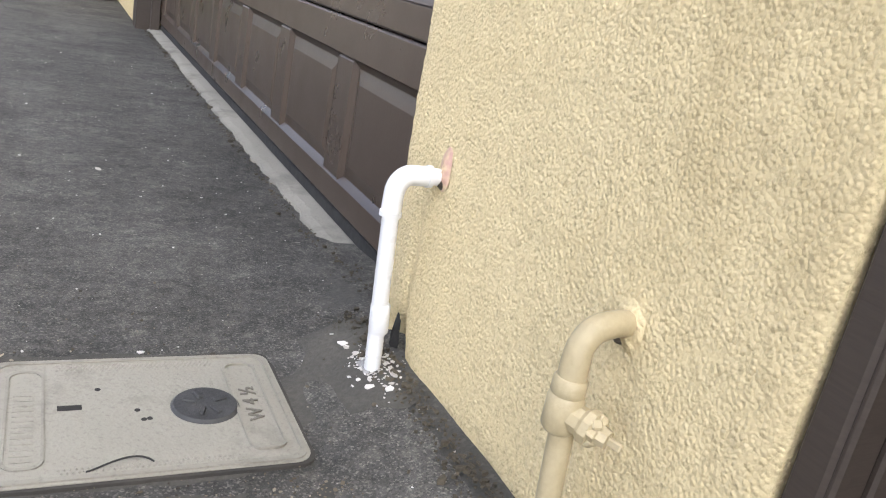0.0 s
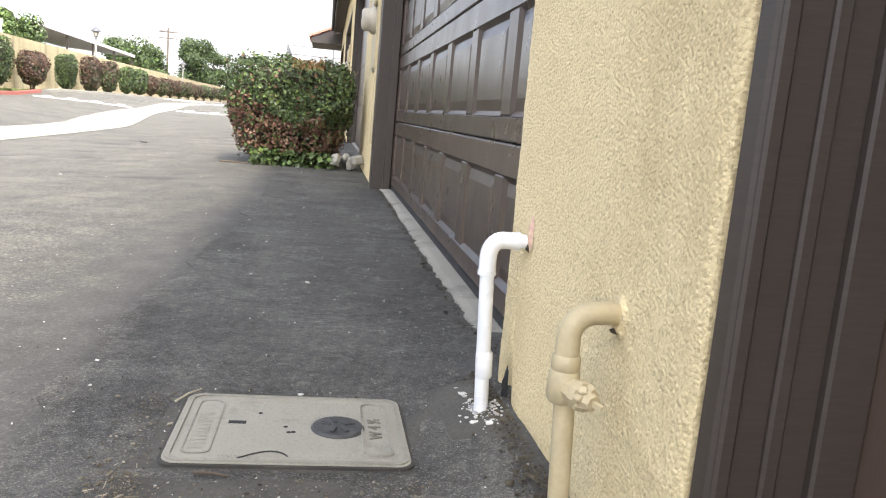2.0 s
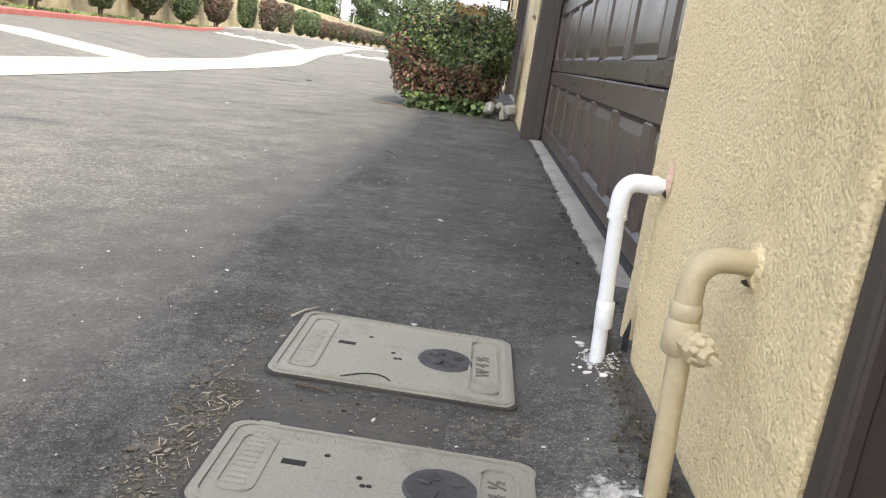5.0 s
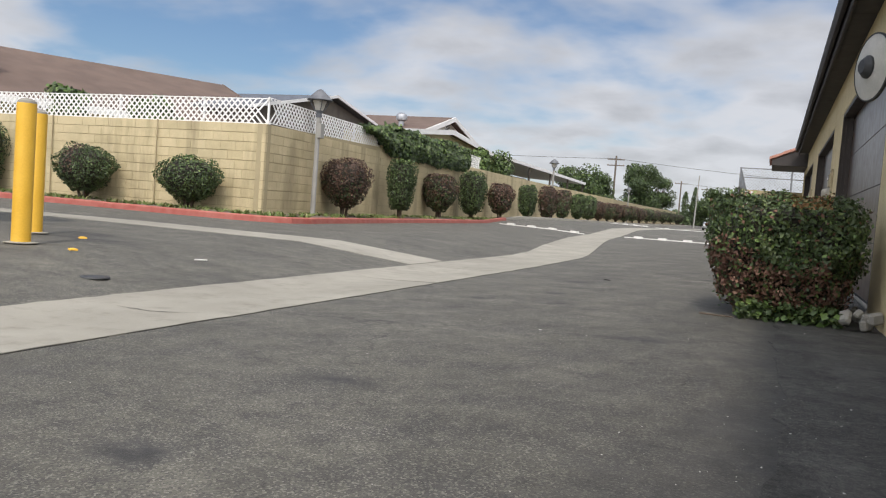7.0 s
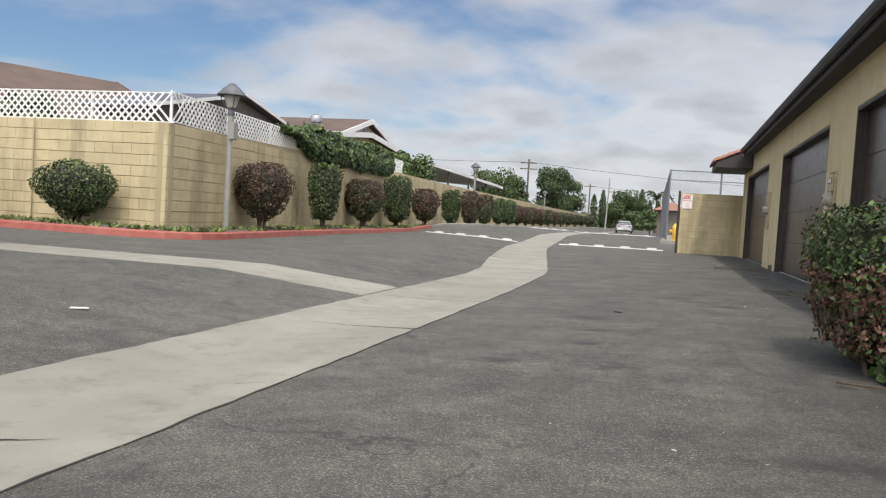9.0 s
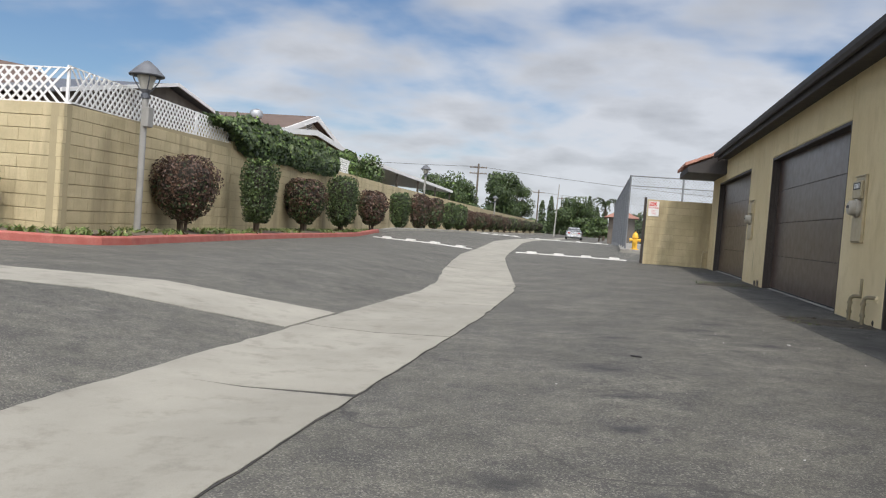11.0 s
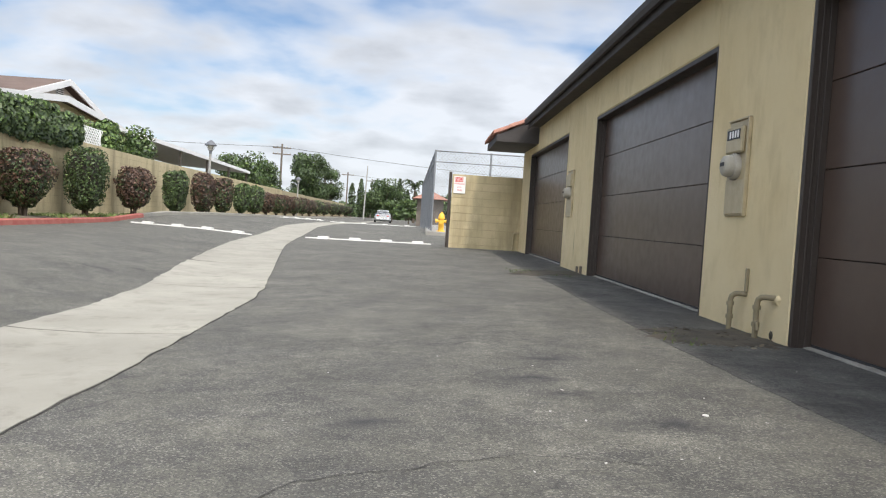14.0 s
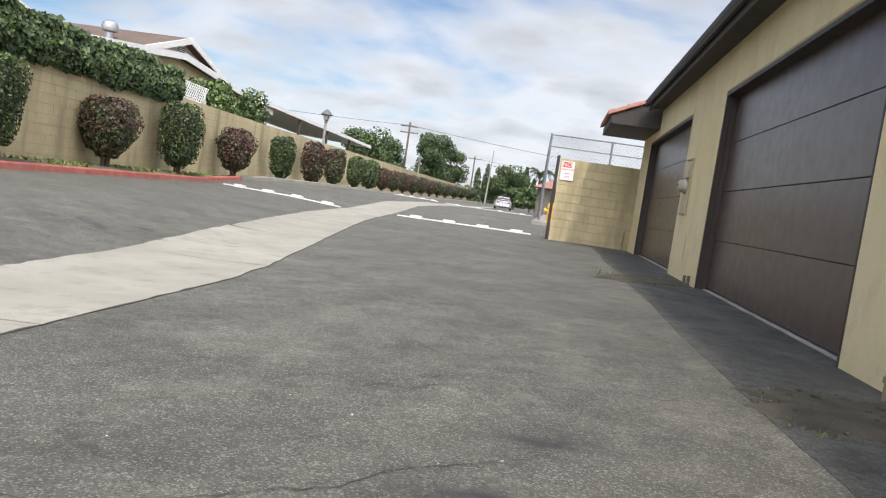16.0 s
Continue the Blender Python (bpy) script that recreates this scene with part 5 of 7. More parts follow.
# painted stall lines with ticks
def stall_line(p, q, n, name="stall_line"):
    p, q = Vector(p), Vector(q)
    d = (q - p).normalized()
    e = Vector((-d.y, d.x))
    t = thing(name, "low white-painted road ridge with raised marker blocks", "road marking", kind="structure")

    def ridge(a, b, w, h):
        g = Geo()
        k = 14
        u = (b - a).normalized()
        v = Vector((-u.y, u.x))
        for i in range(k + 1):
            c = a.lerp(b, i / k)
            z = ground_z(c.x, c.y)
            for s_, f in ((-1, 0), (-0.6, 1), (0.6, 1), (1, 0)):
                r_ = c + v * s_ * w
                g.v.append((r_.x, r_.y, z - 0.01 + (h + 0.01) * f))
        g.f = [(4 * i + q, 4 * i + q + 1, 4 * i + q + 5, 4 * i + q + 4) for i in range(k) for q in range(3)]
        g.f += [(0, 1, 2, 3), tuple(4 * k + q for q in (3, 2, 1, 0))]
        g.s = [0] * len(g.f)
        return g
    part("ridge", ridge(p, q, 0.05, 0.028), M["road_paint"], t)
    for i in range(n):
        c = p.lerp(q, (i + 0.6) / n)
        part("marker", ridge(c - d * 0.17, c + d * 0.13, 0.10, 0.075), M["road_paint"], t)
    return t


stall_line((-10.2, 31.2), (-6.55, 30.1), 4)
stall_line((-5.15, 30.6), (-1.65, 30.3), 4)
stall_line((-8.2, 62.0), (-2.4, 60.0), 4)
stall_line((-11.6, 62.0), (-8.6, 61.6), 4)

# ---- block wall with the sign, gate post ----
bwall = thing("block_wall", "tan concrete block wall beside the gate", "wall", kind="structure")
part("wall_core", Geo().box((-1.21, 28.905, -0.2), (0.86, 29.095, 1.89)), M["mortar"], bwall)
g = Geo().box((-1.30, 28.93, -0.2), (-1.225, 29.03, 1.95), bevel=0.006)
solo("gate_post", g, M["brown_trim"], "dark steel gate post against the wall end", "gate post")
sign = thing("parking_sign", "white metal sign with red lettering screwed to the wall", "sign", pose(-1.02, 28.885, 1.62))
part("plate", Geo().box((-0.15, -0.008, -0.22), (0.15, 0.0, 0.22), bevel=0.002), M["white"], sign)


def words(txt, size, x, z, mat, parent, y=-0.010, squeeze=1.0):
    cu = bpy.data.curves.new("lettering", "FONT")
    cu.body, cu.size, cu.align_x, cu.align_y, cu.extrude = txt, size, "CENTER", "CENTER", 0.0012
    tmp = bpy.data.objects.new("lettering", cu)
    scene.collection.objects.link(tmp)
    bpy.context.view_layer.update()
    me = bpy.data.meshes.new_from_object(tmp)
    bpy.data.objects.remove(tmp)
    me.materials.clear()
    me.materials.append(mat)
    ob = new("lettering", me)
    ob.parent = parent
    ob.matrix_basis = pose(x, y, z, 90, 0, 0) @ Matrix.Diagonal((squeeze, 1, 1, 1))
    return ob


part("panel", Geo().box((-0.13, -0.010, 0.075), (0.085, -0.008, 0.20)), M["sign_red"], sign, "red panel")
words("NO", 0.135, -0.022, 0.138, M["white"], sign, -0.0115)
words("PARKING", 0.072, 0, 0.025, M["sign_red"], sign, squeeze=0.92)
words("ANY", 0.062, 0, -0.065, M["sign_red"], sign)
words("TIME", 0.062, 0, -0.145, M["sign_red"], sign)
pipe = Geo().tube([(0.44, 28.82, -0.05), (0.44, 28.82, 0.42), (0.46, 28.82, 0.47), (0.6, 28.82, 0.47)], 0.02, 10)
solo("standpipe", pipe, M["tan_paint"], "thin tan-painted pipe in the wall corner", "pipe", smooth=True)

# ---- chain-link fence round the court, hydrant ----
court = thing("court_fence", "tall galvanised chain-link fence round a sports court", "fence")


def mesh_panel(a, b, z0, z1, pitch, r):
    """A woven diamond screen of thin wires."""
    a, b = Vector((*a, 0)), Vector((*b, 0))
    ln, h = (b - a).length, z1 - z0
    d = (b - a) / ln
    e = Vector((-d.y, d.x, 0))
    g = Geo()

    def wire(s0, h0, s1, h1):
        p, q = a + d * s0 + Vector((0, 0, z0 + h0)), a + d * s1 + Vector((0, 0, z0 + h1))
        u = (q - p).normalized().cross(e) * r
        g.add([p - u, p + u, q + u, q - u, p + e * r, q + e * r], [(0, 1, 2, 3), (0, 4, 5, 3), (1, 4, 5, 2)])
    k = int((ln + h) / pitch)
    for i in range(-int(h / pitch), k):
        s = i * pitch
        lo, hi = max(0, -s), min(h, ln - s)
        if hi > lo:
            wire(s + lo, lo, s + hi, hi)
            wire(ln - s - lo, lo, ln - s - hi, hi)
    return g


F0, F1 = 37.0, 66.0
FX = -1.62
for (a, b) in (((FX, F0), (4.4, F0)), ((FX, F0), (FX - 0.55, F1))):
    part("chain_link", mesh_panel(a, b, 0.34, 3.14, 0.13, 0.0032), M["chain_wire"], court, "galvanised chain-link mesh")
    part("rail", Geo().tube([(*a, 3.15), (*b, 3.15)], 0.024, 8), M["chain_wire"], court)
    part("rail", Geo().tube([(*a, 2.76), (*b, 2.76)], 0.02, 8), M["chain_wire"], court)
    n = 3 if b[0] > a[0] else 9
    for i in range(n + 1):
        x, y = lerp(a[0], b[0], i / n), lerp(a[1], b[1], i / n)
        if i or b[0] > a[0]:
            part("post", Geo().tube([(x, y, -0.1), (x, y, 3.18)], 0.036, 10), M["chain_wire"], court)
solo("court_slab", Geo().box((FX - 0.2, F0 - 1.6, -0.2), (6, F1, 0.27), bevel=0.02), M["sill"], "raised concrete slab along the court fence", "slab", kind="structure")

hyd = thing("fire_hydrant", "bright yellow fire hydrant with side outlets and bonnet", "fire hydrant", pose(-1.28, 36.2, 0.27) @ Matrix.Diagonal((0.88, 0.88, 0.88, 1)))
part("barrel", Geo().lathe([(0.0, 0), (0.17, 0), (0.17, 0.035), (0.11, 0.04), (0.105, 0.50), (0.14, 0.51), (0.14, 0.55), (0.10, 0.56)], 18), M["yellow"], hyd, smooth=True)
part("bonnet", Geo().lathe([(0.13, 0.55), (0.125, 0.62), (0.09, 0.70), (0.04, 0.74), (0.035, 0.79), (0, 0.79)], 18), M["yellow"], hyd, smooth=True)
for s in (-1, 1):
    part("outlet", Geo().lathe([(0.055, 0), (0.055, 0.10), (0.075, 0.10), (0.075, 0.16), (0, 0.16)], 14, pose(s * 0.08, 0, 0.42, 0, 90 * s, 0)), M["yellow"], hyd)
part("outlet", Geo().lathe([(0.07, 0), (0.07, 0.10), (0.09, 0.10), (0.09, 0.16), (0, 0.16)], 14, pose(0, -0.08, 0.38, 90, 0, 0)), M["yellow"], hyd)

# ---- neighbouring houses ----


def slab_roof(pts_low, pts_high, thick, mat, name, parent, label=""):
    """A pitched roof plane between a low and a high edge."""
    a, b = [Vector(p) for p in pts_low]
    d, c = [Vector(p) for p in pts_high]
    dn = Vector((0, 0, -thick))
    vs = [a, b, c, d, a + dn, b + dn, c + dn, d + dn]
    return part(name, Geo().add(vs, [(0, 1, 2, 3), (7, 6, 5, 4), (0, 4, 5, 1), (1, 5, 6, 2), (2, 6, 7, 3), (3, 7, 4, 0)]), mat, parent, label)


def board(p, q, w, h, mat, name, parent, label=""):
    """A board between two points, w thick and h deep, hanging below the line."""
    p, q = Vector(p), Vector(q)
    d = (q - p).normalized()
    e = Vector((-d.y, d.x, 0)).normalized() * w / 2
    dn = Vector((0, 0, -h))
    vs = [p - e, p + e, q + e, q - e, p - e + dn, p + e + dn, q + e + dn, q - e + dn]
    return part(name, Geo().add(vs, [(0, 1, 2, 3), (7, 6, 5, 4), (0, 4, 5, 1), (1, 5, 6, 2), (2, 6, 7, 3), (3, 7, 4, 0)]), mat, parent, label)


# long brown roof with the chimney
hA = thing("house", "single-storey house with a long brown shingle roof", "house")
R0, R1 = Vector((-29.0, 9.2, 4.75)), Vector((-20.9, 27.1, 4.72))
ax = (R1 - R0).normalized()
sd = Vector((ax.y, -ax.x, 0))
E0, E1 = R0 + sd * 5.2 - Vector((0, 0, 2.0)), R1 + sd * 5.2 - Vector((0, 0, 2.0)) + ax * 0.3
W0, W1 = R0 - sd * 5.2 - Vector((0, 0, 2.0)), R1 - sd * 5.2 - Vector((0, 0, 2.0))
slab_roof((E0, E1), (R0, R1), 0.12, M["shingle"], "roof_slope", hA)
slab_roof((W0, W1), (R0, R1), 0.12, M["shingle"], "roof_slope", hA)
board(E0, E1, 0.05, 0.2, M["white"], "fascia", hA, "white fascia board")
board(R1 + Vector((0, 0, 0.02)), E1 + Vector((0, 0, 0.02)), 0.05, 0.2, M["shingle"], "rake", hA)
g = Geo()
q0, q1, q2, q3 = [v - Vector((0, 0, 0)) for v in (R0 + sd * 4.5, R1 + sd * 4.5, R1 - sd * 4.5, R0 - sd * 4.5)]
g.prism([(q0.x, q0.y), (q1.x, q1.y), (q2.x, q2.y), (q3.x, q3.y)], 0, 2.9)
part("wall", g, M["wall_paint"], hA)
chim = part("chimney", Geo().box((-22.05, 16.95, 2.6), (-21.5, 17.4, 4.95), bevel=0.01), M["brick"], hA, "red brick chimney stack")
part("chimney_cap", Geo().box((-22.1, 16.9, 4.95), (-21.45, 17.45, 5.03), bevel=0.03), M["gutter"], chim, "concrete cap")
part("flue", Geo().tube([(-21.78, 17.17, 5.0), (-21.78, 17.17, 5.16)], 0.12, 14), M["timber"], chim)
part("flashing", Geo().box((-22.1, 16.9, 2.6), (-21.45, 17.45, 3.62), bevel=0.02), M["white"], chim, "pale flashing")
dg = part("dormer", Geo().add([(-24.9, 16.9, 3.6), (-24.0, 18.7, 3.6), (-24.5, 17.7, 4.7), (-26.5, 18.0, 4.7), (-26.9, 17.2, 3.9), (-26, 19, 3.9)], [(0, 1, 2), (0, 2, 3, 4), (1, 5, 3, 2)]), M["shingle"], hA, "small gabled dormer")
board((-24.85, 16.85, 3.62), (-24.45, 17.72, 4.74), 0.04, 0.12, M["white"], "rake", dg)
board((-24.45, 17.72, 4.74), (-23.95, 18.75, 3.62), 0.04, 0.12, M["white"], "rake", dg)

# low gable behind the lattice
hB = thing("house", "low house with a pale gabled roof edge", "house")
PB = Vector((-16.8, 28.6, 4.6))
for s in (-1, 1):
    lo = Vector((PB.x, PB.y + s * 5.6, 3.45))
    slab_roof((lo + Vector((0.3, 0, 0)), lo - Vector((9, 0, 0))), (PB + Vector((0.3, 0, 0)), PB - Vector((9, 0, 0))), 0.10, M["lamp_roof"], "roof_slope", hB)
    board(lo + Vector((0.33, 0, 0.02)), PB + Vector((0.33, 0, 0.02)), 0.05, 0.11, M["white"], "rake", hB, "white rake board")
part("wall", Geo().add([(-16.8, 23.6, 0), (-16.8, 33.6, 0), (-16.8, 33.6, 3.5), (-16.8, 28.6, 4.45), (-16.8, 23.6, 3.5), (-25, 23.6, 0), (-25, 33.6, 0), (-25, 33.6, 3.5), (-25, 28.6, 4.45), (-25, 23.6, 3.5)],
     [(0, 1, 2, 3, 4), (5, 9, 8, 7, 6), (0, 4, 9, 5), (1, 6, 7, 2)]), M["timber"], hB)

# yellow house with two white-trimmed gables
hC = thing("house", "yellow house with brown roof and white-trimmed double gable", "house")
for (px, py, pz, half_y, drop, back, nm) in ((-16.6, 40.3, 5.25, 6.2, 1.75, 11, 0), (-16.0, 38.8, 4.42, 9.6, 0.95, 4, 1)):
    P = Vector((px, py, pz))
    for s in (-1, 1):
        lo = Vector((px, py + s * half_y, pz - drop))
        slab_roof((lo + Vector((0.4, 0, 0)), lo - Vector((back, 0, 0))), (P + Vector((0.4, 0, 0)), P - Vector((back, 0, 0))), 0.12, M["shingle"], "roof_slope", hC)
        board(lo + Vector((0.43, 0, 0.02)), P + Vector((0.43, 0, 0.02)), 0.06, 0.24, M["white"], "rake", hC, "white rake board")
    part("wall", Geo().add([(px, py - half_y + 0.6, 0), (px, py + half_y - 0.6, 0), (px, py + half_y - 0.6, pz - drop + 0.02), (px, py, pz - 0.15), (px, py - half_y + 0.6, pz - drop + 0.02),
         (px - back + 0.4, py - half_y + 0.6, 0), (px - back + 0.4, py + half_y - 0.6, 0), (px - back + 0.4, py + half_y - 0.6, pz - drop), (px - back + 0.4, py, pz - 0.15), (px - back + 0.4, py - half_y + 0.6, pz - drop)],
         [(0, 1, 2, 3, 4), (5, 9, 8, 7, 6), (0, 4, 9, 5), (1, 6, 7, 2)]), M["wall_paint"] if nm else M["gable"], hC)
vent = part("gable_vent", Geo().box((-16.63, 40.0, 4.55), (-16.57, 40.6, 4.9)), M["white"], hC, "white louvred gable vent")
for i in range(4):
    part("louvre", Geo().box((-16.57, 40.03, 4.58 + i * 0.08), (-16.55, 40.57, 4.62 + i * 0.08)), M["timber"], vent)
g = Geo().lathe([(0.14, 0), (0.14, 0.30), (0.26, 0.34), (0.30, 0.50), (0.26, 0.64), (0.12, 0.72), (0, 0.73)], 20, pose(-17.9, 37.4, 4.35))
part("turbine_vent", g, M["galv"], hC, "shiny metal roof ventilator", smooth=True)

# long low patio roof further along
hD = thing("patio_cover", "long low patio cover with a white fascia", "patio cover")
part("roof", Geo().add([(-15.3, 46.5, 3.80), (-15.3, 69, 3.40), (-21, 69, 3.7), (-21, 46.5, 4.1), (-15.3, 46.5, 3.6), (-15.3, 69, 3.2), (-21, 69, 3.5), (-21, 46.5, 3.9)], [(0, 1, 2, 3), (7, 6, 5, 4), (0, 4, 5, 1), (1, 5, 6, 2), (2, 6, 7, 3), (3, 7, 4, 0)]), M["white"], hD)
part("wall", Geo().box((-20.8, 46.6, 0), (-20.6, 68.9, 3.4)), M["wall_paint"], hD)
for i in range(5):
    part("post", Geo().box((-15.55, 47 + i * 5.4, 0), (-15.43, 47.12 + i * 5.4, 3.6 - i * 0.09)), M["timber"], hD)

# red-tiled hut at the far end
hE = thing("gatehouse", "small far hut with a red tiled roof", "hut")
part("wall", Geo().box((-2.6, 74, 0), (-0.4, 78, 2.3)), M["timber"], hE)
part("roof", Geo().add([(-3.0, 73.4, 2.3), (0.0, 73.4, 2.3), (0.0, 78.6, 2.3), (-3.0, 78.6, 2.3), (-1.5, 76, 3.1)], [(0, 1, 4), (1, 2, 4), (2, 3, 4), (3, 0, 4), (3, 2, 1, 0)]), M["terracotta"], hE)

# ---- trees ----


def tree(x, y, h, crown_w, label, mats, weights, n, size, seed, base=0.0, clumps=18, low=0.2):
    rng = np.random.default_rng(seed)
    t = thing("tree", label, "tree", pose(x, y, base), "trees beyond the wall")
    g = Geo()
    tips = []
    th = h * low
    g.tube([(0, 0, -0.1), (0.05 * h * 0.3, 0, th * 0.6), (0, 0.02 * h, th * 1.2)], [0.035 * h, 0.028 * h, 0.02 * h], 9)
    for i in range(clumps):
        a = 2 * math.pi * i / clumps + rng.uniform(-0.3, 0.3)
        r = crown_w / 2 * rng.uniform(0.25, 0.85)
        z = h * rng.uniform(low + 0.08, 0.90)
        r *= 1 - 0.55 * max(0, (z / h - 0.6) / 0.4)
        tip = (r * math.cos(a), r * math.sin(a), z)
        tips.append(tip)
        g.tube([(0, 0, th * 0.8), (tip[0] * 0.5, tip[1] * 0.5, lerp(th, z, 0.6)), tip], [0.014 * h, 0.009 * h, 0.004 * h], 6)
    part("trunk", g, M["bark"], t, "brown branching trunk")
    P, N = [], []
    for tip in tips:
        k = n // clumps
        d = rng.normal(size=(k, 3))
        d /= np.linalg.norm(d, axis=1, keepdims=True)
        rad = crown_w * rng.uniform(0.16, 0.26)
        rr = rad * (0.45 + 0.6 * rng.random((k, 1)) ** 0.6)
        P.append(np.array(tip) + d * rr * np.array([1, 1, 0.75]))
        N.append(d)
    P, N = np.concatenate(P), np.concatenate(N)
    part("crown", leaf_cloud(P, N, size, rng, 0.6, rng.choice(len(weights), len(P), p=weights), mats), None, t)
    return t


TM = [M["leaf_green"], M["leaf_light"], M["leaf_dark"]]
tree(-13.9, 37.6, 3.45, 2.6, "leafy bright green shrub tree above the wall", TM, [0.35, 0.5, 0.15], 4200, 0.075, 31, 0.1, 12, 0.45)
tree(-14.2, 41.0, 3.55, 2.6, "leafy green shrub tree above the wall", TM, [0.5, 0.25, 0.25], 4200, 0.075, 32, 0.1, 12, 0.45)
tree(-20.5, 88, 6.2, 6.5, "broad light green tree beyond the wall", TM, [0.45, 0.15, 0.4], 9000, 0.13, 33)
tree(-19.3, 92, 5.7, 4.6, "broad green tree beyond the wall", TM, [0.4, 0.1, 0.5], 8000, 0.13, 34)
tree(-17.5, 112, 8.3, 6.4, "tall dark green tree beyond the wall", TM, [0.2, 0.03, 0.77], 11000, 0.15, 35)
tree(-18.0, 136, 8.0, 5.6, "dark green tree beyond the wall", TM, [0.25, 0.05, 0.7], 6000, 0.15, 36)
tree(-8.0, 125, 5.6, 7.5, "rounded grey-green tree at the far end", TM, [0.4, 0.05, 0.55], 8000, 0.16, 37)
tree(-16.4, 18.6, 3.2, 1.6, "leafy green sapling behind the lattice", TM, [0.5, 0.4, 0.1], 900, 0.10, 38, 0.1, 8, 0.6)
tree(-18.5, 17.5, 3.15, 1.5, "leafy green sapling behind the lattice", TM, [0.5, 0.4, 0.1], 900, 0.10, 39, 0.1, 8, 0.6)
tree(0.5, 95, 3.4, 5.5, "bushy green tree by the far hut", TM, [0.5, 0.2, 0.3], 2500, 0.2, 40)
tree(-3.6, 92, 2.6, 3.0, "low clipped green shrub by the far road", TM, [0.5, 0.2, 0.3], 2000, 0.14, 41, 0, 10, 0.2)
tree(-6.2, 112, 2.6, 3.2, "low green shrub by the far road", TM, [0.5, 0.1, 0.4], 2000, 0.16, 42, 0, 10, 0.2)

# cypresses in a far row
for i in range(9):
    x = -16.5 + i * 1.55
    h = 6.2 + 1.5 * math.sin(i * 2.3)
    rng = np.random.default_rng(60 + i)
    t = thing("cypress", "slim dark cypress in a far row", "tree", pose(x, 165 + 3 * math.sin(i), 0), "far cypresses")
    part("trunk", Geo().tube([(0, 0, -0.1), (0, 0, h * 0.9)], [0.14, 0.02], 7), M["bark"], t)
    u = rng.random(500)
    a = rng.uniform(0, 2 * math.pi, 500)
    r = 0.75 * np.sin(np.clip(u * 0.93 + 0.07, 0, 1) * math.pi) ** 0.7 * rng.uniform(0.6, 1, 500)
    part("crown", leaf_cloud(np.stack([r * np.cos(a), r * np.sin(a), 0.4 + u * h], 1), np.stack([np.cos(a), np.sin(a), 0 * a + 0.8], 1), 0.3, rng, 0.5, None, [M["leaf_dark"]]), None, t)

# palm by the far hut
palm = thing("palm_tree", "small feathery palm by the far hut", "tree", pose(-3.4, 112, 0))
part("trunk", Geo().tube([(0, 0, -0.1), (0.1, 0, 2), (0, 0, 4.2)], [0.2, 0.16, 0.14], 9), M["bark"], palm)
rng = np.random.default_rng(77)
for i in range(14):
    a = 2 * math.pi * i / 14
    P = []
    for j in range(60):
        s = j / 60
        r = 2.3 * s
        z = 4.3 + 1.25 * math.sin(s * 2.3 + 0.2) - 0.9 * s * s + 0.3 * math.sin(i)
        P.append((r * math.cos(a) + rng.normal() * 0.07, r * math.sin(a) + rng.normal() * 0.07, z - 0.12 * rng.random()))
    part("frond", leaf_cloud(P, np.tile([0, 0, 1.0], (60, 1)), 0.2, rng, 0.25, None, [M["leaf_dark"]]), None, palm)

# far hedge line that closes the view
rng = np.random.default_rng(9)
n = 9000
xx = rng.uniform(-75, 45, n)
zz = rng.random(n) ** 0.8 * np.array([3.2 + 1.6 * noise.noise((x * 0.13, 0.2, 0)) + 0.7 * noise.noise((x * 0.6, 0.2, 3)) for x in xx])
yy = 185 + rng.random(n) * 8
far = leaf_cloud(np.stack([xx, yy, zz], 1), np.tile([0, -0.6, 0.8], (n, 1)), 0.42, rng, 0.6, rng.choice(3, n, p=[0.5, 0.1, 0.4]), TM)
solo("far_woods", far, None, "far line of green trees and shrubs", "trees", kind="stuff")
# boxes behind the far leaves, in the same painted inner-shade colour
g = Geo()
for i in range(30):
    g.box((-75 + i * 4, 193, -0.2), (-71 + i * 4, 195, 2.2 + 0.8 * noise.noise((i * 0.7, 0, 0))))
solo("far_thicket", g, M["foliage_shade"], "dark far thicket", "trees", kind="stuff")

# utility poles, wires, tall light pole
for (x, y, h, arms) in ((-19.6, 105, 8.55, 2), (-16.0, 150, 8.0, 1), (-13.4, 175, 8.2, 1)):
    t = thing("utility_pole", "wooden utility pole with crossarms", "utility pole", pose(x, y, 0), "utility poles")
    part("pole", Geo().tube([(0, 0, -0.1), (0, 0, h)], [0.15, 0.11], 9), M["timber"], t)
    for i in range(arms):
        part("crossarm", Geo().box((-1.1, -0.06, h - 0.55 - i * 0.75), (1.1, 0.06, h - 0.42 - i * 0.75)), M["timber"], t)
        for s in (-1, -0.5, 0.5, 1):
            part("insulator", Geo().tube([(s, 0, h - 0.43 - i * 0.75), (s, 0, h - 0.28 - i * 0.75)], 0.04, 6), M["cream"], t)
for (a, b, sag) in (((-19.6, 105, 8.2), (60, 120, 8.0), 1.6), ((-19.6, 105, 8.2), (-70, 96, 9.0), 0.8), ((-16, 150, 7.6), (60, 165, 7.2), 1.2)):
    pts = [(lerp(a[0], b[0], i / 24), lerp(a[1], b[1], i / 24), lerp(a[2], b[2], i / 24) - sag * 4 * (i / 24) * (1 - i / 24)) for i in range(25)]
    solo("overhead_wire", Geo().tube(pts, 0.022, 5), M["rubber"], "thin black overhead wire between poles", "wire", group="overhead wires")
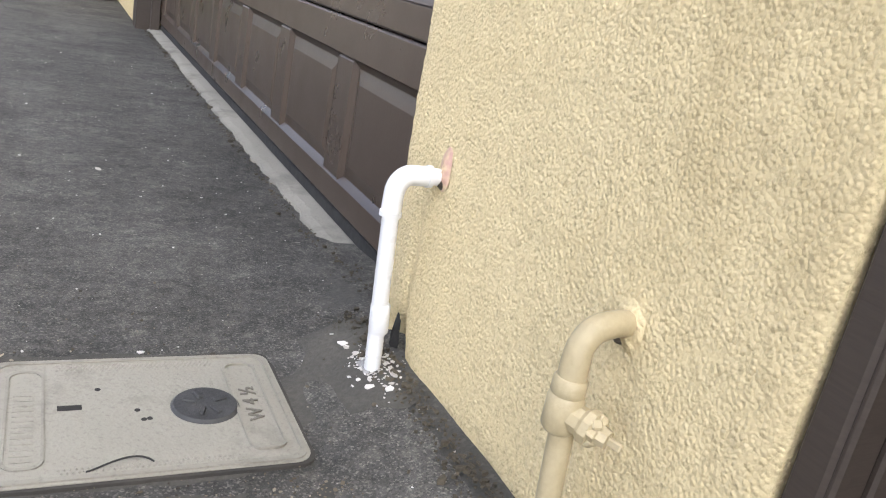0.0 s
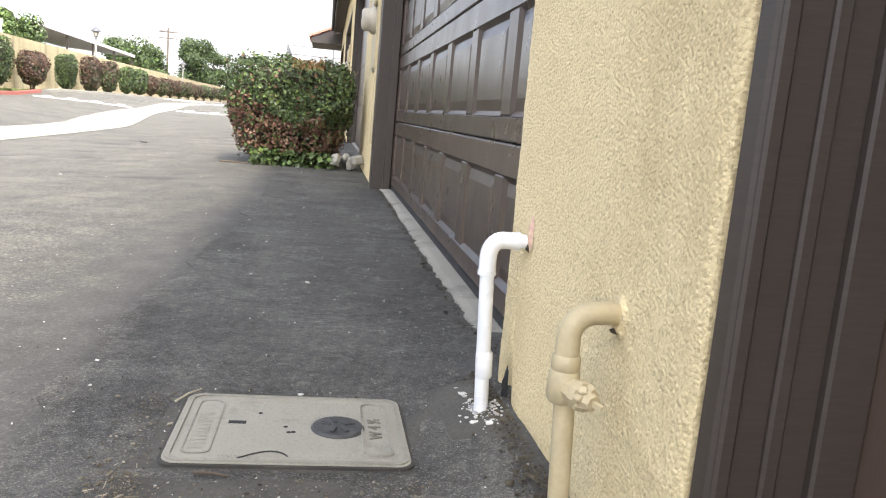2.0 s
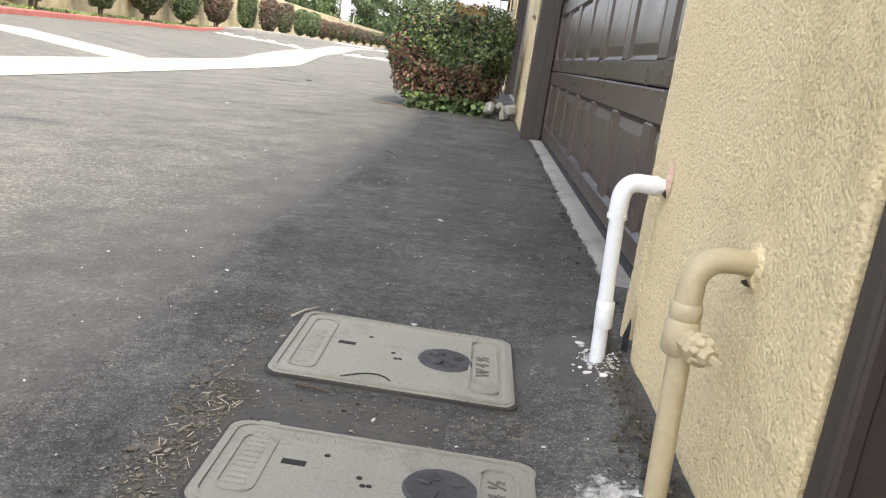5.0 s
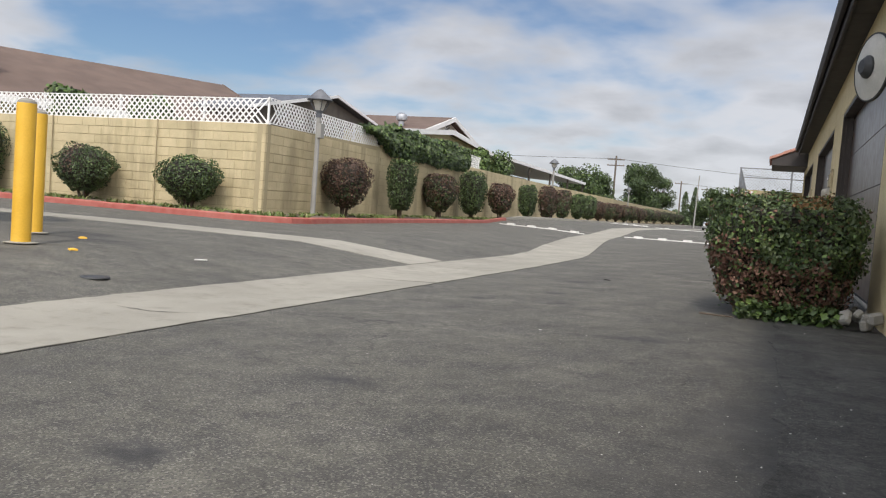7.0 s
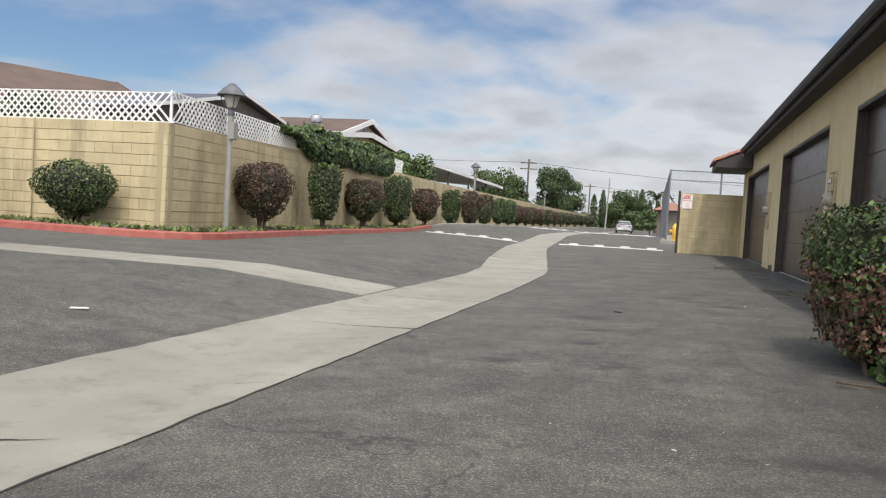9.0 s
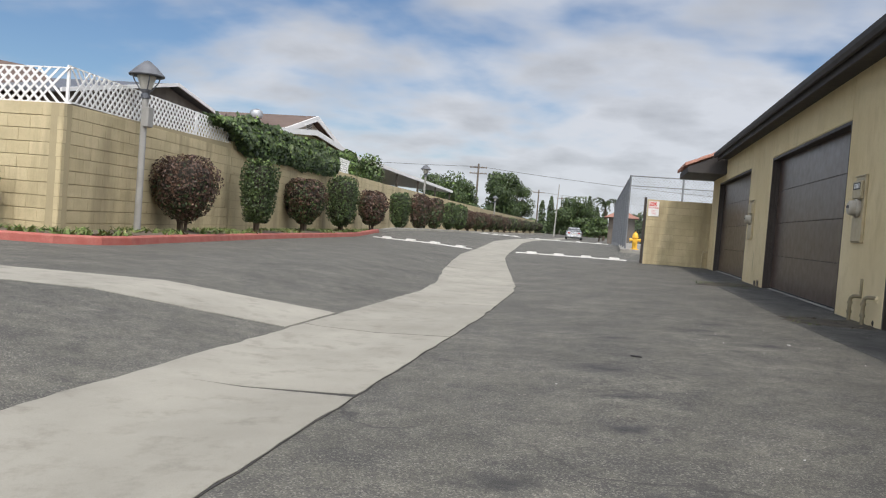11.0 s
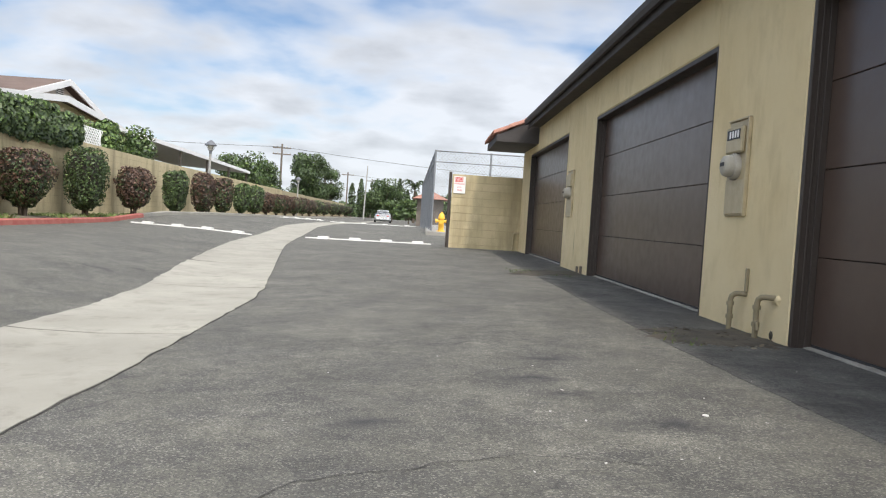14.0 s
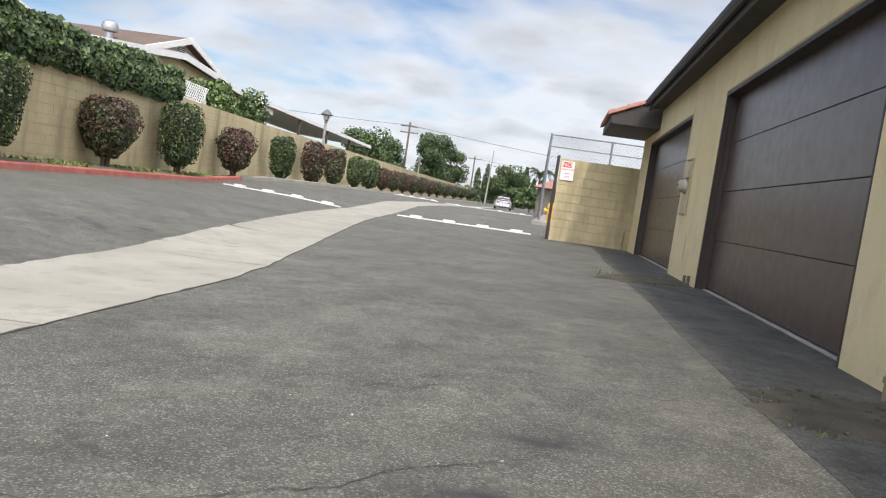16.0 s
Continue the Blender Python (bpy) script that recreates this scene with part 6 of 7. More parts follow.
solo("light_pole", Geo().tube([(-9.9, 112, -0.1), (-9.7, 112, 7.0)], [0.11, 0.06], 10), M["pole"], "tall slim grey light pole by the far road", "light pole", smooth=True)

# ---- parked silver car on the far road ----
car = thing("car", "silver hatchback coupe stopped on the far road", "car", pose(-6.35, 93.0, ground_z(-6.35, 93.0), 0, 0, 3))


def loft(sections):
    """Sections along y; each a list of (x, z) for the right half, mirrored to the left."""
    g = Geo()
    n = None
    for y, half_s in sections:
        ring = [(x, y, z) for x, z in half_s] + [(-x, y, z) for x, z in reversed(half_s)]
        n = len(ring)
        g.v += ring
    k = len(sections)
    g.f = [(i * n + j, i * n + (j + 1) % n, (i + 1) * n + (j + 1) % n, (i + 1) * n + j) for i in range(k - 1) for j in range(n)]
    g.f += [tuple(range(n))[::-1], tuple((k - 1) * n + j for j in range(n))]
    g.s = [0] * len(g.f)
    return g


body = loft([(-2.12, [(0.60, 0.36), (0.74, 0.42), (0.76, 0.62), (0.66, 0.80), (0.3, 0.84)]),
             (-1.95, [(0.70, 0.22), (0.85, 0.32), (0.87, 0.66), (0.76, 0.90), (0.3, 0.95)]),
             (-1.2, [(0.72, 0.18), (0.87, 0.28), (0.88, 0.68), (0.80, 0.92), (0.3, 0.96)]),
             (0.4, [(0.72, 0.18), (0.86, 0.28), (0.87, 0.66), (0.79, 0.88), (0.3, 0.92)]),
             (1.3, [(0.70, 0.18), (0.85, 0.28), (0.85, 0.60), (0.76, 0.76), (0.3, 0.82)]),
             (1.95, [(0.66, 0.24), (0.78, 0.32), (0.78, 0.52), (0.66, 0.62), (0.3, 0.66)]),
             (2.14, [(0.5, 0.32), (0.6, 0.36), (0.6, 0.48), (0.5, 0.55), (0.3, 0.58)])])
bd = part("body", body, M["car_paint"], car, smooth=True)
cab = loft([(-1.85, [(0.60, 0.88), (0.58, 0.92), (0.3, 0.94)]), (-1.0, [(0.76, 0.88), (0.62, 1.20), (0.3, 1.25)]), (-0.2, [(0.77, 0.88), (0.62, 1.28), (0.3, 1.32)]),
            (0.35, [(0.76, 0.86), (0.62, 1.22), (0.3, 1.27)]), (1.1, [(0.68, 0.78), (0.6, 0.84), (0.3, 0.87)])])
part("windows", cab, M["car_glass"], car, "dark tinted glass", smooth=True)
rf = loft([(-1.05, [(0.62, 1.20), (0.55, 1.25), (0.3, 1.275)]), (-0.2, [(0.62, 1.29), (0.55, 1.32), (0.3, 1.345)]), (0.3, [(0.60, 1.235), (0.55, 1.265), (0.3, 1.295)])])
part("roof", rf, M["car_paint"], car, smooth=True)
part("spoiler", Geo().box((-0.62, -2.05, 1.0), (0.62, -1.85, 1.04), bevel=0.015), M["car_paint"], car)
for s in (-1, 1):
    part("tail_light", Geo().box((0.52 * s - 0.14, -2.14, 0.66), (0.52 * s + 0.14, -2.0, 0.80), bevel=0.03), M["red_lens"], car, "red tail light")
    for y in (-1.3, 1.3):
        w = part("wheel", Geo().tube([(0.72 * s, y, 0.31), (0.89 * s, y, 0.31)], 0.31, 22), M["rubber"], car, "black tyre")
        part("rim", Geo().tube([(0.88 * s, y, 0.31), (0.90 * s, y, 0.31)], 0.20, 16), M["galv"], w, "alloy rim")
part("number_plate", Geo().box((-0.2, -2.15, 0.52), (0.2, -2.11, 0.63)), M["cream"], car, "pale blank plate")
part("bumper", Geo().box((-0.74, -2.17, 0.30), (0.74, -2.05, 0.48), bevel=0.04), M["car_paint"], car)
# ---- pipes at the near pier ----
M["dirt_dark"] = two_tone("dark_dirt", hexc(0.040, 0.034, 0.026), hexc(0.105, 0.088, 0.062), 5, 90, 0.98, 0, 0.012, amount=0.6)
wp = thing("water_pipe", "new white plastic riser pipe elbowing into the wall", "pipe")
WX, WY, WZ = 0.534, 1.542, 0.337
part("riser", Geo().tube([(WX + 0.015, WY - 0.004, -0.02), (WX, WY, WZ - 0.045)], 0.0122, 20), M["pvc"], wp, smooth=True)
el = [(WX, WY, WZ - 0.06), (WX, WY, WZ - 0.03)] + [(WX + 0.022 * (1 - math.cos(a)), WY, WZ - 0.03 + 0.028 * math.sin(a)) for a in np.linspace(0.2, math.pi / 2, 7)] + [(WX + 0.048, WY, WZ - 0.002)]
part("elbow", Geo().tube(el, 0.0145, 20), M["pvc"], wp, smooth=True)
part("stub", Geo().tube([(WX + 0.04, WY, WZ - 0.002), (0.62, WY, WZ - 0.002)], 0.0122, 20), M["pvc"], wp, smooth=True)
part("coupling", Geo().tube([(WX + 0.0115, WY - 0.003, 0.096), (WX + 0.0113, WY - 0.003, 0.099), (WX + 0.009, WY - 0.002, 0.139), (WX + 0.0088, WY - 0.002, 0.142)], [0.0128, 0.0146, 0.0146, 0.0128], 20), M["pvc"], wp, smooth=True)

for (pa, pb) in (((WX, WY, WZ - 0.062), (WX, WY, WZ - 0.055)), ((WX + 0.044, WY, WZ - 0.002), (WX + 0.051, WY, WZ - 0.002))):
    part("rim", Geo().tube([pa, pb], 0.0158, 20), M["pvc"], wp, smooth=True)

tp = thing("hose_tap", "tan-painted iron riser pipe with a lumpy hose tap", "tap")
TX, TY, TZ = 0.534, 1.085, 0.326
part("riser", Geo().tube([(TX + 0.012, TY - 0.012, -0.02), (TX, TY, TZ - 0.03)], 0.0122, 18), M["tan_paint"], tp, smooth=True)
el = [(TX, TY, TZ - 0.05), (TX, TY, TZ - 0.03)] + [(TX + 0.03 * (1 - math.cos(a)), TY + 0.004 * a, TZ - 0.03 + 0.03 * math.sin(a)) for a in np.linspace(0.2, math.pi / 2, 8)] + [(TX + 0.045, TY + 0.01, TZ), (0.61, TY + 0.016, TZ - 0.004)]
part("elbow", Geo().tube(el, [0.0138, 0.0138] + [0.0133] * 8 + [0.013, 0.013], 18), M["tan_paint"], tp, smooth=True)
part("collar", Geo().tube([(TX, TY, TZ - 0.066), (TX, TY, TZ - 0.063), (TX, TY, TZ - 0.05), (TX, TY, TZ - 0.047)], [0.0145, 0.0165, 0.0165, 0.0145], 18), M["tan_paint"], tp, smooth=True)
tee = part("tee", Geo().tube([(TX, TY, TZ - 0.102), (TX, TY, TZ - 0.098), (TX, TY, TZ - 0.068), (TX, TY, TZ - 0.064)], [0.015, 0.0178, 0.0178, 0.015], 18), M["tan_paint"], tp, smooth=True)
d = Vector((0.42, -0.9, -0.12)).normalized()
p0 = Vector((TX, TY, TZ - 0.082))
part("tap_body", Geo().tube([p0, p0 + d * 0.022, p0 + d * 0.026, p0 + d * 0.034, p0 + d * 0.037], [0.014, 0.0145, 0.0175, 0.0175, 0.012], 9), M["tan_paint"], tp)
rr = random.Random(4)
nut = part("lock_shield", Geo().tube([p0 + d * 0.034, p0 + d * 0.05], [0.012, 0.009], 8), M["tan_paint"], tp, "chipped lock-shield nut")
for i in range(7):
    a = 2 * math.pi * i / 7
    e = d.orthogonal().normalized()
    f = d.cross(e)
    c = p0 + d * 0.036 + (e * math.cos(a) + f * math.sin(a)) * 0.011
    part("lug", Geo().box((-0.0048, -0.0048, -0.005), (0.0048, 0.0048, 0.005), bevel=0.0015, m=Matrix.Translation(c) @ Euler((rr.random() * 3, rr.random() * 3, a)).to_matrix().to_4x4()), M["tan_paint"], nut)
part("stem", Geo().box((-0.0025, -0.012, -0.004), (0.0025, 0.008, 0.004), bevel=0.001, m=Matrix.Translation(p0 + d * 0.055) @ d.to_track_quat("Y", "Z").to_matrix().to_4x4()), M["tan_paint"], tp)

# patched stucco where the pipes enter, and the hole at the foot of the wall
def blob(name, y, z, ry, rz, mat, label, cat, seed, proud=0.014, n=26):
    g = Geo()
    rings = 5
    g.v.append((WALL_X - proud, y, z))
    for k in range(1, rings + 1):
        for i in range(n):
            a = 2 * math.pi * i / n
            w = 1 + 0.28 * noise.noise((math.cos(a) * 1.6 + seed, math.sin(a) * 1.6, k * 0.2)) + 0.12 * noise.noise((math.cos(a) * 6 + seed, math.sin(a) * 6, 0))
            f = k / rings
            g.v.append((WALL_X - proud * (1 - f ** 2.2) + 0.006 * noise.noise((k * 2.1, i * 0.9, seed)) * (1 - f), y + ry * f * w * math.cos(a), z + rz * f * w * math.sin(a)))
    g.f = [(0, 1 + i, 1 + (i + 1) % n) for i in range(n)] + [(1 + k * n + i, 1 + (k + 1) * n + i, 1 + (k + 1) * n + (i + 1) % n, 1 + k * n + (i + 1) % n) for k in range(rings - 1) for i in range(n)]
    g.s = [0] * len(g.f)
    return solo(name, g, mat, label, cat, kind="structure", smooth=True)


blob("stucco_patch", 1.530, 0.348, 0.017, 0.030, M["pink"], "pink primer patch where the white pipe enters", "patch", 2.0, 0.0045)
blob("wall_hole", 1.536, 0.329, 0.012, 0.010, M["dirt_dark"], "dark gap round the white pipe", "hole", 3.0, 0.0065)
blob("stucco_patch", 1.10, 0.322, 0.027, 0.027, M["stucco"], "lumpy stucco patch round the tap pipe", "patch", 5.0, 0.011)
blob("wall_hole", 1.104, 0.304, 0.006, 0.005, M["dirt_dark"], "small dark hole under the tap pipe", "hole", 9.0, 0.0115)
blob("stucco_rim", 0.995, 0.085, 0.026, 0.045, M["stucco"], "ragged stucco rim round a hole at the wall foot", "patch", 11.0, 0.012)
blob("wall_hole", 0.998, 0.082, 0.013, 0.034, M["black"], "dark hole at the foot of the wall", "hole", 12.0, 0.0145)
blob("wall_hole", 1.590, 0.058, 0.014, 0.042, M["black"], "dark broken hole in the stucco corner", "hole", 13.0, 0.007)

# ---- water meter boxes ----


def rounded(x0, y0, x1, y1, r, n=5):
    out_ = []
    for (cx, cy, a0) in ((x1 - r, y1 - r, 0), (x0 + r, y1 - r, 90), (x0 + r, y0 + r, 180), (x1 - r, y0 + r, 270)):
        out_ += [(cx + r * math.cos(radians(a0 + 90 * i / n)), cy + r * math.sin(radians(a0 + 90 * i / n))) for i in range(n + 1)]
    return out_


def rim(g, o, w, z0, z1):
    """A raised band that follows an outline."""
    cx, cy = sum(p[0] for p in o) / len(o), sum(p[1] for p in o) / len(o)
    n = len(o)
    inner = []
    for x, y in o:
        v = Vector((cx - x, cy - y))
        inner.append((x + w * (1 if v.x > 0 else -1), y + w * (1 if v.y > 0 else -1)))
    g.add([(x, y, z0) for x, y in o] + [(x, y, z1) for x, y in o] + [(x, y, z1) for x, y in inner] + [(x, y, z0) for x, y in inner],
          [(i, (i + 1) % n, n + (i + 1) % n, n + i) for i in range(n)] + [(n + i, n + (i + 1) % n, 2 * n + (i + 1) % n, 2 * n + i) for i in range(n)] + [(2 * n + i, 2 * n + (i + 1) % n, 3 * n + (i + 1) % n, 3 * n + i) for i in range(n)])


def meter_box(x0, y0, x1, y1, tilt):
    w, d = x1 - x0, y1 - y0
    t = thing("water_meter_box", "worn concrete water meter lid with a round iron cover", "meter box", pose(x0, y0, -0.0015, tilt, 0, 0), "water meter boxes")
    o = rounded(0, 0, w, d, 0.022)
    g = Geo().prism(o, -0.03, 0.012)
    lid = part("lid", g, M["lid"], t)
    gap = [(x + 0.005 * (1 if x > w / 2 else -1) + 0.002 * noise.noise((x * 40, y * 40, w)), y + 0.005 * (1 if y > d / 2 else -1) + 0.002 * noise.noise((x * 40, y * 40, 9))) for x, y in refine(o + [o[0]], 0.012)[:-1]]
    part("frame_gap", Geo().prism(gap, -0.03, 0.0106), M["black_tar"], t, "dirt-filled dark gap")
    g = Geo()
    rim(g, rounded(0.004, 0.004, w - 0.004, d - 0.004, 0.02), 0.007, 0.011, 0.0145)
    part("lid_rim", g, M["lid"], lid)
    for nm, a, b in (("size_panel", w - 0.072, w - 0.024), ("maker_panel", 0.022, 0.066)):
        g = Geo()
        rim(g, rounded(a, 0.03, b, d - 0.03, 0.016), 0.0035, 0.011, 0.0158 if nm == 'size_panel' else 0.0138)
        part(nm, g, M["lid"], lid)
    cx, cy, r = w * 0.70, d * 0.5, 0.044
    cov = part("reader_cover", Geo().lathe([(0, 0.017), (r * 0.92, 0.0165), (r, 0.013), (r, 0.004)], 36, pose(cx, cy, 0)), M["grey_iron"], t, "dark grey round iron reading cover", smooth=True)
    for a in (20, 110, 160, 250, 300):
        part("raised_mark", Geo().box((0.012, -0.0035, 0.016), (0.030, 0.0035, 0.0195), bevel=0.001, m=pose(cx, cy, 0, 0, 0, a)), M["grey_iron"], cov)
    part("slot", Geo().box((0.080, d * 0.53, 0.0115), (0.108, d * 0.53 + 0.011, 0.0128)), M["black"], lid, "dark lifting slot")
    for q in ((0.128, 0.70), (0.172, 0.50), (0.178, 0.42), (0.185, 0.425)):
        part("pit", Geo().lathe([(0, 0.0128), (0.0036, 0.0126), (0.0044, 0.011)], 8, pose(q[0], d * q[1], 0)), M["black"], lid)
    # rows of small treads along both long edges
    g = Geo()
    for row in range(3):
        for i in range(int((w - 0.16) / 0.006)):
            for yy0 in (0.012, d - 0.030):
                x_, y_ = 0.08 + i * 0.006 + (0.003 if row % 2 else 0), yy0 + row * 0.006
                g.add([(x_ - 0.002, y_, 0.012), (x_, y_ - 0.002, 0.012), (x_ + 0.002, y_, 0.012), (x_, y_ + 0.002, 0.012), (x_, y_, 0.0142)], [(0, 1, 4), (1, 2, 4), (2, 3, 4), (3, 0, 4)])
    tr = part("tread", g, M["lid"], lid)
    tr["kind"] = "stuff"
    # cast lettering
    cu = bpy.data.curves.new("lettering", "FONT")
    cu.body, cu.size, cu.align_x, cu.align_y, cu.extrude = "W 4 \u00bd", 0.030, "CENTER", "CENTER", 0.0012
    tmp = bpy.data.objects.new("lettering", cu)
    scene.collection.objects.link(tmp)
    bpy.context.view_layer.update()
    me = bpy.data.meshes.new_from_object(tmp)
    bpy.data.objects.remove(tmp)
    me.materials.clear()
    me.materials.append(M["lid_dark"])
    part("lettering", me, None, lid, "dirt-filled cast characters", at=pose(w - 0.048, d * 0.5, 0.0128, 0, 0, 90))
    for i in range(13):
        part("raised_bar", Geo().box((0.031, 0.045 + i * 0.0118, 0.0118), (0.055, 0.0515 + i * 0.0118, 0.0129)), M["lid"], lid)
    return t


M["lid_dark"] = two_tone("dirty_cast_letter", hexc(0.11, 0.10, 0.085), hexc(0.16, 0.147, 0.125), 30, 200, 0.9)
meter_box(0.046, 1.366, 0.412, 1.645, 0.0)
meter_box(0.054, 1.018, 0.432, 1.208, 0.0)


def patch(name, outline, lift, mat, label, cat, seed, rough=0.15, rings=6, n=90, hump=0.0, kind="structure"):
    """A thin irregular patch on the ground, inside an outline of (x, y)."""
    cx, cy = sum(p[0] for p in outline) / len(outline), sum(p[1] for p in outline) / len(outline)
    loop = refine(list(outline) + [outline[0]], 0.02)[:-1]
    step = max(len(loop) // n, 1)
    loop = loop[::step]
    n = len(loop)
    g = Geo()
    g.v.append((cx, cy, ground_z(cx, cy) + lift + hump))
    for k in range(1, rings + 1):
        f = k / rings
        for i, (x, y) in enumerate(loop):
            w = f * (1 + (rough * noise.noise((x * 6 + seed, y * 6, 0)) + rough * 0.7 * noise.noise((x * 25 + seed, y * 25, 3))) * (f > 0.5))
            px, py = lerp(cx, x, w), lerp(cy, y, w)
            z = ground_z(px, py) + lift * (1 if k < rings else 0.2) + hump * (1 - f * f) * (0.7 + 0.6 * noise.noise((px * 14, py * 14, seed)))
            g.v.append((px, py, z))
    g.f = [(0, 1 + i, 1 + (i + 1) % n) for i in range(n)] + [(1 + k * n + i, 1 + (k + 1) * n + i, 1 + (k + 1) * n + (i + 1) % n, 1 + k * n + (i + 1) % n) for k in range(rings - 1) for i in range(n)]
    g.s = [0] * len(g.f)
    return solo(name, g, mat, label, cat, kind=kind, smooth=True)


M["dirt"] = two_tone("packed_dirt", hexc(0.052, 0.050, 0.045), hexc(0.088, 0.083, 0.072), 9, 120, 0.98, 0, 0.006, amount=0.6)
M["paint_spill"] = two_tone("white_spill", hexc(0.13, 0.13, 0.13), hexc(0.50, 0.50, 0.50), 30, 120, 0.9, amount=0.8)
patch("dirt_collar", [(-0.04, 1.33), (0.0, 1.70), (0.45, 1.69), (0.45, 1.33)], 0.0045, M["dirt"], "band of packed dirt round the meter box", "dirt", 1.0, 0.10)
patch("dirt_collar", [(-0.05, 0.985), (-0.03, 1.36), (0.46, 1.35), (0.46, 0.985)], 0.0042, M["dirt"], "band of packed dirt round the meter box", "dirt", 3.0, 0.10)
patch("dirt_collar", [(0.40, 1.44), (0.42, 1.72), (0.58, 1.70), (0.58, 1.42)], 0.0065, M["dirt"], "packed dirt between the box and the wall", "dirt", 8.0, 0.2)
patch("paint_spill", [(0.525, 1.52), (0.525, 1.57), (0.565, 1.57), (0.57, 1.52)], 0.0085, M["paint_spill"], "white glue spill at the foot of the pipe", "stain", 6.0, 0.6)
patch("soil_patch", [(-0.28, 13.9), (-0.16, 13.35), (0.25, 13.40), (0.58, 13.5), (0.58, 14.4), (0.30, 14.15), (-0.1, 14.2)], 0.010, M["dirt_dark"], "patch of damp dark dirt before the pipes", "dirt", 9.0, 0.35, hump=0.006)
patch("soil_patch", [(-0.6, 19.5), (-0.3, 19.3), (0.5, 20.1), (0.58, 20.9), (0.1, 20.95), (-0.4, 20.2)], 0.010, M["dirt_dark"], "patch of dark dirt and weeds by the pier", "dirt", 10.0, 0.25, hump=0.012)
# chips, grit, litter
M["pale_wood"] = two_tone("pale_dry_wood", hexc(0.40, 0.34, 0.26), hexc(0.50, 0.44, 0.35), 20, 120, 0.9)
rng = np.random.default_rng(12)


M["litter_dark"] = leaf_mat("dark_dry_litter", hexc(0.022, 0.017, 0.013), hexc(0.052, 0.039, 0.028), hexc(0.11, 0.085, 0.06), 0.85)


def scatter(name, n, fx, size, mat, label, cat, flat=0.35, long=1.0):
    g = Geo()
    for i in range(n):
        x, y = fx(rng)
        s = size * rng.lognormal(0, 0.5)
        m = pose(x, y, ground_z(x, y) + 0.006 + s * flat * 0.4, rng.uniform(-15, 15), rng.uniform(-15, 15), rng.uniform(0, 360))
        k = 5
        o = [(s * long * rng.uniform(0.6, 1.2) * math.cos(2 * math.pi * j / k), s * rng.uniform(0.4, 0.9) * math.sin(2 * math.pi * j / k)) for j in range(k)]
        g.prism(o, -s * flat * 0.5, s * flat * 0.5, m=m)
    return solo(name, g, mat, label, cat, kind="stuff")


scatter("pale_chips", 520, lambda r: (min(0.57, 0.62 - abs(r.normal(0, 0.55))), r.uniform(0.25, 4.5)), 0.0016, M["chip"], "scattered white paint chips on the asphalt", "debris")
scatter("pale_chips", 170, lambda r: (r.uniform(-2.6, 0.55), r.uniform(1.5, 13)), 0.0028, M["chip"], "scattered white chips on the asphalt", "debris")
scatter("pale_chips", 260, lambda r: (0.548 + r.normal(0, 0.016), 1.545 + r.normal(0, 0.03)), 0.0022, M["chip"], "white glue crumbs round the pipe foot", "debris")
scatter("dark_grit", 700, lambda r: (0.585 - abs(r.normal(0, 0.022)), r.uniform(0.92, 1.72)), 0.0022, M["dirt_dark"], "dark grit along the wall foot", "debris", 0.8)
scatter("pale_grit", 320, lambda r: (0.585 - abs(r.normal(0, 0.018)), 1.02 + r.normal(0, 0.045)), 0.0019, M["litter"], "pale broken mortar crumbs at the wall foot", "debris", 0.8)
scatter("sill_grit", 700, lambda r: (0.640 + r.normal(0, 0.012), r.uniform(1.7, 5.9)), 0.0024, M["dirt_dark"], "dark grit along the concrete sill", "debris", 0.7)
scatter("dry_litter", 700, lambda r: (-0.005 + r.normal(0, 0.025), r.uniform(1.0, 1.66)), 0.0014, M["litter"], "dry leaf crumbs beside the meter boxes", "leaf litter", 0.3)
scatter("dry_litter", 420, lambda r: (r.uniform(0.05, 0.44), 1.003 + r.normal(0, 0.010)), 0.0016, M["litter"], "dry leaf crumbs beside the meter boxes", "leaf litter", 0.3)
scatter("dry_litter", 420, lambda r: (r.uniform(0.0, 0.44), 1.29 + r.normal(0, 0.03)), 0.0013, M["litter"], "dry crumbs between the meter boxes", "leaf litter", 0.3)
scatter("leaf_heap", 1150, lambda r: (min(0.735, 0.705 - abs(r.normal(0, 0.055))), 0.868 - abs(r.normal(0, 0.10))), 0.0024, M["litter_dark"], "heap of dry brown leaves against the garage door", "leaf litter", 0.12, 2.6)
scatter("leaf_heap", 420, lambda r: (min(0.735, 0.70 - abs(r.normal(0, 0.06))), 0.868 - abs(r.normal(0, 0.11))), 0.0019, M["litter"], "pale dry leaf scraps against the garage door", "leaf litter", 0.10, 2.6)
scatter("white_dust", 420, lambda r: (0.505 + r.normal(0, 0.018), 1.08 + r.normal(0, 0.04)), 0.0022, M["chip"], "white plaster dust at the foot of the tap pipe", "debris", 0.1)
scatter("pale_chips", 60, lambda r: (0.42 + r.normal(0, 0.08), 0.90 + r.normal(0, 0.05)), 0.0014, M["chip"], "white paint chips on the asphalt", "debris", 0.15)
scatter("leaf_heap", 60, lambda r: (min(0.73, 0.68 - abs(r.normal(0, 0.06))), 0.86 - abs(r.normal(0, 0.09))), 0.0030, M["chip"], "white paint flakes among the dry leaves", "leaf litter", 0.12, 1.2)
scatter("dark_grit", 900, lambda r: (r.uniform(-0.35, 0.6), r.uniform(0.55, 1.9)), 0.0012, M["dirt_dark"], "dark grit strewn over the apron", "debris", 0.8)
